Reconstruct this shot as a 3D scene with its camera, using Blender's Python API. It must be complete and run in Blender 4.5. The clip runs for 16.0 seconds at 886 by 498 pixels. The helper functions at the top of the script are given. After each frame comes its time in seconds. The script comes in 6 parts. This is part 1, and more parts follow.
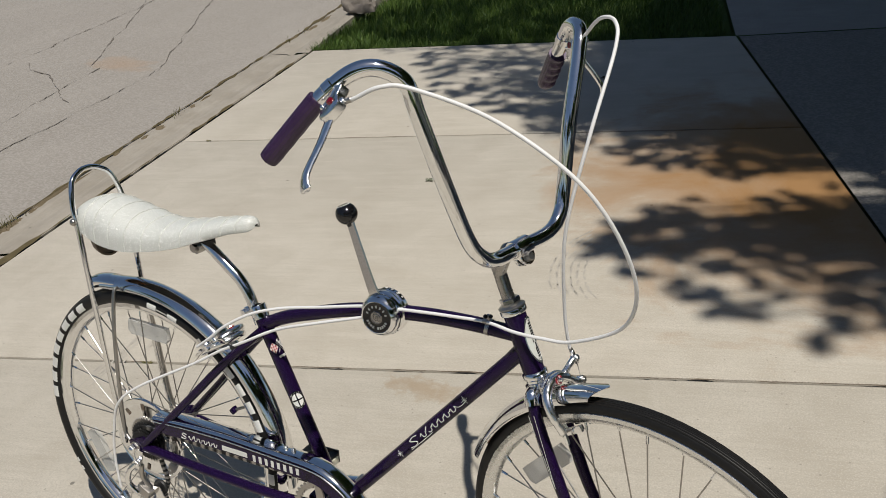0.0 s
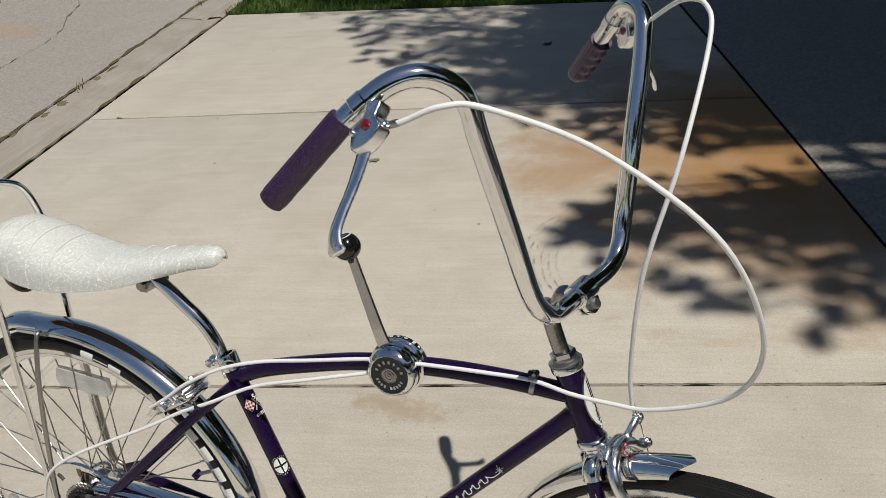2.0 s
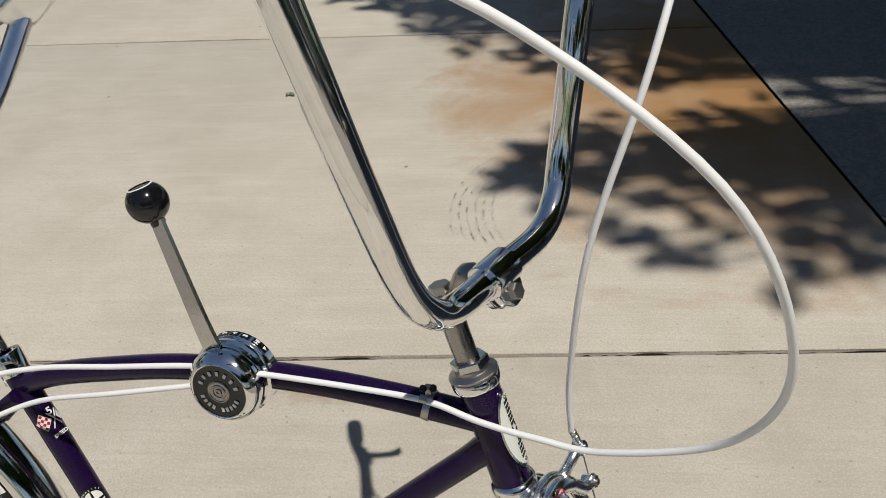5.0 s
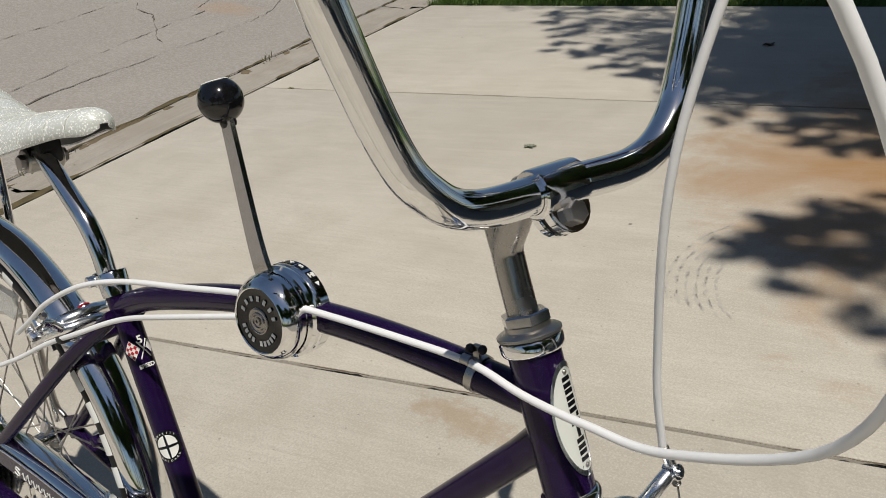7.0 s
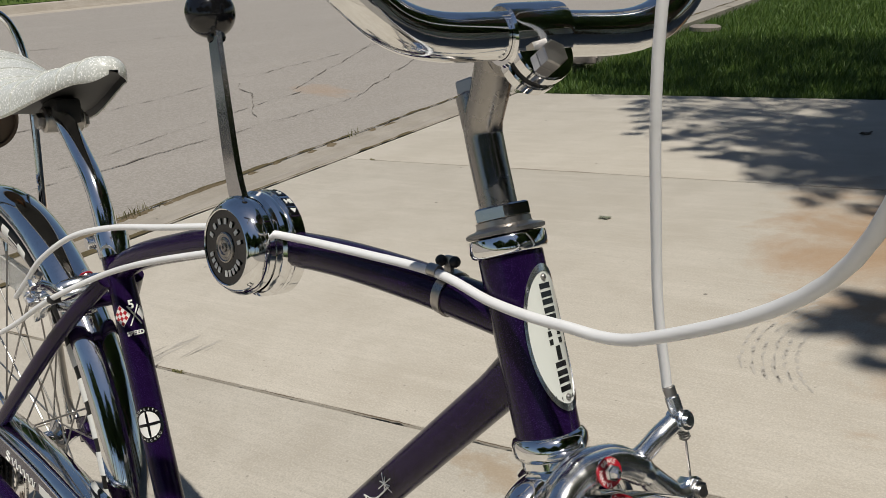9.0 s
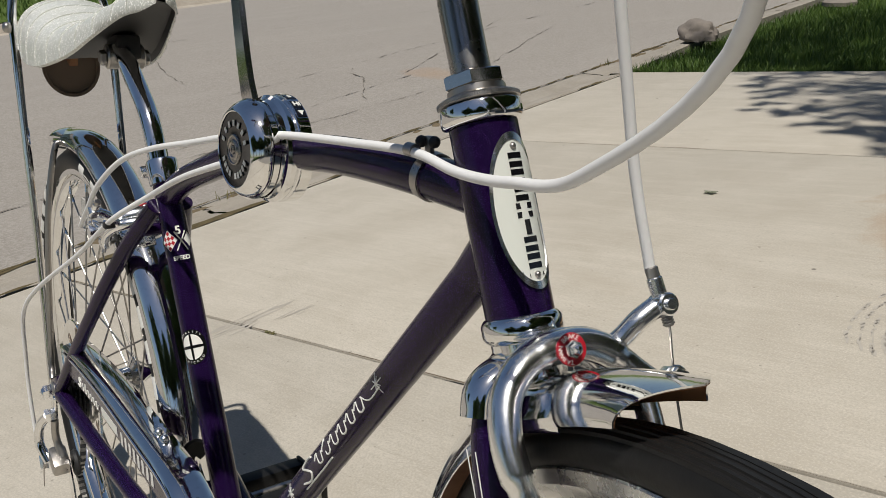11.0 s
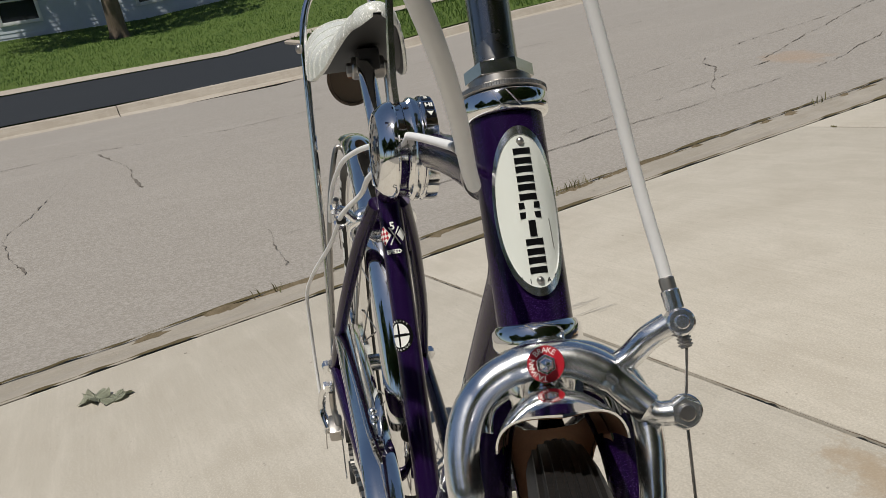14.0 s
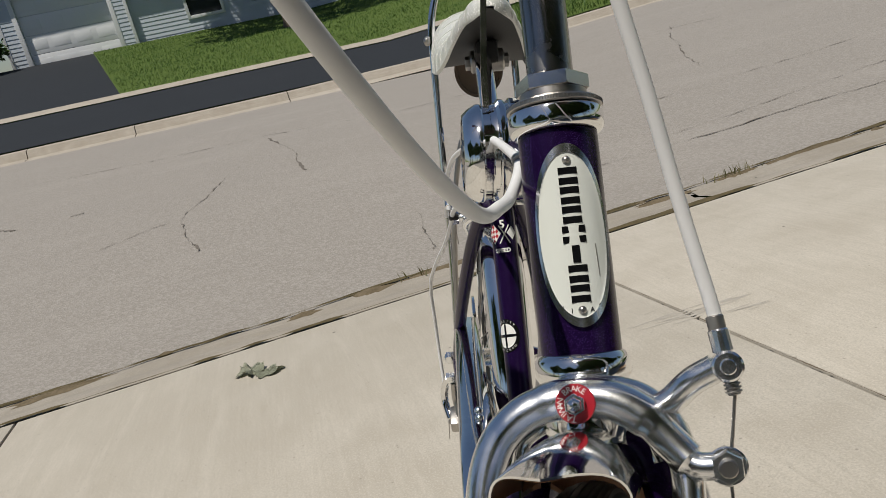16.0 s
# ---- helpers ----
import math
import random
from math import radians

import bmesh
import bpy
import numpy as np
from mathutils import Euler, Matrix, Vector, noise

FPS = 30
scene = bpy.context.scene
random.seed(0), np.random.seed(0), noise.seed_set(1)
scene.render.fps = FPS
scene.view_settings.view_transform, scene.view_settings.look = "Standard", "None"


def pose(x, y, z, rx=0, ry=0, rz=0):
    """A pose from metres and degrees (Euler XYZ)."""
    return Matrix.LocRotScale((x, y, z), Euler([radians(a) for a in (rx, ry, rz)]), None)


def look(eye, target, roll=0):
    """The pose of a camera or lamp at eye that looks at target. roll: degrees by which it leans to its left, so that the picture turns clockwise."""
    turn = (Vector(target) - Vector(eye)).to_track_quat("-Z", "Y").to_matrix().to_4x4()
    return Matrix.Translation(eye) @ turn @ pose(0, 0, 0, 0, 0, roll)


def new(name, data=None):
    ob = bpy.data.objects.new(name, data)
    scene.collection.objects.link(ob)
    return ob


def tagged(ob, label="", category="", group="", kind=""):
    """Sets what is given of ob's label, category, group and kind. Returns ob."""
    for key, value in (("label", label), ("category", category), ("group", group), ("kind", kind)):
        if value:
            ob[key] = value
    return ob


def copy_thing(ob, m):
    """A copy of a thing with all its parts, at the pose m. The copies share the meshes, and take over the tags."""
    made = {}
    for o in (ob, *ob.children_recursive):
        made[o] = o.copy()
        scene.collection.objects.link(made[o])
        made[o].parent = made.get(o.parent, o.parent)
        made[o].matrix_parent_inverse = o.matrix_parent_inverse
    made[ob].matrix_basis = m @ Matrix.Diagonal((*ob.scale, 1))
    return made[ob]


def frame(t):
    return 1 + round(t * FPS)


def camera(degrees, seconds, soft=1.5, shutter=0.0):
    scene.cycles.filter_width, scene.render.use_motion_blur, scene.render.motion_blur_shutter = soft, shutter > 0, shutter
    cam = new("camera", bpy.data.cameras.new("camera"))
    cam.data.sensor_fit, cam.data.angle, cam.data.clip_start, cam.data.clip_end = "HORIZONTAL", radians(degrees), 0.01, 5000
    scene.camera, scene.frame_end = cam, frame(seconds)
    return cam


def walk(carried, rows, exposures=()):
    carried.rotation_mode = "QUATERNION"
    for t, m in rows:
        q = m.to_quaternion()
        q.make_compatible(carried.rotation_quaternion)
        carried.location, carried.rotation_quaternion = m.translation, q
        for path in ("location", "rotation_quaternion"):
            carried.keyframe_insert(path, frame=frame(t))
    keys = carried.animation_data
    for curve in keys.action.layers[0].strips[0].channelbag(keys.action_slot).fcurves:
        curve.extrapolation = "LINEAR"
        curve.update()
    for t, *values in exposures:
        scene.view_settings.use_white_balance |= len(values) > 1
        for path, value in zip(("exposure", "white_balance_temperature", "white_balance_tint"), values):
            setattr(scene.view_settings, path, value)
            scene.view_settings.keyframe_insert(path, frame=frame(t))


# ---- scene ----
cam = camera(57.6, 16.0, soft=0.8)
# The apron of the drive falls four degrees towards the street; its own frame has the bicycle's heading as x.
STREET_TURN = radians(13.5)
ALONG = Vector((-math.sin(STREET_TURN), math.cos(STREET_TURN), 0))
ACROSS = Vector((-math.cos(STREET_TURN), -math.sin(STREET_TURN), 0))
FALL = radians(4.0)
SLOPE = Matrix.Rotation(FALL, 4, ALONG)
if (SLOPE @ ACROSS).z > 0:
    SLOPE = Matrix.Rotation(-FALL, 4, ALONG)
PATH = [
    (0, (0.366, -0.75, 1.253), (-0.55, 0.777, 0.342), -7.4),
    (0.5, (0.36, -0.711, 1.26), (-0.563, 0.811, 0.347), -7.4),
    (1, (0.32, -0.67, 1.253), (-0.592, 0.855, 0.335), -7.5),
    (1.5, (0.218, -0.619, 1.232), (-0.606, 0.918, 0.253), -6.9),
    (2, (0.134, -0.586, 1.239), (-0.578, 0.983, 0.224), -6.0),
    (2.5, (0.097, -0.558, 1.235), (-0.603, 1.007, 0.206), -5.5),
    (3, (0.073, -0.469, 1.223), (-0.662, 1.063, 0.168), -5.8),
    (3.5, (0.029, -0.386, 1.193), (-0.807, 1.083, 0.124), -7.4),
    (4, (-0.012, -0.34, 1.166), (-0.637, 1.208, 0.064), -5.3),
    (4.5, (-0.006, -0.324, 1.118), (-0.354, 1.288, -0.014), -3.7),
    (5, (0.096, -0.32, 1.09), (-0.482, 1.218, -0.056), -4.2),
    (5.2, (0.117, -0.323, 1.078), (-0.555, 1.16, -0.088), -4.1),
    (7.3, (0.181, -0.213, 0.889), (-1.025, 1.173, 0.099), -5.2),
    (7.5, (0.184, -0.206, 0.861), (-1.033, 1.219, 0.162), -4.0),
    (8, (0.197, -0.198, 0.842), (-1.085, 1.168, 0.142), -4.8),
    (8.2, (0.199, -0.194, 0.833), (-1.117, 1.146, 0.148), -5.2),
    (10.3, (0.219, -0.167, 0.759), (-1.215, 1.073, 0.122), -5.6),
    (10.5, (0.226, -0.164, 0.753), (-1.236, 1.047, 0.123), -6.2),
    (11, (0.241, -0.134, 0.736), (-1.321, 0.934, 0.089), -7.3),
    (11.5, (0.252, -0.112, 0.73), (-1.412, 0.805, 0.104), -8.7),
    (12, (0.262, -0.089, 0.726), (-1.453, 0.733, 0.107), -9.8),
    (12.5, (0.269, -0.063, 0.721), (-1.495, 0.656, 0.114), -11.3),
    (13, (0.279, -0.039, 0.718), (-1.545, 0.541, 0.138), -12.0),
    (13.5, (0.285, -0.016, 0.712), (-1.608, 0.356, 0.185), -13.6),
    (14, (0.291, 0.001, 0.709), (-1.627, 0.274, 0.21), -13.5),
    (14.5, (0.292, 0.019, 0.706), (-1.639, 0.217, 0.227), -13.4),
    (15, (0.288, 0.032, 0.703), (-1.654, 0.134, 0.236), -13.8),
    (15.5, (0.282, 0.041, 0.704), (-1.667, 0.034, 0.254), -14.3),
    (16, (0.28, 0.05, 0.71), (-1.666, -0.066, 0.262), -15.0),
]
walk(cam, [(t, SLOPE @ look(eye, target, roll)) for t, eye, target, roll in PATH])

# ---- world, sun ----
SUN_DIR = (SLOPE.to_3x3() @ Vector((0.380, -0.20, 1.0))).normalized()
world = bpy.data.worlds.new("sky")
scene.world = world
world.use_nodes = True
sky = world.node_tree.nodes.new("ShaderNodeTexSky")
sky.sky_type = "NISHITA"
sky.sun_disc = False
sky.sun_elevation = math.asin(SUN_DIR.z)
sky.sun_rotation = math.atan2(SUN_DIR.x, SUN_DIR.y)
sky.air_density, sky.dust_density, sky.ozone_density = 1.0, 0.6, 1.2
background = world.node_tree.nodes["Background"]
background.inputs["Strength"].default_value = 0.056
world.node_tree.links.new(sky.outputs["Color"], background.inputs["Color"])
sun = new("sun", bpy.data.lights.new("sun", "SUN"))
sun.data.energy, sun.data.angle, sun.data.color = 4.2, radians(0.55), (1.0, 0.95, 0.86)
sun.matrix_world = look((0, 0, 30), Vector((0, 0, 30)) - SUN_DIR)
scene.view_settings.exposure = 0.0


# ---- materials ----
def material(name, base=(0.5, 0.5, 0.5), rough=0.5, metal=0.0, spec=0.5, coat=0.0):
    m = bpy.data.materials.new(name)
    m.use_nodes = True
    b = m.node_tree.nodes["Principled BSDF"]
    b.inputs["Base Color"].default_value = (*base, 1)
    b.inputs["Roughness"].default_value = rough
    b.inputs["Metallic"].default_value = metal
    b.inputs["Specular IOR Level"].default_value = spec
    b.inputs["Coat Weight"].default_value = coat
    b.inputs["Coat Roughness"].default_value = 0.05
    return m


class Nodes:
    """A short hand for building node trees."""

    def __init__(self, m):
        self.t = m.node_tree
        self.b = self.t.nodes["Principled BSDF"]
        self.coord = self.t.nodes.new("ShaderNodeTexCoord").outputs["Object"]

    def noise(self, scale, detail=4.0, rough=0.55, stretch=None, dist=0.0):
        n = self.t.nodes.new("ShaderNodeTexNoise")
        n.inputs["Scale"].default_value, n.inputs["Detail"].default_value = scale, detail
        n.inputs["Roughness"].default_value, n.inputs["Distortion"].default_value = rough, dist
        self.link(self.place(stretch), n.inputs["Vector"])
        return n.outputs["Fac"]

    def voronoi(self, scale, feature="F1", out="Distance", stretch=None):
        n = self.t.nodes.new("ShaderNodeTexVoronoi")
        n.feature = feature
        n.inputs["Scale"].default_value = scale
        self.link(self.place(stretch), n.inputs["Vector"])
        return n.outputs[out]

    def place(self, stretch, turn=0.0):
        if stretch is None:
            return self.coord
        n = self.t.nodes.new("ShaderNodeMapping")
        n.inputs["Scale"].default_value = stretch
        self.link(self.coord, n.inputs["Vector"])
        return n.outputs["Vector"]

    def ramp(self, fac, stops):
        n = self.t.nodes.new("ShaderNodeValToRGB")
        e = n.color_ramp.elements
        while len(e) < len(stops):
            e.new(0.5)
        for el, (p, c) in zip(e, stops):
            el.position = p
            el.color = (c, c, c, 1) if isinstance(c, (int, float)) else (*c, 1)
        self.link(fac, n.inputs["Fac"])
        return n.outputs["Color"]

    def mix(self, fac, a, b, mode="MIX"):
        n = self.t.nodes.new("ShaderNodeMix")
        n.data_type, n.blend_type = "RGBA", mode
        for s, v in ((n.inputs[0], fac), (n.inputs[6], a), (n.inputs[7], b)):
            if isinstance(v, (int, float)):
                s.default_value = v if s == n.inputs[0] else (v, v, v, 1)
            elif isinstance(v, tuple):
                s.default_value = (*v, 1)
            else:
                self.link(v, s)
        return n.outputs[2]

    def math(self, op, a, b=0.0):
        n = self.t.nodes.new("ShaderNodeMath")
        n.operation = op
        for s, v in zip(n.inputs, (a, b)):
            if isinstance(v, (int, float)):
                s.default_value = v
            else:
                self.link(v, s)
        return n.outputs[0]

    def bump(self, height, strength=0.3, distance=0.002):
        n = self.t.nodes.new("ShaderNodeBump")
        n.inputs["Strength"].default_value, n.inputs["Distance"].default_value = strength, distance
        self.link(height, n.inputs["Height"])
        self.link(n.outputs["Normal"], self.b.inputs["Normal"])
        return n

    def link(self, a, b):
        self.t.links.new(a, b)

    def color(self, c):
        self.link(c, self.b.inputs["Base Color"])

    def rough(self, c):
        self.link(c, self.b.inputs["Roughness"])


def along_joints(n, scale, detail, stretch, turn=-13.5):
    """Noise drawn out along the slab joints."""
    a, b, t = (n.t.nodes.new(k) for k in ("ShaderNodeMapping", "ShaderNodeMapping", "ShaderNodeTexNoise"))
    a.inputs["Rotation"].default_value = (0, 0, radians(turn))
    b.inputs["Scale"].default_value = stretch
    n.link(n.coord, a.inputs["Vector"])
    n.link(a.outputs["Vector"], b.inputs["Vector"])
    n.link(b.outputs["Vector"], t.inputs["Vector"])
    t.inputs["Scale"].default_value, t.inputs["Detail"].default_value, t.inputs["Roughness"].default_value = scale, detail, 0.6
    return t.outputs["Fac"]


def concrete(name, tone, stain=None, wear=1.0, turn=-13.5):
    m = material(name, tone, 0.85, spec=0.3)
    n = Nodes(m)
    by = lambda k, w=(1, 1, 1): tuple(min(1, v * k * q) for v, q in zip(tone, w))
    big = n.noise(0.8, 6, 0.62, dist=0.5)
    mid = n.noise(4.5, 7, 0.68, dist=0.3)
    fine = n.noise(420.0, 3, 0.6)
    grit = n.noise(95.0, 4, 0.7)
    drag = along_joints(n, 9.0, 6, (0.35, 2.2, 1.0), turn)
    broom = along_joints(n, 80.0, 4, (0.05, 1.5, 1.0), turn)
    c = n.mix(n.ramp(big, [(0.32, 0.0), (0.68, 1.0)]), by(0.86, (1.01, 1.0, 0.97)), by(1.10))
    c = n.mix(n.ramp(mid, [(0.42, 0.0), (0.64, 0.75 * wear)]), c, by(0.82, (1.0, 0.975, 0.93)))
    c = n.mix(n.ramp(drag, [(0.50, 0.0), (0.70, 0.45 * wear)]), c, by(1.16))
    c = n.mix(n.ramp(broom, [(0.36, 0.30 * wear), (0.50, 0.0)]), c, by(0.80, (1.0, 0.98, 0.95)))
    c = n.mix(n.ramp(broom, [(0.54, 0.0), (0.70, 0.20 * wear)]), c, by(1.15))
    c = n.mix(n.ramp(grit, [(0.36, 0.5), (0.50, 0.0)]), c, by(0.80))
    sand = n.noise(240.0, 2, 0.6)
    c = n.mix(n.ramp(sand, [(0.38, 0.42), (0.49, 0.0)]), c, by(0.74))
    c = n.mix(n.ramp(sand, [(0.55, 0.0), (0.66, 0.45)]), c, by(1.22))
    c = n.mix(n.ramp(fine, [(0.35, 0.25), (0.6, 0.0)]), c, by(0.72))
    c = n.mix(n.ramp(n.voronoi(26.0), [(0.045, 0.75), (0.08, 0.0)]), c, by(0.55))
    c = n.mix(n.ramp(n.voronoi(5.0), [(0.022, 0.85), (0.032, 0.0)]), c, by(0.30))
    if stain:
        c = stain(n, c)
    n.color(c)
    n.bump(n.mix(0.5, fine, broom), 0.35, 0.0018)
    return m


def blot(n, c, at, size, tint, reach, rough=5.0, strength=0.6, z=0.0):
    """A broken stain round a place, fading outwards."""
    p, q = n.t.nodes.new("ShaderNodeMapping"), n.t.nodes.new("ShaderNodeMapping")
    p.inputs["Location"].default_value = (-at[0], -at[1], -z)
    q.inputs["Scale"].default_value = (1 / size[0], 1 / size[1], 0)
    n.link(n.coord, p.inputs["Vector"])
    n.link(p.outputs["Vector"], q.inputs["Vector"])
    l = n.t.nodes.new("ShaderNodeVectorMath")
    l.operation = "LENGTH"
    n.link(q.outputs["Vector"], l.inputs[0])
    d = n.math("ADD", l.outputs["Value"], n.math("MULTIPLY", n.math("SUBTRACT", n.noise(rough, 6, 0.65, dist=0.4), 0.5), reach))
    f = n.ramp(n.math("MULTIPLY", d, 0.5), [(0.12, strength), (0.36, strength * 0.6), (0.52, 0.0)])
    return n.mix(f, c, tint)


def rust_stain(n, c):
    """Orange rust washed over the slab, and a small brown patch."""
    c = blot(n, c, (0.20, 2.30), (1.00, 1.15), (0.285, 0.15, 0.052), 1.5, 2.2, 0.95)
    c = blot(n, c, (-0.58, 0.645), (0.13, 0.045), (0.30, 0.21, 0.12), 2.6, 22.0, 0.55)
    c = blot(n, c, (-0.10, 0.80), (0.10, 0.05), (0.36, 0.33, 0.27), 2.0, 20.0, 0.5)
    c = blot(n, c, (-1.05, 1.16), (0.20, 0.05), (0.38, 0.34, 0.28), 2.0, 12.0, 0.45)
    return c


CONCRETE = concrete("pale_concrete", (0.470, 0.4345, 0.377), rust_stain)
KERB_CONCRETE = concrete("kerb_concrete", (0.325, 0.297, 0.258), None, 1.7, -103.5)
# sidewalk tone below the apron's: the shade there is put into the colour
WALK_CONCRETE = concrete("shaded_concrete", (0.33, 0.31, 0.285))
FAR_CONCRETE = concrete("far_concrete", (0.40, 0.358, 0.305), None, 1.6, -103.5)


def asphalt(name, dark, light, spots, stain=None):
    m = material(name, dark, 0.9, spec=0.25)
    n = Nodes(m)
    stone = n.voronoi(spots, out="Color")
    bw = n.t.nodes.new("ShaderNodeRGBToBW")
    n.link(stone, bw.inputs[0])
    c = n.mix(n.ramp(bw.outputs[0], [(0.3, 0.0), (0.8, 1.0)]), dark, light)
    c = n.mix(n.ramp(n.noise(0.35, 5, 0.6), [(0.35, 0.0), (0.7, 0.4)]), c, tuple(v * 0.8 for v in light))
    c = n.mix(n.ramp(n.noise(2.5, 6, 0.6, stretch=(1, 0.3, 1)), [(0.5, 0.0), (0.8, 0.25)]), c, tuple(min(1, v * 1.15) for v in light))
    if stain:
        c = stain(n, c)
    n.color(c)
    n.bump(n.voronoi(spots), 0.5, 0.004)
    return m


STREET_ASPHALT = asphalt("worn_asphalt", (0.24, 0.22, 0.197), (0.325, 0.302, 0.278), 130.0, lambda n, c: blot(n, c, (-4.34, 3.09), (0.30, 0.17), (0.34, 0.22, 0.13), 1.6, 7.0, 0.38))
FRESH_ASPHALT = asphalt("sealed_asphalt", (0.015, 0.018, 0.023), (0.028, 0.032, 0.038), 160.0)
DRIVE_ASPHALT = asphalt("aged_drive_asphalt", (0.20, 0.187, 0.168), (0.27, 0.252, 0.228), 90.0)
CRACK = material("crack_dirt", (0.045, 0.038, 0.03), 1.0, spec=0.1)
ck = Nodes(CRACK)
ck.color(ck.mix(ck.noise(26, 6, 0.7), (0.035, 0.031, 0.018), (0.17, 0.135, 0.075)))
ck.bump(ck.noise(160, 4, 0.7), 0.8, 0.004)
SOIL = material("gutter_soil", (0.16, 0.125, 0.085), 1.0, spec=0.1)
so = Nodes(SOIL)
so.color(so.mix(so.noise(45, 6, 0.7), (0.06, 0.05, 0.03), (0.24, 0.19, 0.13)))
so.bump(so.noise(180, 4, 0.7), 0.8, 0.005)
ROAD_CRACK = material("road_crack", (0.145, 0.13, 0.115), 1.0, spec=0.1)
LAWN = material("lawn", (0.06, 0.11, 0.02), 0.9, spec=0.2)
ln = Nodes(LAWN)
ln.color(ln.mix(ln.noise(3.0, 6, 0.7), ln.mix(ln.noise(60.0, 4, 0.7), (0.03, 0.07, 0.012), (0.09, 0.15, 0.03)), (0.11, 0.15, 0.035)))
ln.bump(ln.noise(120.0, 4, 0.7), 0.8, 0.02)


def leafy(name, a, b):
    m = material(name, a, 0.55, spec=0.3)
    n = Nodes(m)
    g = n.t.nodes.new("ShaderNodeNewGeometry")
    n.color(n.mix(g.outputs["Random Per Island"], a, b))
    n.b.inputs["Subsurface Weight"].default_value = 0.0
    n.b.inputs["Transmission Weight"].default_value = 0.0
    return m


GRASS = leafy("grass_blades", (0.028, 0.070, 0.010), (0.105, 0.165, 0.033))
MOWN = leafy("mown_grass_blades", (0.04, 0.09, 0.014), (0.10, 0.17, 0.035))
mg = Nodes(MOWN)
gi = mg.t.nodes.new("ShaderNodeNewGeometry")
band = mg.ramp(along_joints(mg, 1.5, 3, (0.12, 1.7, 1.0), 24), [(0.40, 0.0), (0.58, 1.0)])
mg.color(mg.mix(band, mg.mix(gi.outputs["Random Per Island"], (0.03, 0.075, 0.011), (0.07, 0.13, 0.025)), mg.mix(gi.outputs["Random Per Island"], (0.07, 0.13, 0.024), (0.14, 0.20, 0.05))))
LEAF = leafy("tree_leaves", (0.03, 0.07, 0.015), (0.08, 0.13, 0.03))
BARK = material("bark", (0.12, 0.09, 0.065), 0.9)
bn = Nodes(BARK)
bn.color(bn.mix(bn.noise(9, 6, 0.6, stretch=(3, 3, 0.5)), (0.07, 0.05, 0.035), (0.20, 0.155, 0.11)))
bn.bump(bn.noise(14, 6, 0.7, stretch=(3, 3, 0.5)), 0.8, 0.02)


def chromed(name, base, lo, hi, scale=40.0, scratch=0.05):
    m = material(name, base, lo, 1.0)
    n = Nodes(m)
    n.rough(n.ramp(n.noise(scale, 5, 0.65), [(0.3, lo), (0.75, hi)]))
    n.color(n.mix(n.ramp(n.noise(scale * 3, 5, 0.7), [(0.5, 0.0), (0.8, 0.5)]), base, tuple(v * 0.72 for v in base)))
    n.bump(n.noise(scale * 6, 3, 0.6), scratch, 0.0004)
    return m


CHROME = chromed("chrome", (0.86, 0.86, 0.86), 0.035, 0.11)
PITTED = chromed("pitted_chrome", (0.35, 0.335, 0.32), 0.16, 0.36, 60.0, 0.12)
ALLOY = chromed("polished_alloy", (0.90, 0.905, 0.91), 0.15, 0.29, 50.0, 0.1)
SATIN = chromed("satin_rim", (0.72, 0.72, 0.71), 0.20, 0.34, 90.0, 0.12)
STEEL = chromed("dull_steel", (0.42, 0.40, 0.38), 0.26, 0.45, 70.0, 0.15)
BRUSHED = chromed("brushed_steel_lever", (0.58, 0.57, 0.56), 0.10, 0.2, 60.0, 0.06)

PURPLE = material("purple_metalflake", (0.009, 0.0022, 0.028), 0.24, 0.10, spec=0.14, coat=0.22)
pn = Nodes(PURPLE)
fl = pn.voronoi(4500.0, out="Color")
pb = pn.t.nodes.new("ShaderNodeRGBToBW")
pn.link(fl, pb.inputs[0])
pn.color(pn.mix(pn.ramp(pb.outputs[0], [(0.74, 0.0), (0.90, 1.0)]), pn.mix(pn.noise(45, 5, 0.6), (0.006, 0.0016, 0.018), (0.010, 0.0026, 0.029)), (0.065, 0.03, 0.145)))

WHITE_VINYL = material("silver_glitter_vinyl", (0.60, 0.615, 0.585), 0.36, 0.0, coat=0.3)
vn = Nodes(WHITE_VINYL)
vc = vn.voronoi(850.0, out="Color")
vb = vn.t.nodes.new("ShaderNodeRGBToBW")
vn.link(vc, vb.inputs[0])
vn.color(vn.mix(vn.ramp(vb.outputs[0], [(0.66, 0.0), (0.84, 1.0)]), vn.mix(vn.noise(30, 4, 0.6), (0.50, 0.515, 0.485), (0.60, 0.615, 0.585)), (0.95, 0.95, 0.93)))
vn.bump(vn.noise(500, 3, 0.6), 0.2, 0.0005)

GRIP = material("purple_glitter_grip", (0.09, 0.03, 0.13), 0.42, 0.1, coat=0.2)
gn = Nodes(GRIP)
gc = gn.voronoi(2400.0, out="Color")
gb = gn.t.nodes.new("ShaderNodeRGBToBW")
gn.link(gc, gb.inputs[0])
gn.color(gn.mix(gn.ramp(gb.outputs[0], [(0.55, 0.0), (0.9, 1.0)]), gn.mix(gn.noise(40, 4, 0.6), (0.011, 0.0026, 0.019), (0.023, 0.006, 0.036)), (0.115, 0.056, 0.155)))

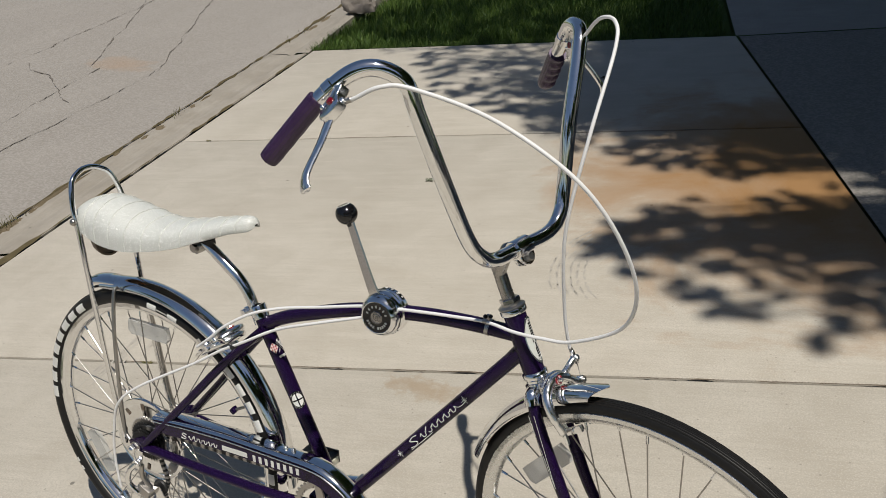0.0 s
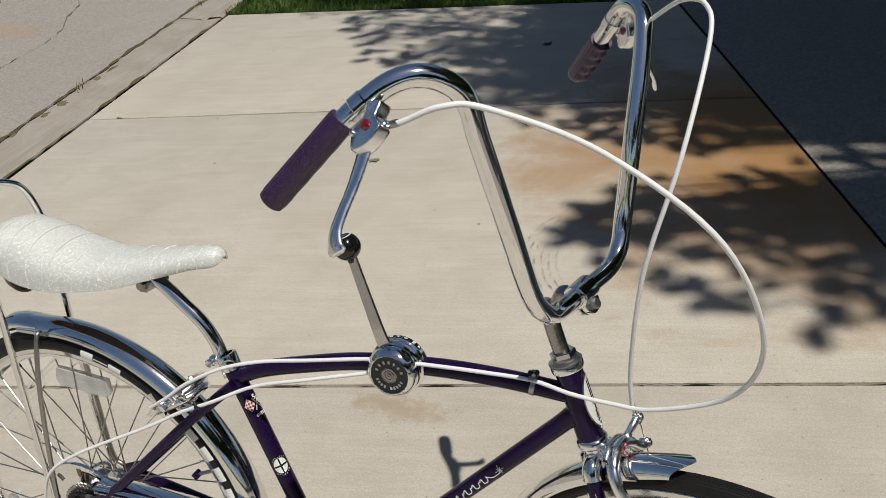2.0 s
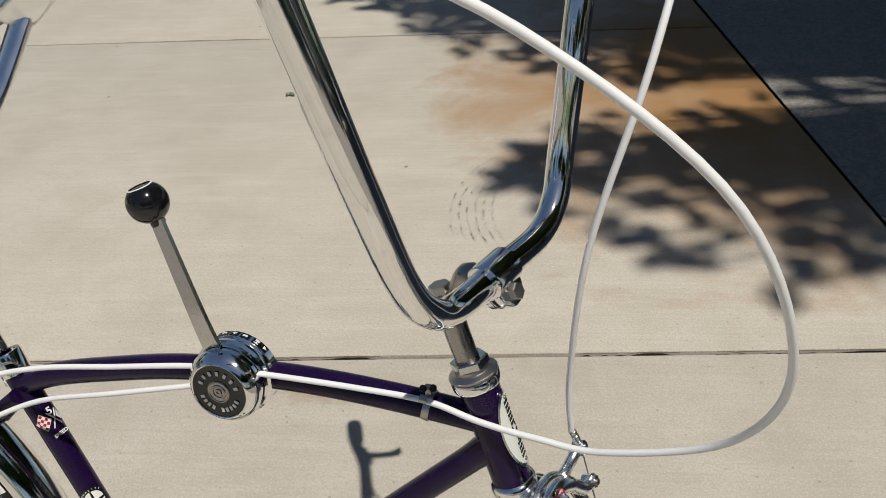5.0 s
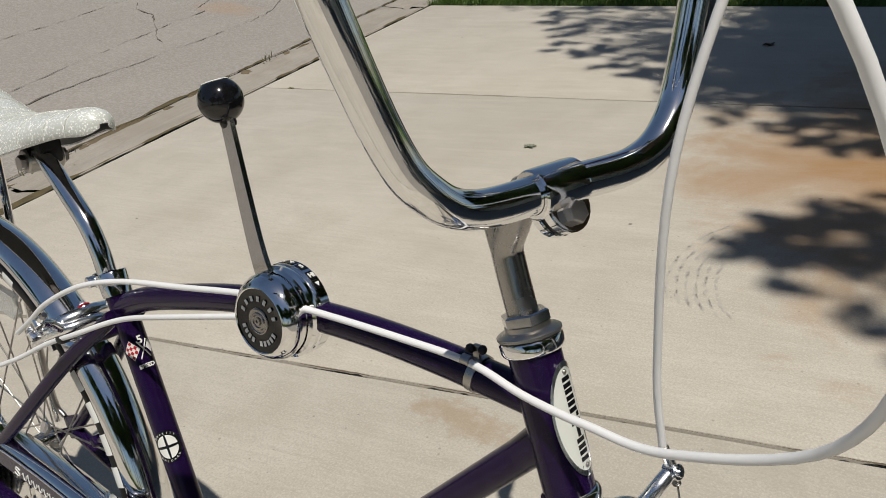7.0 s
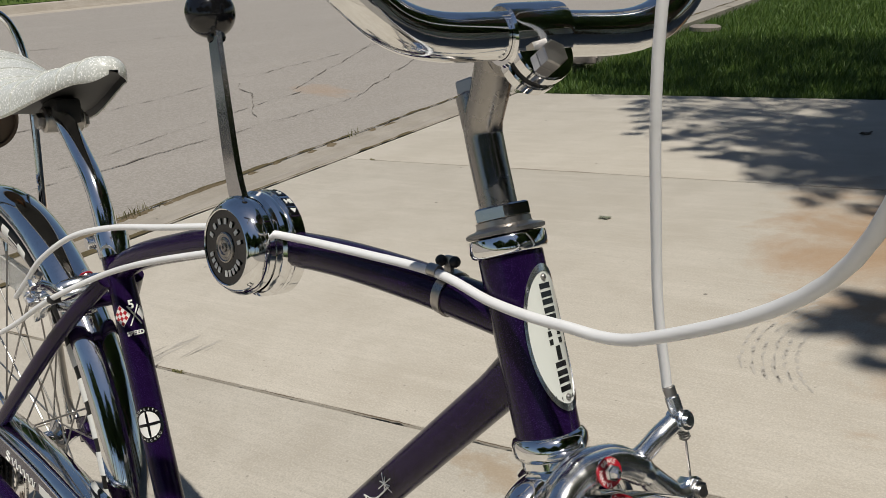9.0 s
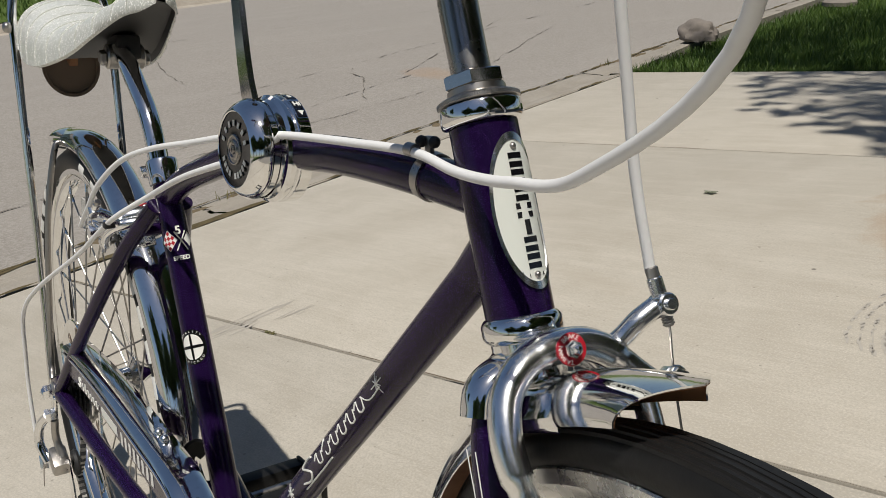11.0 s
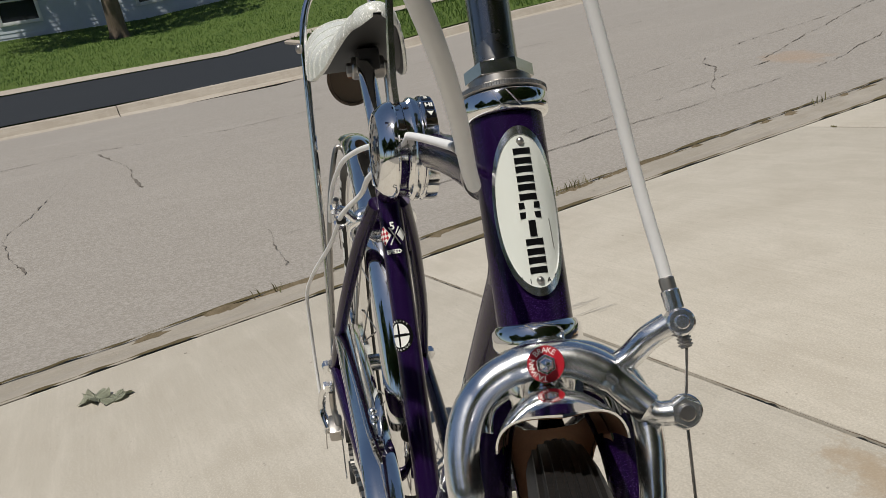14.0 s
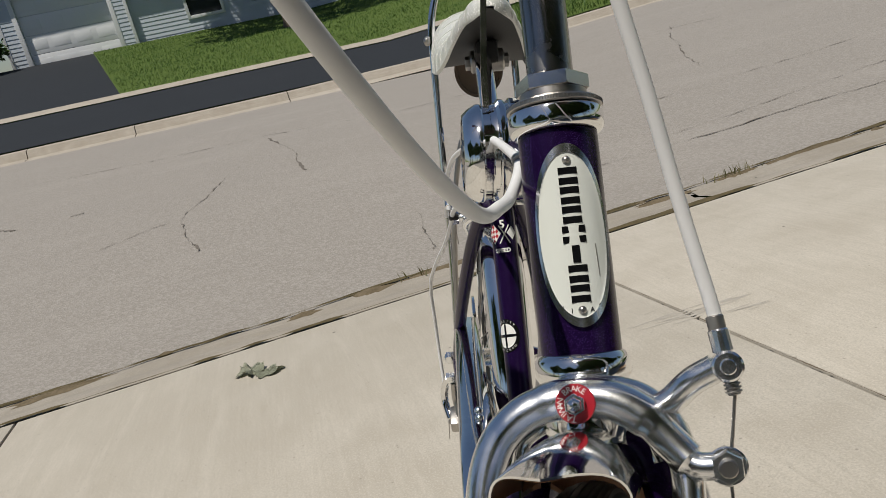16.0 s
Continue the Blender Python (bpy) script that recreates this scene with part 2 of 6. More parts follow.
RUBBER = material("black_rubber", (0.020, 0.020, 0.021), 0.48, spec=0.26)
rn = Nodes(RUBBER)
rn.color(rn.mix(rn.noise(50, 5, 0.65), (0.0055, 0.0055, 0.006), (0.017, 0.0163, 0.0158)))
rn.bump(rn.noise(300, 3, 0.6), 0.2, 0.0006)
BLACK = material("black_gloss_plastic", (0.006, 0.006, 0.007), 0.12, spec=0.6)
BLACK_MATT = material("black_matt", (0.012, 0.012, 0.013), 0.55)
CABLE = material("white_cable_sheath", (0.74, 0.73, 0.70), 0.42)
cn = Nodes(CABLE)
cn.color(cn.mix(cn.ramp(cn.noise(60, 5, 0.6), [(0.5, 0.0), (0.8, 0.5)]), (0.76, 0.76, 0.765), (0.62, 0.62, 0.615)))
WHITE_PAINT = material("white_print", (0.72, 0.72, 0.69), 0.4)
BADGE = material("badge_enamel", (0.62, 0.64, 0.60), 0.3, coat=0.5)
RED = material("red_enamel", (0.35, 0.01, 0.02), 0.3, coat=0.6)
RED_GEM = material("red_jewel", (0.14, 0.002, 0.010), 0.15, coat=1.0)
REFLECTOR = material("clear_reflector", (0.60, 0.60, 0.58), 0.2, spec=0.6)
rfn = Nodes(REFLECTOR)
rfn.bump(rfn.voronoi(500.0), 0.8, 0.001)
rfn.b.inputs["Alpha"].default_value = 0.6
RUSTY = material("rusty_underside", (0.14, 0.065, 0.03), 0.6, 0.3)
rs = Nodes(RUSTY)
rs.color(rs.mix(rs.noise(70, 6, 0.7), (0.13, 0.055, 0.025), (0.36, 0.18, 0.085)))
BROWN_PAN = material("seat_pan", (0.16, 0.12, 0.09), 0.45, 0.2)
CREAM = material("cream_plastic", (0.62, 0.60, 0.50), 0.5)
SIDING = material("pale_blue_siding", (0.40, 0.44, 0.48), 0.6)
sn = Nodes(SIDING)
sn.color(sn.mix(sn.noise(3, 5, 0.6), (0.48, 0.53, 0.59), (0.56, 0.61, 0.67)))
DOOR_WHITE = material("white_garage_door", (0.78, 0.79, 0.80), 0.5)
TRIM_WHITE = material("white_trim", (0.72, 0.73, 0.74), 0.5)
GLASS_DARK = material("dark_window_glass", (0.03, 0.035, 0.04), 0.05, spec=0.8)
ROOF = material("roof_shingle", (0.10, 0.095, 0.09), 0.9)
ROCK = material("grey_rock", (0.19, 0.165, 0.15), 0.9)
kn = Nodes(ROCK)
kn.color(kn.mix(kn.noise(12, 6, 0.65), (0.13, 0.115, 0.10), (0.27, 0.235, 0.205)))
kn.bump(kn.noise(25, 6, 0.7), 0.7, 0.01)


# ---- building helpers ----
GROUND = Matrix((ACROSS, ALONG, Vector((0, 0, 1)))).transposed().to_4x4()   # street axes: across, along, up
APRON = "apron"                                                              # the same axes, on the falling apron
LAID = set()


def thing(name, label, category, m=None, group="", kind=""):
    ob = tagged(new(name), label, category, group, kind)
    if m is GROUND or m is APRON:
        LAID.add(ob.name)
        m = SLOPE if m is APRON else None
    if m is not None:
        ob.matrix_world = m
    return ob


def far_lift(a, s):
    """The far side of the street lies on a grade along the street: how much higher than the near gutter."""
    if s < 2.6:
        d = 0.095 - 0.04 * (max(s, -8.0) + 0.4)
    else:
        d = -0.025 + 0.105 * min(1.0, (s - 2.6) / 3.4)
    return d * min(1.0, max(0.0, (a - 2.7) / 8.4))


def laid(bm):
    """Street axes to world axes, with the grade of the far side."""
    for v in bm.verts:
        v.co.z += far_lift(v.co.x, v.co.y)
    return moved(bm, GROUND)


def mesh_from(name, bm, mat, smooth=True, angle=38):
    me = bpy.data.meshes.new(name)
    bmesh.ops.recalc_face_normals(bm, faces=bm.faces)
    if smooth:
        limit = radians(angle)
        for f in bm.faces:
            f.smooth = True
        for e in bm.edges:
            if len(e.link_faces) == 2 and e.calc_face_angle(0) > limit:
                e.smooth = False
    bm.to_mesh(me)
    bm.free()
    for one in mat if isinstance(mat, (list, tuple)) else [mat]:
        me.materials.append(one)
    return me


def part(name, bm, mat, parent, label="", m=None, smooth=True, angle=38):
    if parent.name in LAID:
        laid(bm)
    ob = new(name, mesh_from(name, bm, mat, smooth, angle))
    ob.parent = parent
    if m is not None:
        ob.matrix_basis = m
    if label:
        tagged(ob, label)
    return ob


def solid(name, bm, mat, label, category, m=None, group="", kind="", smooth=True, angle=38):
    if m is GROUND:
        laid(bm)
        m = None
    ob = tagged(new(name, mesh_from(name, bm, mat, smooth, angle)), label, category, group, kind)
    if m is not None:
        ob.matrix_world = m
    return ob


def bend(points, steps=8):
    """A smooth line through the points."""
    p = [Vector(q) for q in points]
    p = [p[0] * 2 - p[1]] + p + [p[-1] * 2 - p[-2]]
    out = []
    for i in range(1, len(p) - 2):
        for k in range(steps):
            t = k / steps
            a, b, c, d = p[i - 1:i + 3]
            out.append(0.5 * ((2 * b) + (c - a) * t + (2 * a - 5 * b + 4 * c - d) * t * t + (3 * b - a - 3 * c + d) * t ** 3))
    out.append(p[-2])
    return out


def ring_of(n, rx, ry=None):
    ry = rx if ry is None else ry
    return [(rx * math.cos(2 * math.pi * i / n), ry * math.sin(2 * math.pi * i / n)) for i in range(n)]


def sweep(points, r, n=12, bm=None, shape=None, scale=None, caps=True, up=None, closed=False):
    """A tube, or any outline, carried along a line. scale: a factor, or a pair of factors, for each point."""
    bm = bm or bmesh.new()
    pts = [Vector(p) for p in points]
    shape = shape or ring_of(n, r)
    rows, side = [], None
    for i, p in enumerate(pts):
        if closed:
            t = (pts[(i + 1) % len(pts)] - pts[i - 1]).normalized()
        else:
            t = (pts[min(i + 1, len(pts) - 1)] - pts[max(i - 1, 0)]).normalized()
        if side is None:
            ref = Vector(up) if up else (Vector((0, 0, 1)) if abs(t.z) < 0.9 else Vector((1, 0, 0)))
            side = ref.cross(t).normalized()
        elif up:
            side = Vector(up).cross(t).normalized()
        side = (side - t * side.dot(t)).normalized()
        top = t.cross(side)
        k = 1.0 if scale is None else scale[i]
        kx, ky = k if isinstance(k, tuple) else (k, k)
        rows.append([bm.verts.new(p + side * (x * kx) + top * (y * ky)) for x, y in shape])
    m = len(shape)
    last = len(rows) if closed else len(rows) - 1
    for i in range(last):
        a, b = rows[i], rows[(i + 1) % len(rows)]
        for k in range(m):
            bm.faces.new((a[k], a[(k + 1) % m], b[(k + 1) % m], b[k]))
    if caps and not closed:
        bm.faces.new(rows[0][::-1])
        bm.faces.new(rows[-1])
    return bm


def lathe(profile, origin=(0, 0, 0), axis=(0, 0, 1), n=32, bm=None, closed=False):
    """Turns (radius, height) pairs about an axis."""
    bm = bm or bmesh.new()
    w = Vector(axis).normalized()
    a = (Vector((1, 0, 0)) if abs(w.x) < 0.8 else Vector((0, 1, 0))).cross(w).normalized()
    b = w.cross(a)
    o = Vector(origin)
    rows = []
    for r, h in profile:
        if r < 1e-6:
            rows.append([bm.verts.new(o + w * h)])
        else:
            rows.append([bm.verts.new(o + w * h + (a * math.cos(2 * math.pi * i / n) + b * math.sin(2 * math.pi * i / n)) * r) for i in range(n)])
    pairs = list(zip(rows, rows[1:])) + ([(rows[-1], rows[0])] if closed else [])
    for p, q in pairs:
        if len(p) == 1 and len(q) == 1:
            continue
        for i in range(n):
            k = (i + 1) % n
            if len(p) == 1:
                bm.faces.new((p[0], q[k], q[i]))
            elif len(q) == 1:
                bm.faces.new((p[i], p[k], q[0]))
            else:
                bm.faces.new((p[i], p[k], q[k], q[i]))
    return bm


def rod(p, q, r, n=12, bm=None, edge=0.0):
    p, q = Vector(p), Vector(q)
    l = (q - p).length
    e = min(edge, l / 3, r / 2) if edge else min(r * 0.15, l / 4)
    return lathe([(0, 0), (r - e, 0), (r, e), (r, l - e), (r - e, l), (0, l)], p, q - p, n, bm)


def ball(c, r, n=20, bm=None, squash=1.0, axis=(0, 0, 1)):
    rows = [(0 if k in (0, n // 2) else r * math.sin(2 * math.pi * k / n), -r * squash * math.cos(2 * math.pi * k / n)) for k in range(n // 2 + 1)]
    return lathe(rows, c, axis, n, bm)


def hexnut(p, q, r, bm=None, dome=0.0):
    p, q = Vector(p), Vector(q)
    l = (q - p).length
    prof = [(0, 0), (r * 0.9, 0), (r, l * 0.12), (r, l * 0.88), (r * 0.9, l)]
    if dome:
        prof += [(r * 0.75, l), (r * 0.6, l + dome * 0.6), (r * 0.3, l + dome * 0.93), (0, l + dome)]
    else:
        prof += [(0, l)]
    return lathe(prof, p, q - p, 6, bm)


def block(size, m=None, edge=0.0, bm=None):
    """A box with rounded edges, centred, then set by m."""
    b = bmesh.new()
    bmesh.ops.create_cube(b, size=1)
    bmesh.ops.scale(b, vec=size, verts=b.verts)
    if edge:
        bmesh.ops.bevel(b, geom=b.edges[:], offset=edge, segments=2, profile=0.6, affect="EDGES")
    if m is not None:
        bmesh.ops.transform(b, matrix=m, verts=b.verts)
    if bm is None:
        return b
    me = bpy.data.meshes.new("join")
    b.to_mesh(me)
    b.free()
    bm.from_mesh(me)
    bpy.data.meshes.remove(me)
    return bm


def plate(outline, thick, m=None, edge=0.0, bm=None):
    """A flat outline (x, y) given thickness along z."""
    b = bmesh.new()
    low = [b.verts.new((x, y, -thick / 2)) for x, y in outline]
    top = [b.verts.new((x, y, thick / 2)) for x, y in outline]
    b.faces.new(low[::-1])
    b.faces.new(top)
    k = len(outline)
    for i in range(k):
        b.faces.new((low[i], low[(i + 1) % k], top[(i + 1) % k], top[i]))
    if m is not None:
        bmesh.ops.transform(b, matrix=m, verts=b.verts)
    if bm is None:
        return b
    me = bpy.data.meshes.new("join")
    b.to_mesh(me)
    b.free()
    bm.from_mesh(me)
    bpy.data.meshes.remove(me)
    return bm


def moved(bm, m):
    bmesh.ops.transform(bm, matrix=m, verts=bm.verts)
    return bm


def axes(origin, x, y):
    """A pose whose x and y point along the ways given."""
    x = Vector(x).normalized()
    z = x.cross(Vector(y)).normalized()
    y = z.cross(x)
    m = Matrix((x, y, z)).transposed().to_4x4()
    m.translation = origin
    return m


def letters(text, size, m, mat, parent, name="lettering", depth=0.0002, label="", bold=0.0):
    """Flat printed words in the built-in font."""
    cu = bpy.data.curves.new(name, "FONT")
    cu.body, cu.size, cu.extrude, cu.offset = text, size, depth, bold
    cu.align_x, cu.align_y = "CENTER", "CENTER"
    ob = new(name, cu)
    dg = bpy.context.evaluated_depsgraph_get()
    me = bpy.data.meshes.new_from_object(ob.evaluated_get(dg))
    bpy.data.objects.remove(ob)
    me.materials.clear()
    me.materials.append(mat)
    out = new(name, me)
    out.parent, out.matrix_basis = parent, m
    if label:
        tagged(out, label)
    return out


def on_ground(a, s, z=0.0):
    """World place from metres across (towards the street), along it, and up."""
    return ACROSS * a + ALONG * s + Vector((0, 0, z))




# ---- ground, street, far side ----
def sheet(xs, ys, height, bm=None, mat=0):
    """A grid over x and y with a height function."""
    bm = bm or bmesh.new()
    rows = [[bm.verts.new((x, y, height(x, y))) for y in ys] for x in xs]
    for i in range(len(xs) - 1):
        for k in range(len(ys) - 1):
            f = bm.faces.new((rows[i][k], rows[i + 1][k], rows[i + 1][k + 1], rows[i][k + 1]))
            f.material_index = mat
    return bm


TAN = math.tan(FALL)


def land(a, s):
    """Height of the soil under everything, by metres across the street."""
    if a < 2.5:
        return -a * TAN - 0.06 if a > -9 else 9 * TAN - 0.06
    if a < 11.4:
        return -0.30
    if a < 14.3:
        return -0.22 + (a - 11.4) * 0.14
    if a < 22:
        return 0.21 + (a - 14.3) * 0.104
    return 1.01


def lin(lo, hi, n):
    return [lo + (hi - lo) * i / (n - 1) for i in range(n)]


far = [-400, -120, -60, -30, -20]
STEPS = [-16, -12, -8, -6, -4, -2, 0, 1.3, 2.6, 3.7, 4.8, 6, 8, 12, 16, 24, 32, 40]
solid("ground", sheet(far + [-9, -5, -2, 0, 2.5, 2.51, 7, 11.39, 11.4, 14.3, 18, 22, 40, 90, 200, 400], far + STEPS + [60, 120, 400], land), LAWN,
      "mown green lawn soil reaching to the horizon", "ground", GROUND, kind="structure")

# the street
def crown(a, s):
    return -0.178 + 0.06 * math.sin(math.pi * min(1, max(0, (a - 2.5) / 8.7)))


solid("road", sheet(lin(2.42, 11.21, 24), [-120, -60, -30, -20] + STEPS + [60, 120, 300], crown), STREET_ASPHALT,
      "worn pale grey asphalt street with branching cracks", "road", GROUND, kind="structure")

# concrete slabs of the apron, with open joints between them
JOINTS = [(-6.2, 0.0), (-4.4, 0.0), (-2.65, -0.01), (-0.92, -0.02), (0.853, -0.037), (2.645, 0.006), (4.284, 0.083)]


def right_edge(s):
    return -1.0 + 0.098 * s


def joint(k, a):
    return JOINTS[k][0] + JOINTS[k][1] * a


apron = thing("pavement", "pale concrete drive apron with rust stain and open joints", "pavement", APRON, kind="structure")
for k in range(len(JOINTS) - 1):
    g = 0.004
    lo = [(a, joint(k, a) + g) for a in (right_edge(JOINTS[k][0]) + 0.02, 0.75, 2.245)]
    hi = [(a, joint(k + 1, a) - g) for a in (right_edge(JOINTS[k + 1][0]) + 0.02, 0.75, 2.245)]
    b = plate(lo + hi[::-1], 0.10, Matrix.Translation((0, 0, -0.05)))
    bmesh.ops.bevel(b, geom=[e for e in b.edges if all(v.co.z > -0.01 for v in e.verts)], offset=0.006, segments=2, profile=0.5, affect="EDGES")
    part("concrete_slab", b, CONCRETE, apron, smooth=True)
b = plate([(right_edge(-6.1) - 0.0, -6.1), (2.24, -6.1), (2.24, 4.38), (right_edge(4.2), 4.19)], 0.03, Matrix.Translation((0, 0, -0.040)))
part("joint_filler", b, CRACK, apron, "dark dirt in the joints")

# grime packed into the joints
def ribbon(pts, w, z, seed=0, bm=None):
    bm = bm or bmesh.new()
    rows = []
    for i, (a, s) in enumerate(pts):
        p, q = pts[max(0, i - 1)], pts[min(len(pts) - 1, i + 1)]
        d = Vector((q[0] - p[0], q[1] - p[1])).normalized()
        k = w * max(0.12, 0.35 + 1.5 * noise.noise(Vector((a * 9, s * 9, seed))) + 1.2 * noise.noise(Vector((a * 2, s * 2.3, seed + 5))))
        zz = z(a, s) if callable(z) else z
        rows.append((bm.verts.new((a - d.y * k, s + d.x * k, zz)), bm.verts.new((a + d.y * k, s - d.x * k, zz))))
    for p, q in zip(rows, rows[1:]):
        bm.faces.new((p[0], p[1], q[1], q[0]))
    return bm


SEAM = material("joint_grime", (0.125, 0.10, 0.075), 1.0, spec=0.1)
for k in (3, 4, 5):
    lo = right_edge(JOINTS[k][0]) + 0.02
    seam = [(a, joint(k, a) + 0.0025 * noise.noise(Vector((a * 17, k, 0))) + 0.0015 * noise.noise(Vector((a * 60, k, 3)))) for a in lin(lo, 2.24, 1400)]
    part("joint_dirt", ribbon(seam, 0.0016 if k == 5 else 0.0026, 0.0004, k), SEAM, apron, "dark grime in the joint", smooth=False)

# kerb with a gutter pan along the street
kerb = thing("kerb", "worn concrete gutter kerb with dirt in its edge", "kerb", GROUND, kind="structure")


def pan_edge(s):
    """Where asphalt meets the gutter pan, in metres across."""
    return min(2.60, max(2.46, 2.49 + 0.022 * (s - 1))) + 0.020 * noise.noise(Vector((s * 0.9, 4, 0))) + 0.014 * noise.noise(Vector((s * 3.1, 0, 0))) + 0.006 * noise.noise(Vector((s * 11, 7, 0)))


def kerb_run(s0, s1, low):
    b = bmesh.new()
    n = max(2, int((s1 - s0) / 0.05))
    rows = []
    for i in range(n + 1):
        s = s0 + (s1 - s0) * i / n
        e = pan_edge(s)
        h0 = -2.27 * TAN + (0.0 if low else 0.05 * min(1, max(0, (s - 4.42) / 1.2)))
        prof = [(2.262, h0 - 0.1), (2.262, h0 - 0.004), (2.275, h0), (2.35, h0 - (0.012 if low else 0.004)), (2.385, h0 - (0.02 if low else 0.03)), (2.42, -0.174), (e - 0.010, -0.1715), (e - 0.003, -0.174), (e, -0.20)]
        rows.append([b.verts.new((a, s, z)) for a, z in prof])
    for p, q in zip(rows, rows[1:]):
        for k in range(len(p) - 1):
            b.faces.new((p[k], p[k + 1], q[k + 1], q[k]))
    return b


for s0, s1, low in [(-9, -4.2, True), (-4.19, -1.62, True), (-1.6, 1.42, True), (1.44, 4.4, True), (4.42, 7.4, False), (7.42, 10.4, False), (10.42, 30, False)]:
    part("kerb_stone", kerb_run(s0, s1, low), KERB_CONCRETE, kerb, angle=60)

def wander(a0, s0, a1, s1, n, amp, seed):
    out = []
    for i in range(n + 1):
        t = i / n
        j = amp * noise.fractal(Vector((t * n * 0.055, seed * 7.3, 0)), 0.9, 2.1, 6)
        d = Vector((a1 - a0, s1 - s0)).normalized()
        out.append((a0 + (a1 - a0) * t - d.y * j, s0 + (s1 - s0) * t + d.x * j))
    return out


dirt = bmesh.new()
ribbon([(pan_edge(s) + 0.004, s) for s in lin(-9, 25, 1500)], 0.015, -0.1690, 3, dirt)
ribbon([(pan_edge(s) + 0.009, s) for s in lin(-9, 25, 1500)], 0.013, -0.1680, 8, dirt)
ribbon([(2.256 + 0.006 * noise.noise(Vector((s * 7, 2, 0))), s) for s in lin(-7, 4.4, 500)], 0.014, -2.2 * TAN - 0.0005, 5, dirt)
solid("gutter_dirt", dirt, CRACK, "dark dirt line along asphalt edge and kerb", "dirt", GROUND, kind="stuff", smooth=False)
cracks = bmesh.new()
road_top = lambda a, s: crown(a, s) + 0.004
def crack(pts, w, seed, jog=0.022):
    """A jagged crack through the points, with small steps to and fro."""
    out = []
    for (a0, s0), (a1, s1) in zip(pts, pts[1:]):
        n = max(3, int(math.hypot(a1 - a0, s1 - s0) / 0.03))
        d = Vector((a1 - a0, s1 - s0)).normalized()
        for i in range(n):
            t = i / n
            p = Vector((a0 + (a1 - a0) * t, s0 + (s1 - s0) * t, seed * 3.7))
            j = jog * (noise.fractal(p * 3.0, 0.9, 2.1, 4) + 0.5 * noise.noise(p * 21))
            out.append((p.x - d.y * j, p.y + d.x * j))
    ribbon(out + [pts[-1]], w, road_top, seed, cracks)


crack([(7.11, 0.03), (6.43, 0.13), (5.89, 0.18), (5.34, 0.16), (5.05, 0.19)], 0.0075, 1)
crack([(5.93, -0.24), (5.33, -0.40), (5.02, -0.48), (4.74, -0.56), (4.56, -0.59), (4.18, -0.55), (3.73, -0.47)], 0.0042, 2)
crack([(4.56, -0.59), (4.56, -0.75), (4.45, -0.92), (4.2, -1.3)], 0.004, 3)
crack([(6.70, 1.9), (6.70, 1.06), (7.01, 0.65), (7.37, 0.06), (7.52, -0.66), (7.80, -1.59), (8.27, -2.6), (8.6, -4.5)], 0.006, 4, 0.03)
crack([(3.28, 0.55), (2.90, 0.51), (2.72, 0.48)], 0.004, 5)
crack([(5.69, -1.42), (5.68, -1.33)], 0.012, 6)
crack([(5.95, -2.0), (5.72, -1.8)], 0.008, 7)
for k, (a0, s0, a1, s1) in enumerate([(3.15, 0.6, 3.15, 3.9), (3.15, 3.9, 3.9, 6.4), (3.4, 1.6, 3.65, 3.9), (3.65, 3.9, 4.7, 6.6), (4.2, 2.2, 4.6, 9.0), (8.2, 1.5, 8.5, 4.0), (7.9, 3.0, 3.5, 12), (4.0, -1.6, 5.0, -3.2), (3.3, 3.2, 4.2, 3.9), (4.9, 3.0, 7.5, 4.2)]):
    crack(wander(a0, s0, a1, s1, 12, 0.16, k + 3), 0.0042, 11 + k)
rng = random.Random(9)
soil = bmesh.new()
for k in range(60):
    s = -5 + 13 * rng.random()
    a = pan_edge(s) - 0.035 + 0.05 * rng.random()
    l, w = 0.03 + 0.16 * rng.random() ** 2, 0.006 + 0.022 * rng.random()
    mid = soil.verts.new((a, s, -0.1645 + 0.004 * rng.random()))
    rim = [soil.verts.new((a + w * math.cos(t) * (0.5 + rng.random()), s + l * math.sin(t) * (0.5 + rng.random()), -0.1735)) for t in [2 * math.pi * i / 14 for i in range(14)]]
    for i in range(14):
        soil.faces.new((mid, rim[i], rim[(i + 1) % 14]))
solid("gutter_soil", soil, SOIL, "brown silt and grit washed into the gutter", "soil", GROUND, kind="stuff")
solid("road_cracks", cracks, ROAD_CRACK, "thin dark branching cracks in the asphalt", "crack", GROUND, kind="stuff", smooth=False)

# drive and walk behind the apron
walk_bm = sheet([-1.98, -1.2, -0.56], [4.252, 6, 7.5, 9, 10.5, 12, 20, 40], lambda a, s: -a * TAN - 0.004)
solid("sidewalk", walk_bm, WALK_CONCRETE, "concrete sidewalk beside the lawn, toned darker for shade", "sidewalk", GROUND, kind="structure")
b = bmesh.new()
for s0, s1 in ((-6.2, -2.6), (-2.6, 1.0), (1.0, 4.24)):
    f = [b.verts.new((a, s, -a * TAN - 0.006)) for a, s in ((right_edge(s0) + 0.008, s0), (-9, s0), (-9, s1), (right_edge(s1) + 0.008, s1))]
    b.faces.new(f)
bmesh.ops.remove_doubles(b, verts=b.verts, dist=0.001)
solid("driveway", b, DRIVE_ASPHALT, "dark grey aged driveway surface in tree shade", "driveway", GROUND, kind="structure")

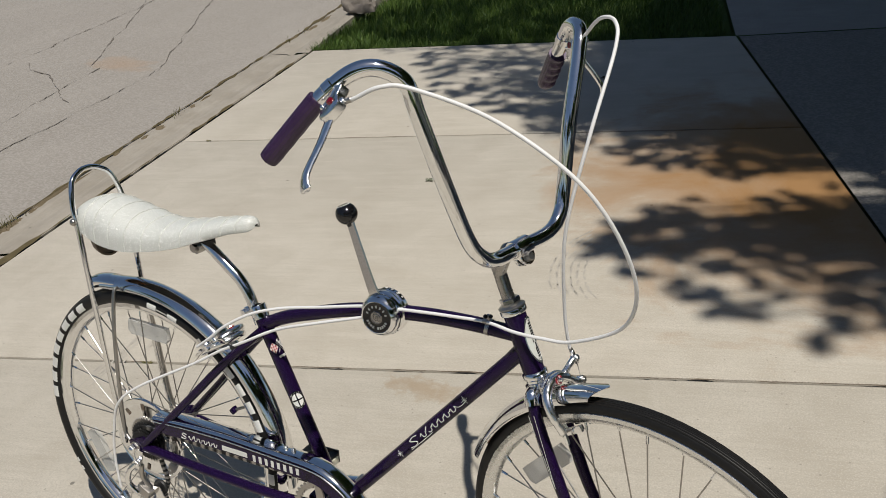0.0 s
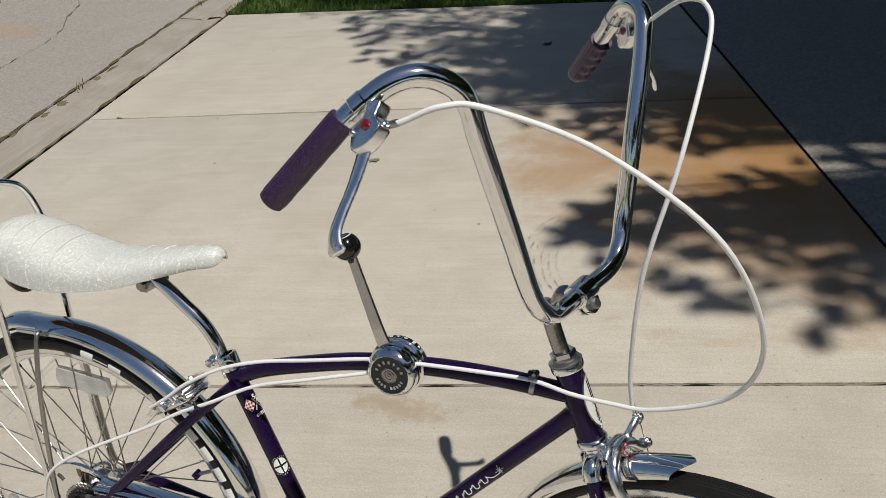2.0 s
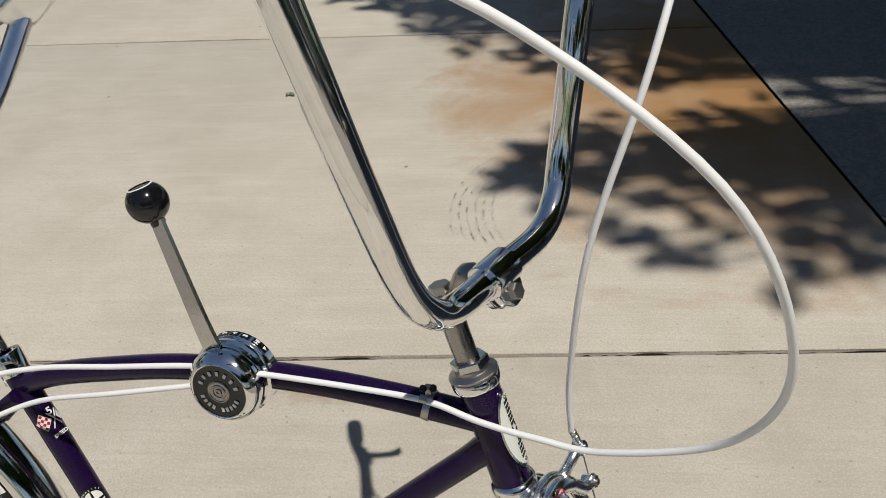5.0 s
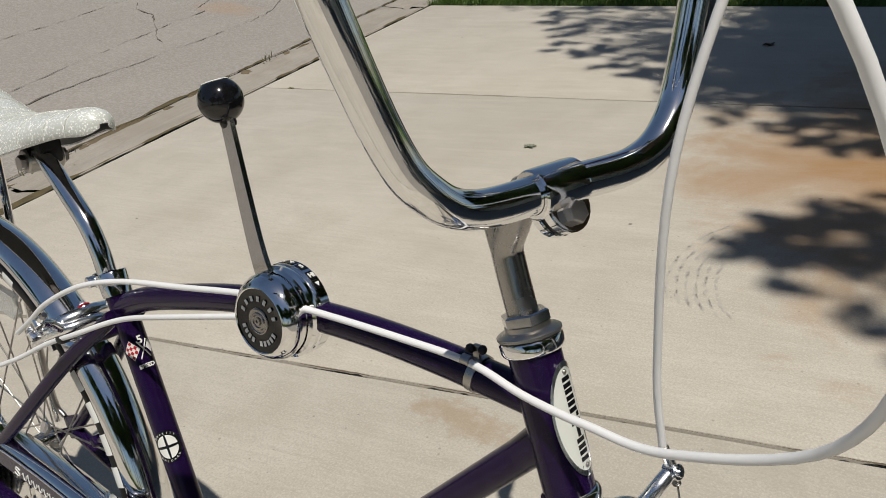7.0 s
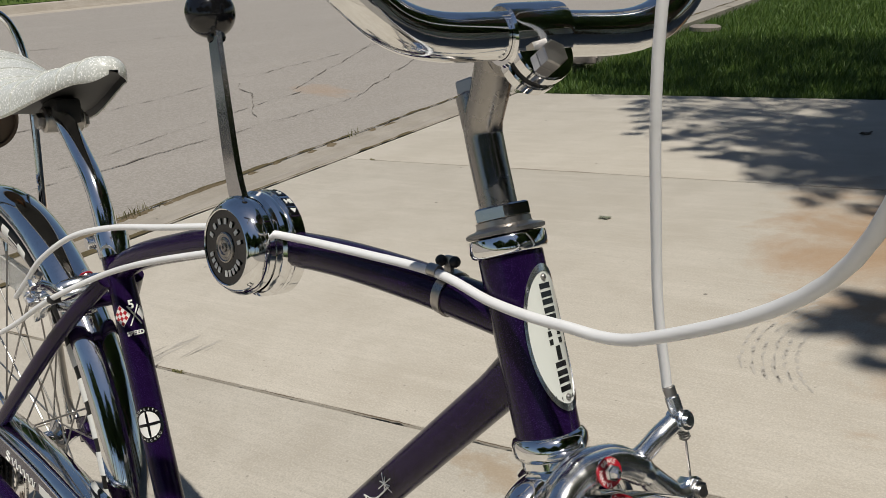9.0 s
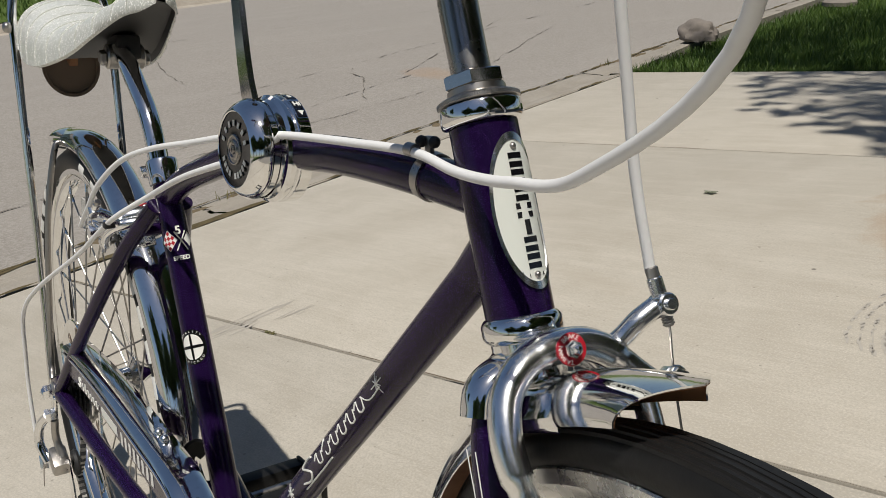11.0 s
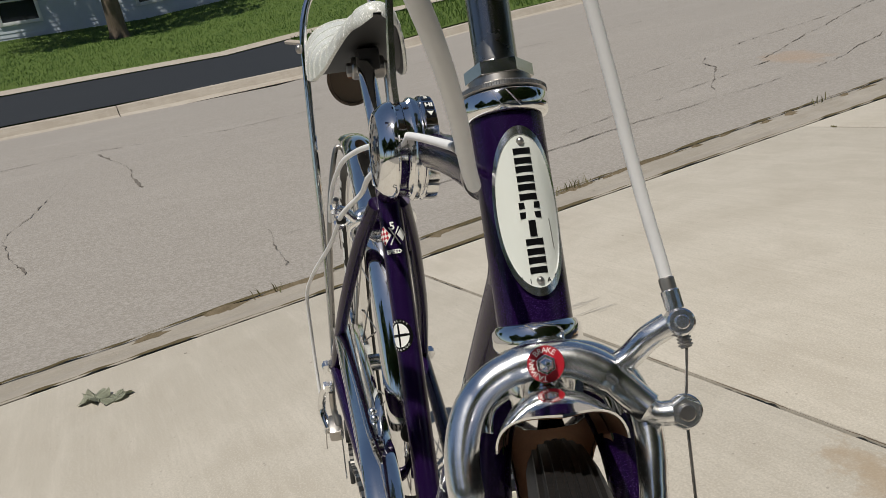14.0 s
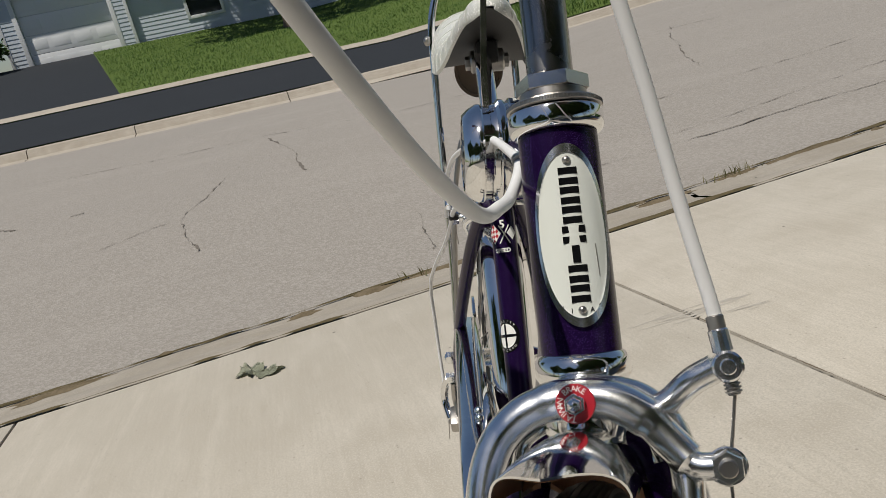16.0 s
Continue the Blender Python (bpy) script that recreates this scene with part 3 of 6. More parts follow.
# far side: kerb, sealed apron, walk, drive
fk = thing("far_kerb", "pale concrete kerb across the street", "kerb", GROUND, kind="structure")
for s0 in (-40, -12, -6.0, -3.0, -1.6, 0.5, 3.3, 6.5, 9.5):
    s1 = {-40: -12, -12: -6, -6.0: -3, -3.0: -1.6, -1.6: 0.5, 0.5: 3.3, 3.3: 6.5, 6.5: 9.5, 9.5: 60}[s0]
    b = bmesh.new()
    plate([(11.12, -0.19), (11.2, -0.172), (11.36, -0.16), (11.42, -0.06), (11.56, -0.05), (11.56, -0.25)], s1 - s0 - 0.012, Matrix(((1, 0, 0, 0), (0, 0, 1, (s0 + s1) / 2), (0, 1, 0, 0), (0, 0, 0, 1))), bm=b)
    part("kerb_stone", b, FAR_CONCRETE, fk, angle=50)
rise = lambda a, s: -0.06 + (a - 11.4) * 0.105
solid("far_apron", sheet([11.55, 12.9, 14.25], [-14, -11, -8, -6, -4, -2, 0, 1.3, 2.6, 3.2, 3.7], lambda a, s: rise(a, s) + 0.012), FRESH_ASPHALT, "black sealed asphalt apron across the street", "driveway", GROUND, kind="structure")
solid("far_sidewalk", sheet([14.25, 14.8], [-40, -20] + STEPS, lambda a, s: rise(a, s) + 0.03), FAR_CONCRETE, "pale concrete walk across the street", "sidewalk", GROUND, kind="structure")
up_lawn = lambda a, s: rise(14.3, s) + (a - 14.3) * 0.103
solid("far_drive", sheet([14.8, 18, 21.9, 24.8], [-12, -8, -6, -4, -1.9], lambda a, s: up_lawn(a, s) + 0.004), FRESH_ASPHALT, "black sealed asphalt drive before a garage", "driveway", GROUND, kind="structure")


eb = sweep(bend([(12.0, 3.98, rise(12.0, 0) + 0.02), (12.9, 3.80, rise(12.9, 0) + 0.02), (13.9, 3.62, rise(13.9, 0) + 0.02)], 4), 0.06, shape=[(-0.06, -0.05), (-0.06, 0.03), (-0.045, 0.045), (0.045, 0.045), (0.06, 0.03), (0.06, -0.05)], up=(0, 0, 1))
solid("apron_edging", eb, FAR_CONCRETE, "low pale concrete edging at the end of the sealed apron", "edging", GROUND, kind="structure", angle=30)


# ---- the bicycle ----
LEAN = Matrix.Rotation(radians(-8.9), 4, "X")
bike = thing("bicycle", "purple metalflake muscle bicycle leaning on its kickstand on the concrete", "bicycle", SLOPE @ Matrix.Translation((0.001, -0.0186, 0.003)) @ LEAN)
HEAD = Vector((-0.016, 0, 0.611))
RAKE = radians(19)
UP = Vector((-math.sin(RAKE), 0, math.cos(RAKE)))
FORE = Vector((math.cos(RAKE), 0, math.sin(RAKE)))
STEER = Matrix.Translation(HEAD) @ Matrix.Rotation(radians(-14), 4, UP) @ Matrix.Translation(-HEAD)
BAR_TURN = Matrix.Translation(HEAD + Vector((-0.001, 0, -0.0005))) @ Matrix.Rotation(radians(-16.3), 4, UP) @ Matrix.Translation(-HEAD)
BAR = Vector((-0.022, 0.003, 0.775))
REAR = Vector((-0.777, 0, 0.300))
FRONT = Vector((0.163, 0, 0.2975))
TYRE_R = 0.2960


def on_head(w, f=0.0, y=0.0):
    """A place by metres up the steering axis, ahead of it, and to the left."""
    return HEAD + UP * w + FORE * f + Vector((0, y, 0))


def steered(bm):
    return moved(bm, STEER)


def turned(bm):
    """The bar sits a little further round than the fork."""
    return moved(bm, BAR_TURN)


BB = Vector((-0.364, 0, 0.272))
# frame tubes
part("head_tube", lathe([(0.0146, -0.018), (0.0155, -0.017), (0.0155, 0.0672), (0.0146, 0.068)], HEAD, UP, 48), PURPLE, bike)
TOP_LINE = bend([(-0.487, 0, 0.577), (-0.44, 0, 0.598), (-0.38, 0, 0.616), (-0.292, 0, 0.637), (-0.191, 0, 0.6475), (-0.108, 0, 0.6485), (-0.028, 0, 0.6440)], 6)
part("top_tube", sweep(TOP_LINE, 0.0112, 24), PURPLE, bike)
DOWN = (Vector((-0.022, 0, 0.626)), Vector((-0.360, 0, 0.270)))
part("down_tube", sweep([DOWN[0].lerp(DOWN[1], t) for t in lin(0, 1, 6)], 0.0110, 28), PURPLE, bike)
SEAT_TOP = Vector((-0.493, 0, 0.600))
part("seat_tube", sweep([SEAT_TOP.lerp(BB, t) for t in lin(0, 1, 6)], 0.0118, 28), PURPLE, bike)
part("bottom_bracket", rod(BB + Vector((0, -0.036, 0)), BB + Vector((0, 0.036, 0)), 0.021, 28), PURPLE, bike)
for side in (-1, 1):
    part("seat_stay", sweep(bend([(-0.482, side * 0.013, 0.572), (-0.55, side * 0.030, 0.512), (-0.65, side * 0.048, 0.414), (-0.757, side * 0.060, 0.312)], 5), 0.0075, 14), PURPLE, bike)
    part("chain_stay", sweep(bend([(-0.36, side * 0.022, 0.268), (-0.47, side * 0.042, 0.277), (-0.60, side * 0.052, 0.289), (-0.757, side * 0.060, 0.304)], 5), 0.0085, 14), PURPLE, bike)
    part("dropout", block((0.045, 0.005, 0.032), Matrix.Translation((-0.770, side * 0.062, 0.306)) @ Matrix.Rotation(-0.4, 4, "Y"), 0.004), PURPLE, bike)
part("stay_bridge", rod((-0.512, -0.02, 0.545), (-0.512, 0.02, 0.545), 0.006), PURPLE, bike)
# welded joints at head and seat
for p, q, r in [((-0.052, 0, 0.6460), (-0.022, 0, 0.6435), 0.0118), ((-0.048, 0, 0.599), (-0.018, 0, 0.630), 0.0124)]:
    part("fillet", sweep(bend([p, q], 4), r, 20, scale=[0.86, 0.9, 0.98, 1.05, 1.12]), PURPLE, bike)


# wheels
def wheel(hub, sides, steer, hub_mat, valve):
    bmf = (lambda b: moved(b, STEER)) if steer else (lambda b: b)
    ob = new("wheel")
    ob.parent = bike
    h = 0.0118 if steer else 0.0168
    c = TYRE_R + (0.0012 if steer else 0) - h
    prof = [(c + h * math.cos(a) * (1.0 if math.cos(a) > 0 else 0.8), (0.0122 if steer else 0.0195) * math.sin(a)) for a in [2 * math.pi * i / 22 for i in range(22)]]
    part("tyre", bmf(lathe(prof, hub, (0, 1, 0), 96, closed=True)), RUBBER, ob, angle=60)
    for y in (-0.0080, -0.0055, -0.0028, 0.0, 0.0028, 0.0055, 0.0080):
        r = c + h * math.sqrt(1 - (y / (0.0122 if steer else 0.0195)) ** 2)
        part("tread_rib", bmf(lathe([(r - 0.001, y - 0.0012), (r + 0.0004, y - 0.0008), (r + 0.0004, y + 0.0008), (r - 0.001, y + 0.0012)], hub, (0, 1, 0), 96, closed=True)), RUBBER, ob)
    rim = [(0.2715 - (0.2715 - r) * 0.74 + (0.0088 if steer else -0.0012), y * (0.92 if steer else 1.05)) for r, y in [(0.2705, -0.0125), (0.2715, -0.0115), (0.2700, -0.0100), (0.262, -0.0095), (0.262, 0.0095), (0.2700, 0.0100), (0.2715, 0.0115), (0.2705, 0.0125), (0.262, 0.0122), (0.2575, 0.0095), (0.252, 0.0085), (0.247, 0.004), (0.2455, 0.0), (0.247, -0.004), (0.252, -0.0085), (0.2575, -0.0095), (0.262, -0.0122)]]
    part("rim", bmf(lathe(rim, hub, (0, 1, 0), 96, closed=True)), SATIN if steer else CHROME, ob, angle=28)
    w = 0.032
    part("hub", bmf(lathe([(0.004, -0.058), (0.006, -0.05), (0.008, -0.046), (0.013, -0.040), (0.025, -w - 0.002), (0.025, -w + 0.002), (0.013, -w + 0.008), (0.0115, 0), (0.013, w - 0.008), (0.025, w - 0.002), (0.025, w + 0.002), (0.013, 0.040), (0.008, 0.046), (0.006, 0.05), (0.004, 0.058)], hub, (0, 1, 0), 28)), hub_mat, ob)
    for i in range(36):
        y = -w if i % 2 else w
        a = 2 * math.pi * i / 36
        k = 1 if (i // 2) % 2 else -1
        b = a + k * radians(62)
        p = hub + Vector((0.0225 * math.cos(b), y, 0.0225 * math.sin(b)))
        e = 0.2630 if steer else 0.2540
        q = hub + Vector((e * math.cos(a), y * 0.12, e * math.sin(a)))
        part("spoke", bmf(sweep([p, q], 0.00105, 8)), STEEL, ob)
        n = (p - q).normalized()
        part("nipple", bmf(sweep([q - n * 0.002, q + n * 0.011], 0.0019, 6)), ALLOY, ob)
    for a in sides:
        d = Vector((math.cos(a), 0, math.sin(a)))
        t = Vector((-math.sin(a), 0, math.cos(a)))
        m = axes(hub + d * 0.216, t, d)
        b = plate([(-0.05, -0.008), (-0.044, -0.016), (0.044, -0.016), (0.05, -0.008), (0.047, 0.013), (-0.047, 0.013)], 0.009, m)
        part("reflector", bmf(b), REFLECTOR, ob, "clear plastic wheel reflector")
    d = Vector((math.cos(valve), 0, math.sin(valve)))
    part("valve", bmf(rod(hub + d * 0.247, hub + d * 0.222, 0.0028)), STEEL, ob)
    t = Vector((-math.sin(valve), 0, math.cos(valve)))
    part("valve_cap", bmf(block((0.011, 0.011, 0.011), axes(hub + d * 0.216, (d + t * 0.4), t), 0.002)), PURPLE, ob, "purple dice valve cap")
    return ob


wheel_r = wheel(REAR, (radians(87), radians(206)), False, CHROME, radians(25.5))
wheel(FRONT, (radians(137), radians(262)), True, CHROME, radians(300))

# fork
part("fork_crown", steered(lathe([(0.013, -0.058), (0.018, -0.052), (0.0195, -0.042), (0.0185, -0.034), (0.014, -0.030)], HEAD, UP, 28)), CHROME, bike)
for side in (-1, 1):
    y = side * 0.0278
    pts = bend([on_head(-0.044, 0.004, side * 0.010), on_head(-0.054, 0.003, side * 0.022), on_head(-0.085, 0.002, y), on_head(-0.15, 0.002, y), on_head(-0.23, 0.006, y), on_head(-0.30, 0.024, y * 1.3), FRONT + Vector((-0.003, side * 0.050, 0.004))], 6)
    sc = [1.0 if i < 20 else 1.0 - 0.35 * (i - 20) / max(1, len(pts) - 21) for i in range(len(pts))]
    part("fork_blade", steered(sweep(pts, 0.0088, 16, scale=sc)), PURPLE, bike)
    part("crown_shoulder", steered(sweep(bend([on_head(-0.040, 0.002, 0), on_head(-0.041, 0.003, side * 0.014), on_head(-0.046, 0.003, side * 0.0240), on_head(-0.056, 0.003, side * 0.0276)], 6), 0.0100, 22)), CHROME, bike, "chrome crown cover")
# headset
part("lower_cup", lathe([(0.0147, -0.0165), (0.0166, -0.0172), (0.0182, -0.0195), (0.0184, -0.0250), (0.0172, -0.0272), (0.0155, -0.0282), (0.0155, -0.032), (0.0135, -0.033)], HEAD, UP, 40), CHROME, bike)
part("upper_cup", lathe([(0.0154, 0.0676), (0.0172, 0.0679), (0.0181, 0.0687), (0.0186, 0.0700), (0.0187, 0.0715), (0.0187, 0.0755), (0.0183, 0.0763), (0.0172, 0.0767), (0.0130, 0.0769)], HEAD, UP, 48), CHROME, bike)
part("bearing_cone", lathe([(0.012, 0.0770), (0.0180, 0.0772), (0.0187, 0.0777), (0.0187, 0.0792), (0.0178, 0.0800), (0.0142, 0.0808), (0.0133, 0.0816), (0.0132, 0.0842), (0.012, 0.0844)], HEAD, UP, 48), STEEL, bike)
part("lock_nut", steered(hexnut(on_head(0.0840), on_head(0.0908), 0.0145)), BRUSHED, bike, angle=20)
for k in range(110):
    a = 2 * math.pi * k / 110
    d = FORE * math.cos(a) + Vector((0, math.sin(a), 0))
    part("knurl", rod(on_head(0.0777) + d * 0.0187, on_head(0.0793) + d * 0.0187, 0.0002, 5), STEEL, bike)
# stem
part("stem", turned(sweep(bend([on_head(0.09), on_head(0.118), on_head(0.130, 0.002), on_head(0.143, 0.014), on_head(0.158, 0.028), BAR + Vector((-0.008, -0.004, -0.010))], 6), 0.0092, 20)), PITTED, bike)
part("stem_bolt_neck", turned(rod(on_head(0.118), on_head(0.146, -0.001), 0.0088, 20)), PITTED, bike)
part("stem_bolt", turned(hexnut(on_head(0.145, -0.001), on_head(0.152, -0.001), 0.0085)), STEEL, bike)
DN, FD = Vector((0.48, 0, -0.88)).normalized(), Vector((0.88, 0, 0.48)).normalized()
part("bar_clamp", turned(lathe([(0.0100, -0.0150), (0.0120, -0.0150), (0.0130, -0.0140), (0.0132, -0.0120), (0.0132, 0.0120), (0.0130, 0.0140), (0.0120, 0.0150), (0.0100, 0.0150)], BAR, (0, 1, 0), 36)), CHROME, bike)
ear = [(-0.0138, 0.0)] + [(-0.0138 * math.cos(radians(15 * k)), 0.0105 + 0.0140 * math.sin(radians(15 * k))) for k in range(13)] + [(0.0138, 0.0)]
for k, w in ((-0.0052, 0.0062), (0.0042, 0.0062)):
    b = plate(ear, w, axes(BAR + FD * k, (0, 1, 0), DN))
    bmesh.ops.bevel(b, geom=[e for e in b.edges if e.calc_face_angle() > 1.2], offset=0.0008, segments=2, affect="EDGES")
    part("clamp_ear", turned(b), CHROME, bike)
# black sheet filling the gap between the ears, standing for its shade
part("slot_shade", turned(plate([(x * 0.9, y * 0.94) for x, y in ear], 0.0034, axes(BAR - FD * 0.0005, (0, 1, 0), DN))), BLACK_MATT, bike)
part("clamp_bolt", turned(hexnut(BAR + DN * 0.0150 + FD * 0.0070, BAR + DN * 0.0150 + FD * 0.0128, 0.0062)), STEEL, bike, angle=20)
part("clamp_bolt_shank", turned(rod(BAR + DN * 0.0150 - FD * 0.0110, BAR + DN * 0.0150 + FD * 0.0070, 0.0038, 16)), STEEL, bike)
# handlebar
BAR_LINE = [(-0.1677, -0.2491, 0.9479), (-0.1102, -0.2038, 1.0147), (-0.0777, -0.1693, 1.0382), (-0.0508, -0.1414, 1.0218), (-0.0411, -0.1328, 0.9781), (-0.0281, -0.1161, 0.8969), (-0.0248, -0.0908, 0.8217),
            (-0.0210, -0.0740, 0.7930), (-0.0220, -0.0460, 0.7772), (-0.0220, 0.0080, 0.7750), (-0.0210, 0.0610, 0.7742), (-0.0229, 0.0898, 0.7885), (-0.0275, 0.1083, 0.8207), (-0.0276, 0.1274, 0.9065),
            (-0.0380, 0.1662, 0.9827), (-0.0510, 0.1909, 1.0157), (-0.0821, 0.2133, 1.0178), (-0.1129, 0.2295, 0.9835), (-0.1713, 0.2702, 0.9179)]
part("handlebar", turned(sweep(bend(BAR_LINE, 7), 0.0099, 28)), CHROME, bike, "tall chrome ape-hanger handlebar")


def grip(p, q, r, hollow_way, depth=0.05):
    """A ribbed glitter grip with finger hollows on its under side."""
    p, q = Vector(p), Vector(q)
    d = (q - p).normalized()
    length = (q - p).length
    low = Vector(hollow_way)
    low = (low - d * low.dot(d)).normalized()
    side = d.cross(low)
    b = bmesh.new()
    n, m, rows = 26, 64, []
    for i in range(n + 3):
        t = min(1, max(0, (i - 1) / n))
        k = r * (0.90 if i == 0 else 0.78 if i == n + 2 else 0.97 if i in (1, n + 1) else 1.0)
        z = t * length + (0.0 if i < n + 1 else 0.0016 * (i - n))
        wave = depth * math.cos(t * 2 * math.pi * 4.5)
        ring = []
        for j in range(m):
            a = 2 * math.pi * j / m
            hollow = max(0, math.cos(a)) ** 1.5 * wave
            rib = 0.030 * math.cos(a * 18) if 0 < i < n + 1 else 0
            ring.append(b.verts.new(p + d * z + (low * math.cos(a) + side * math.sin(a)) * k * (1 + hollow + rib)))
        rows.append(ring)
    for u, v in zip(rows, rows[1:]):
        for j in range(m):
            b.faces.new((u[j], u[(j + 1) % m], v[(j + 1) % m], v[j]))
    b.faces.new(rows[0][::-1])
    b.faces.new(rows[-1])
    return b


part("grip", turned(grip((-0.1152, -0.2086, 1.0114), (-0.1670, -0.2496, 0.9487), 0.0113, (0.3, 0.8, -0.5), 0.02)), GRIP, bike, "purple glitter hand grip", angle=48)
part("grip", turned(grip((-0.1220, 0.2359, 0.9727), (-0.1720, 0.2704, 0.9182), 0.0128, (0.9, -0.2, -0.3), 0.16)), GRIP, bike, "purple glitter hand grip", angle=70)


def brake_lever(at, along, body, face, lever, cable_end):
    """A lever set: band round the bar, housing with a red jewel, curved lever, cable barrel."""
    at, along, body, face = Vector(at), Vector(along).normalized(), Vector(body), Vector(face).normalized()
    line = bend(BAR_LINE, 7)
    k = min(range(1, len(line) - 1), key=lambda i: (line[i] - at).length)
    at, round_bar = line[k], (line[k + 1] - line[k - 1]).normalized()
    ob = new("brake_lever")
    ob.parent = bike
    part("clamp_band", turned(rod(at - round_bar * 0.007, at + round_bar * 0.007, 0.0108, 28)), CHROME, ob)
    m = axes(body, along, face.cross(along))
    out = bend([(x, y, 0) for x, y in ((-0.0096, -0.0198), (-0.0181, -0.0078), (-0.0100, -0.0013), (-0.0092, 0.0085), (-0.0082, 0.0126), (0.0071, 0.0147), (0.0185, 0.0073), (0.0150, -0.0035), (0.0098, -0.0104), (-0.0004, -0.0106), (-0.0096, -0.0198))], 3)
    out = [(p.x * 1.10, p.y * 1.12) for p in out[:-1]]
    b = plate(out, 0.013, m)
    bmesh.ops.bevel(b, geom=[e for e in b.edges if e.calc_length() < 0.0125 and abs((m.inverted() @ e.verts[0].co).z - (m.inverted() @ e.verts[1].co).z) < 0.001], offset=0.0028, segments=3, profile=0.6, affect="EDGES")
    part("housing", turned(b), ALLOY, ob)
    n = (m.to_3x3() @ Vector((0, 0, 1))).normalized()
    n = n if n.dot(face) > 0 else -n
    part("jewel", turned(lathe([(0, 0.0100), (0.0028, 0.0097), (0.0042, 0.0087), (0.0046, 0.0070), (0.0046, 0.003)], body, n, 24)), RED_GEM, ob, "round red jewel")
    part("pivot", turned(ball(body + along * 0.013 + n * 0.006 - (face.cross(along)) * 0.006, 0.003)), ALLOY, ob)
    pts = bend(lever, 7)
    k = len(pts) - 1
    sc = []
    for i in range(k + 1):
        t = i / k
        w = 1.02 - 0.26 * math.sin(math.pi * min(1, t * 1.15))
        sc.append((w * (0.62 if i == k else 0.86 if i == k - 1 else 1), 0.9 if i < k - 1 else 0.6))
    shape = [(0.0080 * math.cos(a) * (1 if abs(math.cos(a)) > 0.3 else 1), 0.0038 * math.sin(a)) for a in [2 * math.pi * i / 16 for i in range(16)]]
    part("lever", turned(sweep(pts, 0.005, shape=shape, scale=sc, up=n)), ALLOY, ob)
    e = Vector(cable_end)
    d = (e - body).normalized()
    part("barrel", turned(ball(e - d * 0.012, 0.0052)), ALLOY, ob)
    part("ferrule", turned(rod(e - d * 0.011, e + d * 0.001, 0.0031)), STEEL, ob)
    return ob


brake_lever((-0.1034, -0.1984, 1.0158), (-0.57, -0.46, -0.68), (-0.0822, -0.2126, 1.0093), (-0.35, -0.75, 0.56),
            [(-0.0828, -0.2193, 0.9992), (-0.0819, -0.2360, 0.9785), (-0.0816, -0.2467, 0.9668), (-0.0817, -0.2575, 0.9555), (-0.0809, -0.2657, 0.9462), (-0.0780, -0.2706, 0.9382), (-0.0739, -0.2722, 0.9321)], (-0.0606, -0.2072, 1.0153))
brake_lever((-0.1008, 0.2223, 0.9962), (-0.62, 0.42, -0.66), (-0.0769, 0.2134, 0.9908), (0.05, -0.80, 0.60),
            [(-0.0729, 0.2176, 0.9809), (-0.0691, 0.2281, 0.9641), (-0.0632, 0.2436, 0.9425), (-0.0616, 0.2572, 0.9250), (-0.0663, 0.2665, 0.9135)], (-0.0488, 0.2031, 1.0014))

# ---- saddle ----
saddle = new("saddle")
saddle.parent = bike
saddle.location = (0, 0.005, 0)
saddle.scale = (1, 0.9, 1)
SADDLE = [(-0.480, 0.7515, 0.7465, 0.005), (-0.484, 0.7575, 0.743, 0.013), (-0.494, 0.761, 0.740, 0.0195), (-0.520, 0.757, 0.736, 0.028), (-0.571, 0.749, 0.721, 0.040), (-0.628, 0.740, 0.704, 0.051), (-0.685, 0.738, 0.694, 0.060),
          (-0.735, 0.749, 0.690, 0.066), (-0.785, 0.762, 0.695, 0.067), (-0.822, 0.765, 0.708, 0.064), (-0.848, 0.759, 0.718, 0.056), (-0.862, 0.748, 0.727, 0.042), (-0.867, 0.739, 0.733, 0.02)]


def saddle_at(i):
    k = max(0, min(len(SADDLE) - 1.0001, i))
    j, t = int(k), k - int(k)
    p = [Vector(SADDLE[max(0, min(len(SADDLE) - 1, j + d))]) for d in (-1, 0, 1, 2)]
    a, b, c, d = p
    return 0.5 * ((2 * b) + (c - a) * t + (2 * a - 5 * b + 4 * c - d) * t * t + (3 * b - a - 3 * c + d) * t ** 3)


def saddle_ring(i, grow=0.0, n=24):
    x, top, low, hw = saddle_at(i)
    out = []
    for k in range(n + 1):
        a = math.pi * k / n
        y = -math.cos(a)
        h = math.sin(a) ** 0.62
        out.append(Vector((x, (hw + grow) * y, low + (top - low + grow) * h)))
    return out


b = bmesh.new()
rows = []
for i in [k * 0.25 for k in range(4 * (len(SADDLE) - 1) + 1)]:
    ring = saddle_ring(i)
    x, top, low, hw = saddle_at(i)
    k = min(1, (top - low) / 0.02)
    lip = [Vector((x, hw * 0.93, low - 0.0015 * k)), Vector((x, hw * 0.84, low + 0.013 * k)), Vector((x, -hw * 0.84, low + 0.013 * k)), Vector((x, -hw * 0.93, low - 0.0015 * k))]
    rows.append([b.verts.new(v) for v in ring + lip])
for p, q in zip(rows, rows[1:]):
    m = len(p)
    for k in range(m):
        b.faces.new((p[k], p[(k + 1) % m], q[(k + 1) % m], q[k]))
b.faces.new(rows[0])
b.faces.new(rows[-1])
part("cover", b, WHITE_VINYL, saddle, "white silver-glitter vinyl banana cover", angle=60)
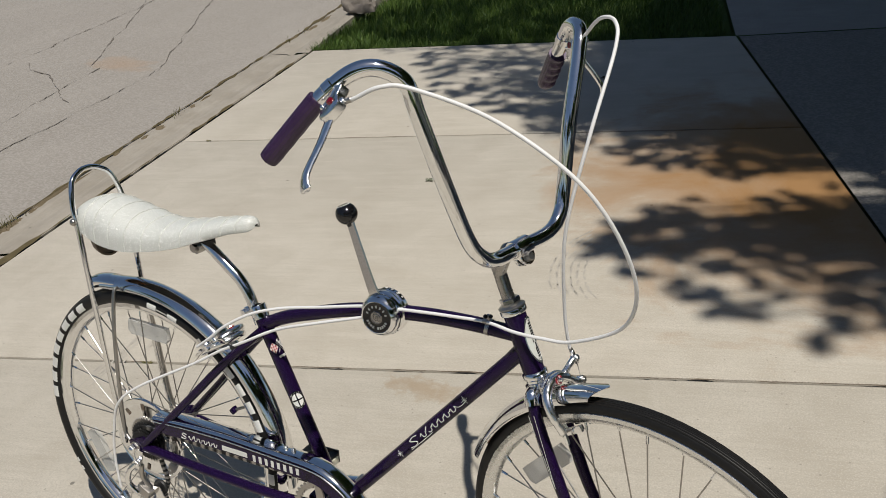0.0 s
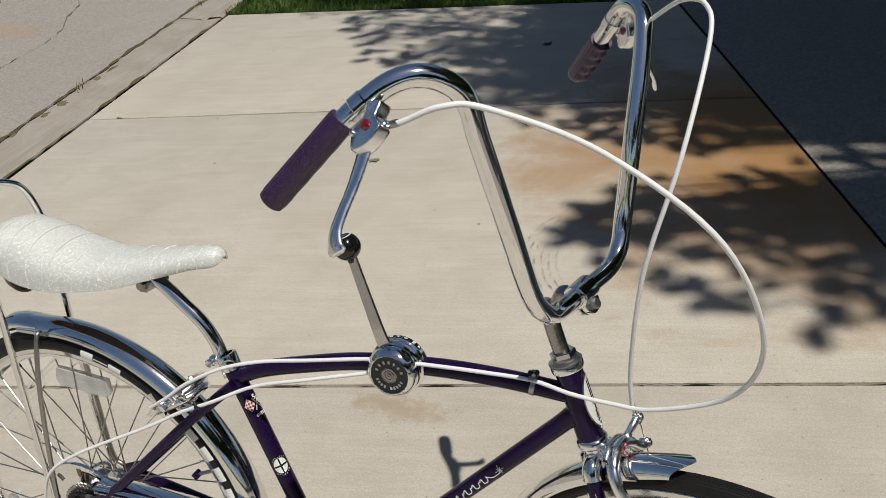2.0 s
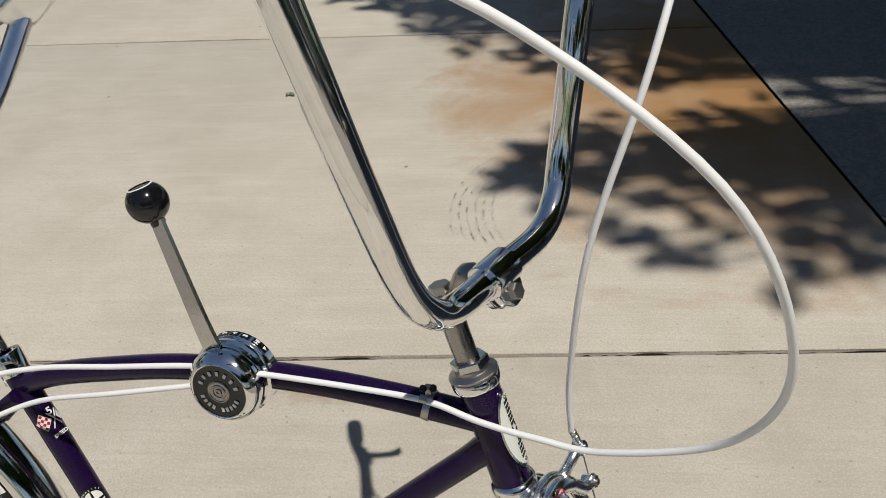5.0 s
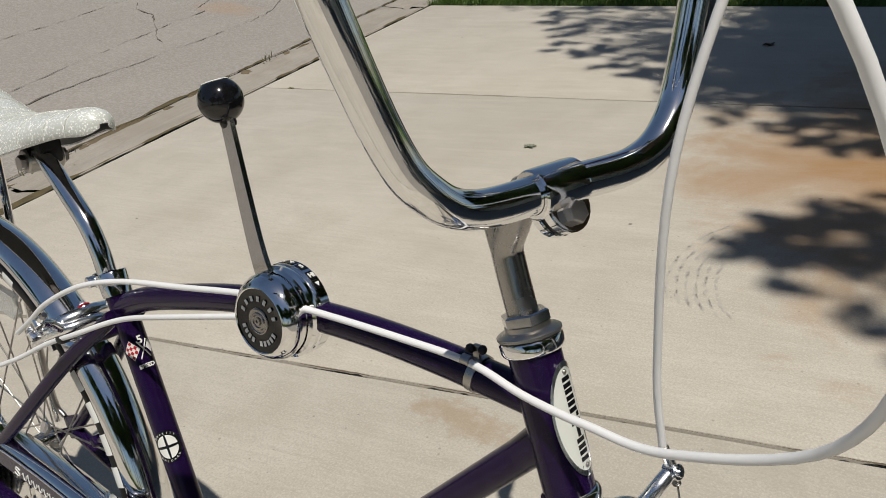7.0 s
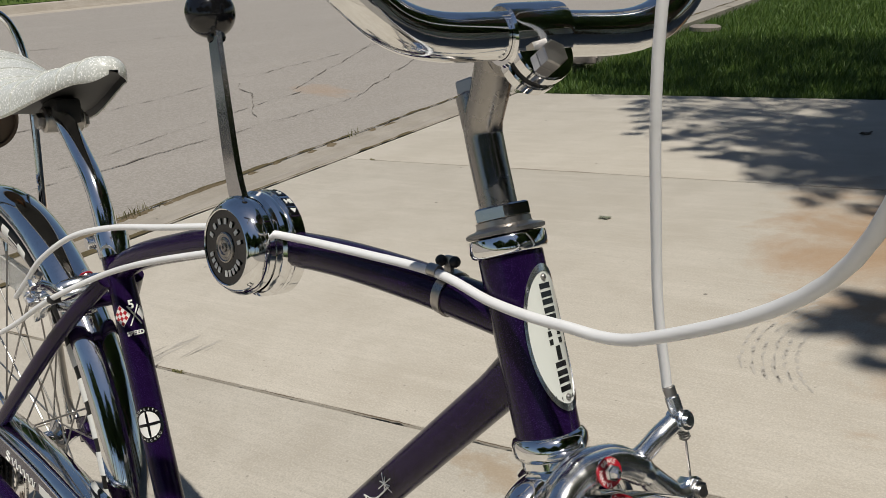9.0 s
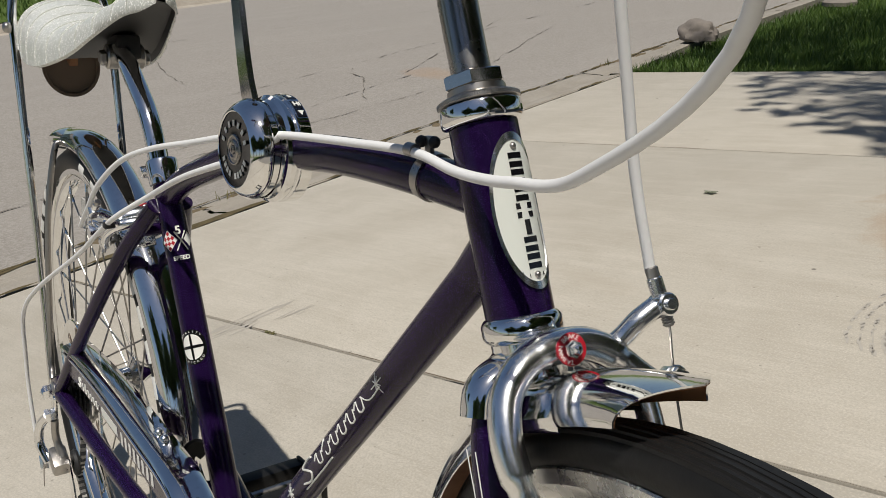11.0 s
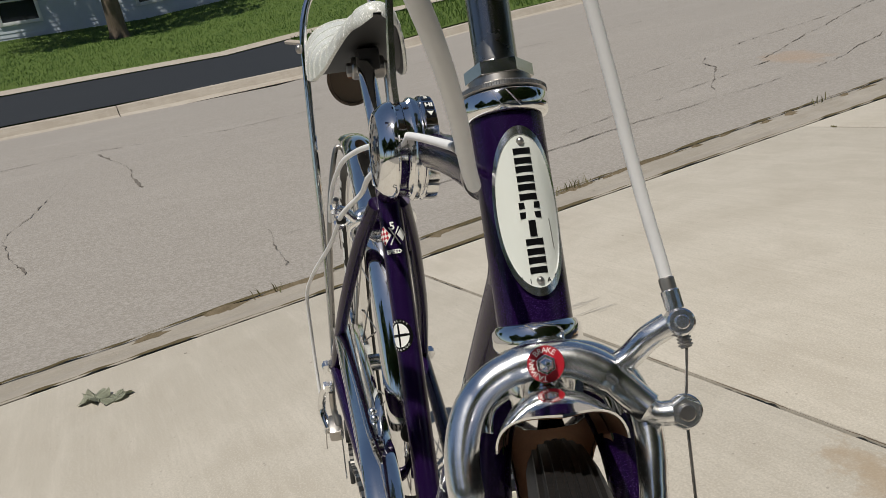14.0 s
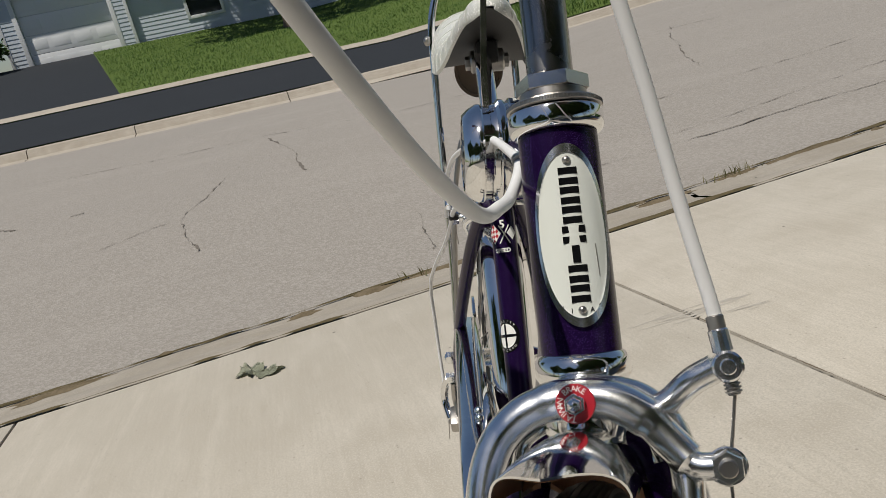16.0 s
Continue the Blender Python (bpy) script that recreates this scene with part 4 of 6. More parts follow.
for i in (2.6, 3.3, 4.0, 4.7, 5.4, 6.1, 6.8, 7.5, 8.2, 8.9):
    part("seam", sweep(saddle_ring(i, 0.0003), 0.0009, 6), WHITE_VINYL, saddle)
b = bmesh.new()
rows = []
for i in [k * 0.5 for k in range(4, 2 * (len(SADDLE) - 1) - 1)]:
    x, top, low, hw = saddle_at(i)
    rows.append([b.verts.new((x, hw * y, low + z)) for y, z in ((0.92, 0.0000), (0.86, 0.006), (0.0, 0.009), (-0.86, 0.006), (-0.92, 0.0000))])
for p, q in zip(rows, rows[1:]):
    for k in range(4):
        b.faces.new((p[k], p[k + 1], q[k + 1], q[k]))
part("pan", b, BLACK_MATT, saddle, "dark steel pan under the saddle")
part("clamp", rod((-0.604, -0.020, 0.701), (-0.604, 0.020, 0.701), 0.012, 20), STEEL, saddle)
part("clamp_body", block((0.040, 0.026, 0.024), Matrix.Translation((-0.603, 0, 0.710)), 0.005), BLACK_MATT, saddle)
part("clamp_nut", hexnut((-0.604, -0.019, 0.700), (-0.604, -0.026, 0.700), 0.0075), STEEL, saddle)
part("clamp_nut", hexnut((-0.604, 0.019, 0.700), (-0.604, 0.026, 0.700), 0.0075), STEEL, saddle)
part("rear_reflector", lathe([(0, -0.006), (0.030, -0.006), (0.034, -0.004), (0.0365, 0.004), (0.0365, 0.007), (0.033, 0.007), (0.032, 0.003), (0, 0.003)], (-0.840, 0, 0.688), (1, 0, 0), 36), BROWN_PAN, saddle, "brown round reflector dish under the saddle")
part("reflector_bracket", block((0.03, 0.012, 0.03), Matrix.Translation((-0.828, 0, 0.708)) @ Matrix.Rotation(0.5, 4, "Y"), 0.003), RUSTY, saddle)

# seat post and clamp
part("seat_post", sweep(bend([(-0.494, 0, 0.578), (-0.503, 0, 0.606), (-0.511, 0, 0.628), (-0.527, 0, 0.652), (-0.553, 0, 0.675), (-0.580, 0, 0.698), (-0.596, 0, 0.708)], 6), 0.0092, 20), CHROME, bike)
d = (SEAT_TOP - BB).normalized()
part("seat_collar", lathe([(0.0105, -0.012), (0.0138, -0.011), (0.0142, 0.009), (0.0132, 0.011), (0.0095, 0.011)], SEAT_TOP, d, 28), CHROME, bike)
part("collar_ear", block((0.022, 0.016, 0.014), Matrix.Translation(SEAT_TOP + Vector((-0.017, 0, -0.002))), 0.004), CHROME, bike)
part("collar_bolt", rod(SEAT_TOP + Vector((-0.024, -0.014, -0.002)), SEAT_TOP + Vector((-0.024, 0.014, -0.002)), 0.0055), ALLOY, bike)

# back bar behind the saddle
arch = [(-0.812, -0.060, 0.30), (-0.822, -0.056, 0.42), (-0.828, -0.055, 0.58), (-0.832, -0.054, 0.70), (-0.838, -0.052, 0.755), (-0.845, -0.040, 0.795), (-0.849, -0.020, 0.810), (-0.850, 0, 0.814)]
line = arch + [(x, -y, z) for x, y, z in arch[-2::-1]]
part("back_bar", sweep(bend(line, 6), 0.0049, 14), CHROME, bike, "chrome loop bar behind the saddle")
for side in (-1, 1):
    part("back_bar_bolt", ball((-0.834, side * 0.060, 0.732), 0.0065, 16, squash=0.8, axis=(0, 1, 0)), STEEL, bike)
    part("axle_nut", hexnut((-0.779, side * 0.066, 0.302), (-0.779, side * 0.077, 0.302), 0.0095, dome=0.003), ALLOY, bike)
    part("washer", rod((-0.779, side * 0.0635, 0.302), (-0.779, side * 0.0665, 0.302), 0.0115, 20), STEEL, bike)
    part("fender_stay", sweep(bend([(-0.804, side * 0.020, 0.601), (-0.805, side * 0.030, 0.590), (-0.806, side * 0.046, 0.50), (-0.808, side * 0.058, 0.34), (-0.795, side * 0.062, 0.312)], 5), 0.0036, 10), STEEL, bike)


def mudguard(hub, a0, a1, r, hw, n=44, lip=0.0):
    """A rolled steel guard round a wheel: crowned across, with thickness."""
    b = bmesh.new()
    prof = [(hw * math.sin(t), 0.0056 - 0.0190 * (1 - math.cos(t))) for t in [radians(-90 + 15 * k) for k in range(13)]]
    loop = prof + [(y * 0.97, z - 0.0011) for y, z in prof[::-1]]
    rows = []
    for i in range(n + 1):
        a = a0 + (a1 - a0) * i / n
        rr = r + lip * max(0, 1 - i / 4) ** 2
        rows.append([b.verts.new((hub.x + (rr + z) * math.cos(a), y, hub.z + (rr + z) * math.sin(a))) for y, z in loop])
    m = len(loop)
    for p, q in zip(rows, rows[1:]):
        for k in range(m):
            b.faces.new((p[k], p[(k + 1) % m], q[(k + 1) % m], q[k]))
    for row in (rows[0], rows[-1]):
        for k in range(m // 2 - 1):
            b.faces.new((row[k], row[k + 1], row[m - 2 - k], row[m - 1 - k]))
    return b


b = mudguard(REAR, radians(104), radians(-6), 0.3110, 0.0222, lip=0.006)
part("rear_fender", b, CHROME, bike, "chrome rear fender")
tail = []
for k, (a, r) in enumerate([(97, 0.3070), (100, 0.3090), (103, 0.3115), (106, 0.3135), (108.5, 0.3135), (110.2, 0.3120), (110.9, 0.3100)]):
    tail.append(REAR + Vector((r * math.cos(radians(a)), 0, r * math.sin(radians(a)))))
part("fender_tail", sweep(bend(tail, 3), 0.012, shape=ring_of(24, 0.0125, 0.0222), scale=[(0.60 + 0.035 * k, 0.90 + 0.008 * k) for k in range(12)] + [(1.02, 0.99), (1.0, 0.98), (0.96, 0.95), (0.88, 0.90), (0.76, 0.82), (0.60, 0.68), (0.42, 0.50)], up=(0, 1, 0)), CHROME, bike, "rolled chrome tail of the fender")
part("fender_plug", rod((-0.472, 0, 0.336), (-0.462, 0, 0.336), 0.012, 20), RUBBER, bike)
# front ducktail
b = mudguard(FRONT, radians(112), radians(157), 0.3100, 0.0190, 30)
part("front_fender", steered(b), CHROME, bike, "short chrome front fender")
# its cut tip, ahead of the crown
b, lining = bmesh.new(), bmesh.new()
rows, inner = [], []
for i in range(15):
    t = i / 14
    ring = []
    for k in range(21):
        u = radians(-90 + 9 * k)
        a = radians(116 - 16 * t + 4.5 * t * abs(math.sin(u)) ** 1.5)
        rr = 0.3158 - (0.0190 - 0.0040 * t) * (1 - math.cos(u)) + 0.0020 * t * t
        ring.append((Vector((FRONT.x + rr * math.cos(a), (0.0190 + 0.0006 * t) * math.sin(u), FRONT.z + rr * math.sin(a))), Vector((math.cos(a) * math.cos(u), math.sin(u), math.sin(a) * math.cos(u)))))
    rows.append([b.verts.new(v) for v, q in ring] + [b.verts.new(v - q * 0.0007) for v, q in ring[::-1]])
    inner.append([lining.verts.new(v - q * 0.0010) for v, q in ring])
for p, q in zip(rows, rows[1:]):
    m = len(p)
    for k in range(m):
        b.faces.new((p[k], p[(k + 1) % m], q[(k + 1) % m], q[k]))
for p, q in zip(inner, inner[1:]):
    for k in range(20):
        lining.faces.new((p[k], p[k + 1], q[k + 1], q[k]))
for row in (rows[0], rows[-1]):
    for k in range(20):
        b.faces.new((row[k], row[k + 1], row[40 - k], row[41 - k]))
part("tip_lining", steered(lining), RUSTY, bike, "rust-brown inside of the fender tip")
part("fender_tip", steered(b), CHROME, bike, "pointed chrome fender tip")
b = bmesh.new()
rows = []
for i in range(18):
    a = radians(112 + 44.5 * i / 17)
    rows.append([b.verts.new((FRONT.x + (0.3100 + z) * math.cos(a), y, FRONT.z + (0.3100 + z) * math.sin(a))) for y, z in [(0.0178 * math.sin(u), 0.0038 - 0.0182 * (1 - math.cos(u))) for u in [radians(-84 + 14 * k) for k in range(13)]]])
for p, q in zip(rows, rows[1:]):
    for k in range(12):
        b.faces.new((p[k], p[k + 1], q[k + 1], q[k]))
part("fender_lining", steered(b), RUSTY, bike, "rust-brown underside of the front fender")

# ---- shift console on the top tube ----
console = new("shift_console")
console.parent = bike
CON = Vector((-0.240, 0, 0.6455))
CA = Vector((0.03, -1, 0.05)).normalized()
part("body", lathe([(0.0000, -0.0035), (0.0211, -0.0035), (0.0322, -0.0027), (0.0333, -0.0011), (0.0333, 0.0055), (0.0318, 0.0067), (0.0333, 0.0079), (0.0339, 0.0096), (0.0339, 0.0120), (0.0316, 0.0137), (0.0310, 0.0161), (0.0310, 0.0178)], CON, CA, 48), CHROME, console)
part("dial_ring", lathe([(0.0325, -0.0029), (0.0342, -0.0023), (0.0342, 0.0051), (0.0325, 0.0056)], CON, CA, 48), CHROME, console)
part("cover", lathe([(0.0307, 0.0223), (0.0316, 0.0235), (0.0314, 0.0260), (0.0287, 0.0309), (0.0252, 0.0346), (0.0240, 0.0350), (0.0234, 0.0346)], CON, CA, 48), CHROME, console)
part("inner_drum", lathe([(0.0308, 0.0161), (0.0302, 0.0165), (0.0302, 0.0232), (0.0308, 0.0238)], CON, CA, 48), CHROME, console)
part("face", lathe([(0.0236, 0.0342), (0.0228, 0.0340), (0.0099, 0.0345), (0.0000, 0.0347)], CON, CA, 40), BLACK, console, "black printed dial face")
part("hub_screw", lathe([(0.0098, 0.0343), (0.0096, 0.0352), (0.0088, 0.0355), (0.0082, 0.0350), (0.0066, 0.0350), (0.0060, 0.0358), (0.0048, 0.0360), (0.0043, 0.0352), (0.0030, 0.0352), (0.0027, 0.0362), (0.0012, 0.0364), (0.0010, 0.0356), (0.0, 0.0356)], CON, CA, 28), PITTED, console)
fx = CA.cross(Vector((0, 0, 1))).normalized()
if fx.x < 0:
    fx = -fx
fz = CA.cross(fx)
fz = fz if fz.z > 0 else -fz
for i in range(17):
    a = radians(160 - 140 * i / 6) if i < 7 else radians(205 + 130 * (i - 7) / 9)
    if i == 11:
        continue
    d, t = fx * math.cos(a) + fz * math.sin(a), -fx * math.sin(a) + fz * math.cos(a)
    part("print_mark", plate([(-0.0013, -0.0019), (0.0013, -0.0019), (0.0013, 0.0019), (-0.0013, 0.0019)], 0.0002, axes(CON + CA * 0.0349 + d * 0.0164, t, d)), WHITE_PAINT, console)
def dial_patch(a0, a1, c0, c1, r, mat, name):
    """A thin curved label on the rim of the dial."""
    b = bmesh.new()
    rows = [[b.verts.new(CON + CA * c + (fx * math.cos(radians(a)) + fz * math.sin(radians(a))) * (r + e)) for c, e in ((c0, 0), (c1, 0), (c1, -0.0006), (c0, -0.0006))] for a in lin(a0, a1, 9)]
    for p, q in zip(rows, rows[1:]):
        for k in range(4):
            b.faces.new((p[k], p[(k + 1) % 4], q[(k + 1) % 4], q[k]))
    part(name, b, mat, console)


for i, mark in enumerate(["5", "HI", "4", "3", "2", "1"]):
    a = (76, 58, 92, 107, 122, 137)[i]
    dial_patch(a - 6.5, a + 6.5, -0.0017, 0.0045, 0.03445, BLACK, "label_plate")
    d, t = fx * math.cos(radians(a)) + fz * math.sin(radians(a)), -fx * math.sin(radians(a)) + fz * math.cos(radians(a))
    letters(mark, 0.0053, axes(CON + CA * 0.0014 + d * 0.03465, -CA, t), WHITE_PAINT, console, "dial_number", bold=0.0002)
dial_patch(40, 50, -0.0017, 0.0045, 0.03445, BLACK, "label_plate")
d, t = fx * math.cos(radians(45)) + fz * math.sin(radians(45)), -fx * math.sin(radians(45)) + fz * math.cos(radians(45))
part("pointer", plate([(-0.0021, 0.0016), (0.0021, 0.0016), (0, -0.0019)], 0.0002, axes(CON + CA * 0.0014 + d * 0.03475, -CA, t)), WHITE_PAINT, console)
BALL = Vector((-0.2965, -0.0065, 0.7898))
stick = bend([CON + CA * 0.0165 + Vector((-0.008, 0, 0.018)), CON + CA * 0.0160 + Vector((-0.020, 0, 0.050)), BALL + Vector((0.006, -0.001, -0.012))], 6)
part("lever", sweep(stick, 0.005, shape=[(-0.0020, -0.0088), (0.0020, -0.0088), (0.0020, 0.0088), (-0.0020, 0.0088)], scale=[(1, 1.0 - 0.38 * i / 12) for i in range(13)], up=(1, 0, 0.4)), BRUSHED, console, "tapered steel shift lever", angle=30)
ball_line = [(0.0162 * math.sin(radians(t)), -0.0162 * math.cos(radians(t))) for t in range(0, 142, 6)] + [(0.0092, 0.0131), (0.0, 0.0134)]
part("knob", lathe(ball_line, BALL, Vector((-0.35, -0.05, 1)), 40), BLACK, console, "black ball shift knob", angle=50)
part("knob_neck", lathe([(0.0052, -0.0190), (0.0060, -0.0175), (0.0060, -0.0140)], BALL, Vector((-0.35, -0.05, 1)), 24), BLACK, console)
part("knob_ring", lathe([(0.0097, 0.0126), (0.0101, 0.0131), (0.0096, 0.0136), (0.0088, 0.0136)], BALL, Vector((-0.35, -0.05, 1)), 32), WHITE_PAINT, console)
part("console_band", sweep([(-0.257, 0, 0.6425), (-0.223, 0, 0.6455)], 0.0136, 24), CHROME, console)

# ---- cables ----
FRONT_BRAKE = STEER @ axes((0.0226, 0.0005, 0.5905), (0.94, 0, 0.32), (0, 1, 0))
part("brake_cable", sweep(bend([BAR_TURN @ Vector((-0.0625, -0.2077, 1.0148)), BAR_TURN @ Vector((-0.0560, -0.2060, 1.0166)), (-0.0850, -0.2211, 1.0080), (-0.0540, -0.2079, 1.0048), (0.0240, -0.1705, 0.9669), (0.1130, -0.1516, 0.8972), (0.1510, -0.1064, 0.7955), (0.1315, -0.0631, 0.7140), (0.0600, -0.0385, 0.6680), (0.0120, -0.0270, 0.6585), (-0.0310, -0.0192, 0.6565), (-0.0740, -0.0128, 0.6605),
                             (-0.1290, -0.0130, 0.6600), (-0.2020, -0.0155, 0.6580), (-0.2680, -0.0160, 0.6530), (-0.3480, -0.0240, 0.6410), (-0.4200, -0.0320, 0.6300), (-0.4740, -0.0420, 0.6150), (-0.5250, -0.0500, 0.5880), (-0.5590, -0.0530, 0.5620), (-0.5900, -0.0540, 0.5400)], 8), 0.0024, 16), CABLE, bike, "white brake cable sheath")
part("brake_cable", sweep(bend([(-0.0122, 0.1780, 1.0091), (0.0135, 0.1356, 1.0322), (0.0429, 0.0974, 1.0515), (0.0663, 0.0798, 1.0483), (0.0739, 0.0568, 1.0178), (0.0622, -0.0003, 0.9196), (0.0354, -0.0048, 0.7988), (0.0250, 0.0235, 0.6800), FRONT_BRAKE @ Vector((0.0034, 0.0472, 0.0280)), FRONT_BRAKE @ Vector((0.0035, 0.0475, 0.0242))], 8), 0.0024, 16), CABLE, bike, "white brake cable sheath")
part("shift_cable", sweep(bend([(-0.262, -0.021, 0.640), (-0.274, -0.021, 0.636), (-0.355, -0.029, 0.615), (-0.435, -0.030, 0.590), (-0.493, -0.045, 0.564), (-0.544, -0.050, 0.540), (-0.600, -0.058, 0.509), (-0.719, -0.078, 0.450), (-0.772, -0.088, 0.409), (-0.797, -0.088, 0.350), (-0.812, -0.087, 0.290), (-0.818, -0.084, 0.215)], 6), 0.0024, 16), CABLE, bike, "white shift cable sheath")
x, z = -0.076, 0.6475
part("cable_clip", sweep([(x - 0.0028, 0, z + 0.0005), (x + 0.0028, 0, z - 0.0005)], 0.0123, 28), STEEL, bike)
part("clip_ear", block((0.005, 0.003, 0.012), Matrix.Translation((x, -0.002, z + 0.0140)), 0.001), STEEL, bike)
for dx in (-0.0035, 0.0035):
    part("clip_screw", ball((x + dx, -0.003 + dx * 0.4, z + 0.0172), 0.0030, 14), BLACK_MATT, bike)
part("clip_hook", sweep([(x - 0.0030, -0.0125, z + 0.0142), (x + 0.0030, -0.0125, z + 0.0138)], 0.0033, 18), STEEL, bike)
part("cable_hook", block((0.010, 0.010, 0.006), Matrix.Translation((-0.515, -0.046, 0.553)), 0.002), BLACK_MATT, bike)


# ---- caliper brakes ----
def caliper(m, label_ring):
    """Side-pull caliper in its own frame: x ahead, y left, z up, centre bolt at the origin."""
    ob = new("caliper_brake")
    ob.parent = bike
    put = lambda b: moved(b, m)
    flat = ring_of(18, 0.0065, 0.0060)
    near = bend([(0.001, 0.000, 0.001), (0.001, -0.009, 0.0005), (0.002, -0.0205, -0.004), (0.004, -0.0300, -0.014), (0.008, -0.0345, -0.030), (0.012, -0.0335, -0.048), (0.013, -0.0300, -0.062)], 6)
    part("arm", put(sweep(near, 0.006, shape=flat, scale=[1.15] * 8 + [1.08] * (len(near) - 16) + [0.9] * 8)), ALLOY, ob)
    off = bend([(-0.009, -0.018, -0.005), (-0.009, -0.006, 0.0015), (-0.009, 0.008, 0.0020), (-0.008, 0.020, -0.001), (-0.004, 0.029, -0.010), (0.001, 0.0330, -0.026), (0.007, 0.0310, -0.048), (0.009, 0.0285, -0.060)], 6)
    part("arm", put(sweep(off, 0.006, shape=flat, scale=[0.85] * 8 + [0.9] * (len(off) - 16) + [0.85] * 8)), ALLOY, ob)
    lower = bend([(0.001, -0.002, 0.001), (0.001, 0.010, 0.000), (0.002, 0.021, -0.006), (0.004, 0.030, -0.016), (0.006, 0.0360, -0.0220), (0.007, 0.0430, -0.0226)], 6)
    part("cable_arm", put(sweep(lower, 0.006, shape=flat, scale=[1.15] * 14 + [1.0] * (len(lower) - 22) + [0.75] * 8)), ALLOY, ob)
    upper = bend([(-0.006, 0.024, -0.006), (-0.003, 0.031, -0.002), (0.001, 0.038, 0.004), (0.003, 0.0460, 0.0080)], 5)
    part("cable_arm", put(sweep(upper, 0.0050, 16, scale=[1.1, 1.08, 1.05, 1.0] + [0.95] * (len(upper) - 4))), ALLOY, ob)
    part("centre_boss", put(rod((-0.014, 0, 0.0), (0.0078, 0, 0.0), 0.0062, 28)), ALLOY, ob)
    part("badge_ring", put(lathe([(0.0034, 0.0079), (0.0064, 0.0079), (0.0067, 0.0086), (0.0064, 0.0091), (0.0034, 0.0091)], (0, 0, 0), (1, 0, 0), 36)), RED, ob, "red printed ring")
    part("centre_nut", put(hexnut((0.0080, 0, 0), (0.0120, 0, 0), 0.0038, dome=0.0036)), ALLOY, ob)
    part("cable_nut", put(hexnut((0.000, 0.0456, -0.0226), (0.0118, 0.0456, -0.0226), 0.0056)), ALLOY, ob)
    part("cable_washer", put(rod((0.0072, 0.0456, -0.0226), (0.0092, 0.0456, -0.0226), 0.0063, 24)), ALLOY, ob)
    part("cable_screw", put(rod((0.0118, 0.0456, -0.0226), (0.0136, 0.0456, -0.0226), 0.0030, 16)), STEEL, ob)
    part("adjuster_eye", put(rod((-0.001, 0.0495, 0.0085), (0.009, 0.0495, 0.0085), 0.0050, 24)), ALLOY, ob)
    part("eye_stud", put(rod((0.009, 0.0495, 0.0085), (0.0105, 0.0495, 0.0085), 0.0026, 16)), ALLOY, ob)
    a0, a1 = Vector((0.0040, 0.0507, -0.001)), Vector((0.0035, 0.0476, 0.0235))
    for k in range(5):
        q = a0.lerp(a1, 0.03 + 0.05 * k)
        part("screw_thread", put(rod(q, q + (a1 - a0) * 0.028, 0.0027, 14)), STEEL, ob)
    part("adjuster_screw", put(rod(a0, a0.lerp(a1, 0.6), 0.0021, 14)), STEEL, ob)
    part("adjuster_nut", put(lathe([(0.002, 0.0), (0.0034, 0.0008), (0.0034, 0.0075), (0.0028, 0.0082), (0.002, 0.0082)], a0.lerp(a1, 0.55), a1 - a0, 14)), ALLOY, ob, angle=20)
    part("ferrule", put(rod(a0.lerp(a1, 0.80), a0.lerp(a1, 1.06), 0.0029, 16)), STEEL, ob)
    part("inner_wire", put(sweep([a1, a0, (0.0055, 0.0465, -0.024), (0.0055, 0.0440, -0.075)], 0.0006, 6)), STEEL, ob)
    for s in (-1, 1):
        part("pad_bolt", put(rod((0.012, s * 0.030, -0.062), (0.014, s * 0.018, -0.064), 0.0030, 14)), STEEL, ob)
        part("pad_nut", put(hexnut((0.0115, s * 0.0335, -0.062), (0.0125, s * 0.0285, -0.062), 0.0055)), ALLOY, ob)
        part("pad_holder", put(block((0.038, 0.005, 0.010), Matrix.Translation((0.017, s * 0.0175, -0.066)) @ Matrix.Rotation(-0.25, 4, "Y"), 0.0015)), CHROME, ob)
        part("pad", put(block((0.036, 0.005, 0.007), Matrix.Translation((0.017, s * 0.0138, -0.066)) @ Matrix.Rotation(-0.25, 4, "Y"), 0.001)), BLACK_MATT, ob)
        part("arm_slot", put(block((0.006, 0.005, 0.022), Matrix.Translation((0.0135, s * 0.0285, -0.070)), 0.002)), ALLOY, ob)
    for word, a, r in label_ring:
        for i, ch in enumerate(word):
            t = radians(a - 19 * (i - (len(word) - 1) / 2))
            d = Vector((0, math.cos(t), math.sin(t)))
            tang = Vector((0, math.sin(t), -math.cos(t)))
            letters(ch, 0.0029, m @ axes(Vector((0.0092, 0, 0)) + d * 0.0050, tang, d), WHITE_PAINT, ob, "lettering", 0.00005)
    return ob


caliper(FRONT_BRAKE, [("BRAKE", 90, 0), ("TAIWAN", 212, 0)])
br = Vector((math.cos(radians(48.6)), 0, math.sin(radians(48.6))))
REAR_BRAKE = axes(REAR + br * 0.335, Vector((-0.70, 0, 0.71)), Vector((0, -1, 0)))
caliper(REAR_BRAKE, [])

# ---- head badge ----
badge = new("head_badge")
badge.parent = bike


def on_tube(w, side, r):
    """A place on the front of the head tube: metres up, metres round, radius."""
    a = side / 0.0157
    r = r + 0.0018
    return HEAD + UP * w + FORE * (r * math.cos(a)) + Vector((0, r * math.sin(a), 0))


MID, HH, HW = 0.0268, 0.0341, 0.0141


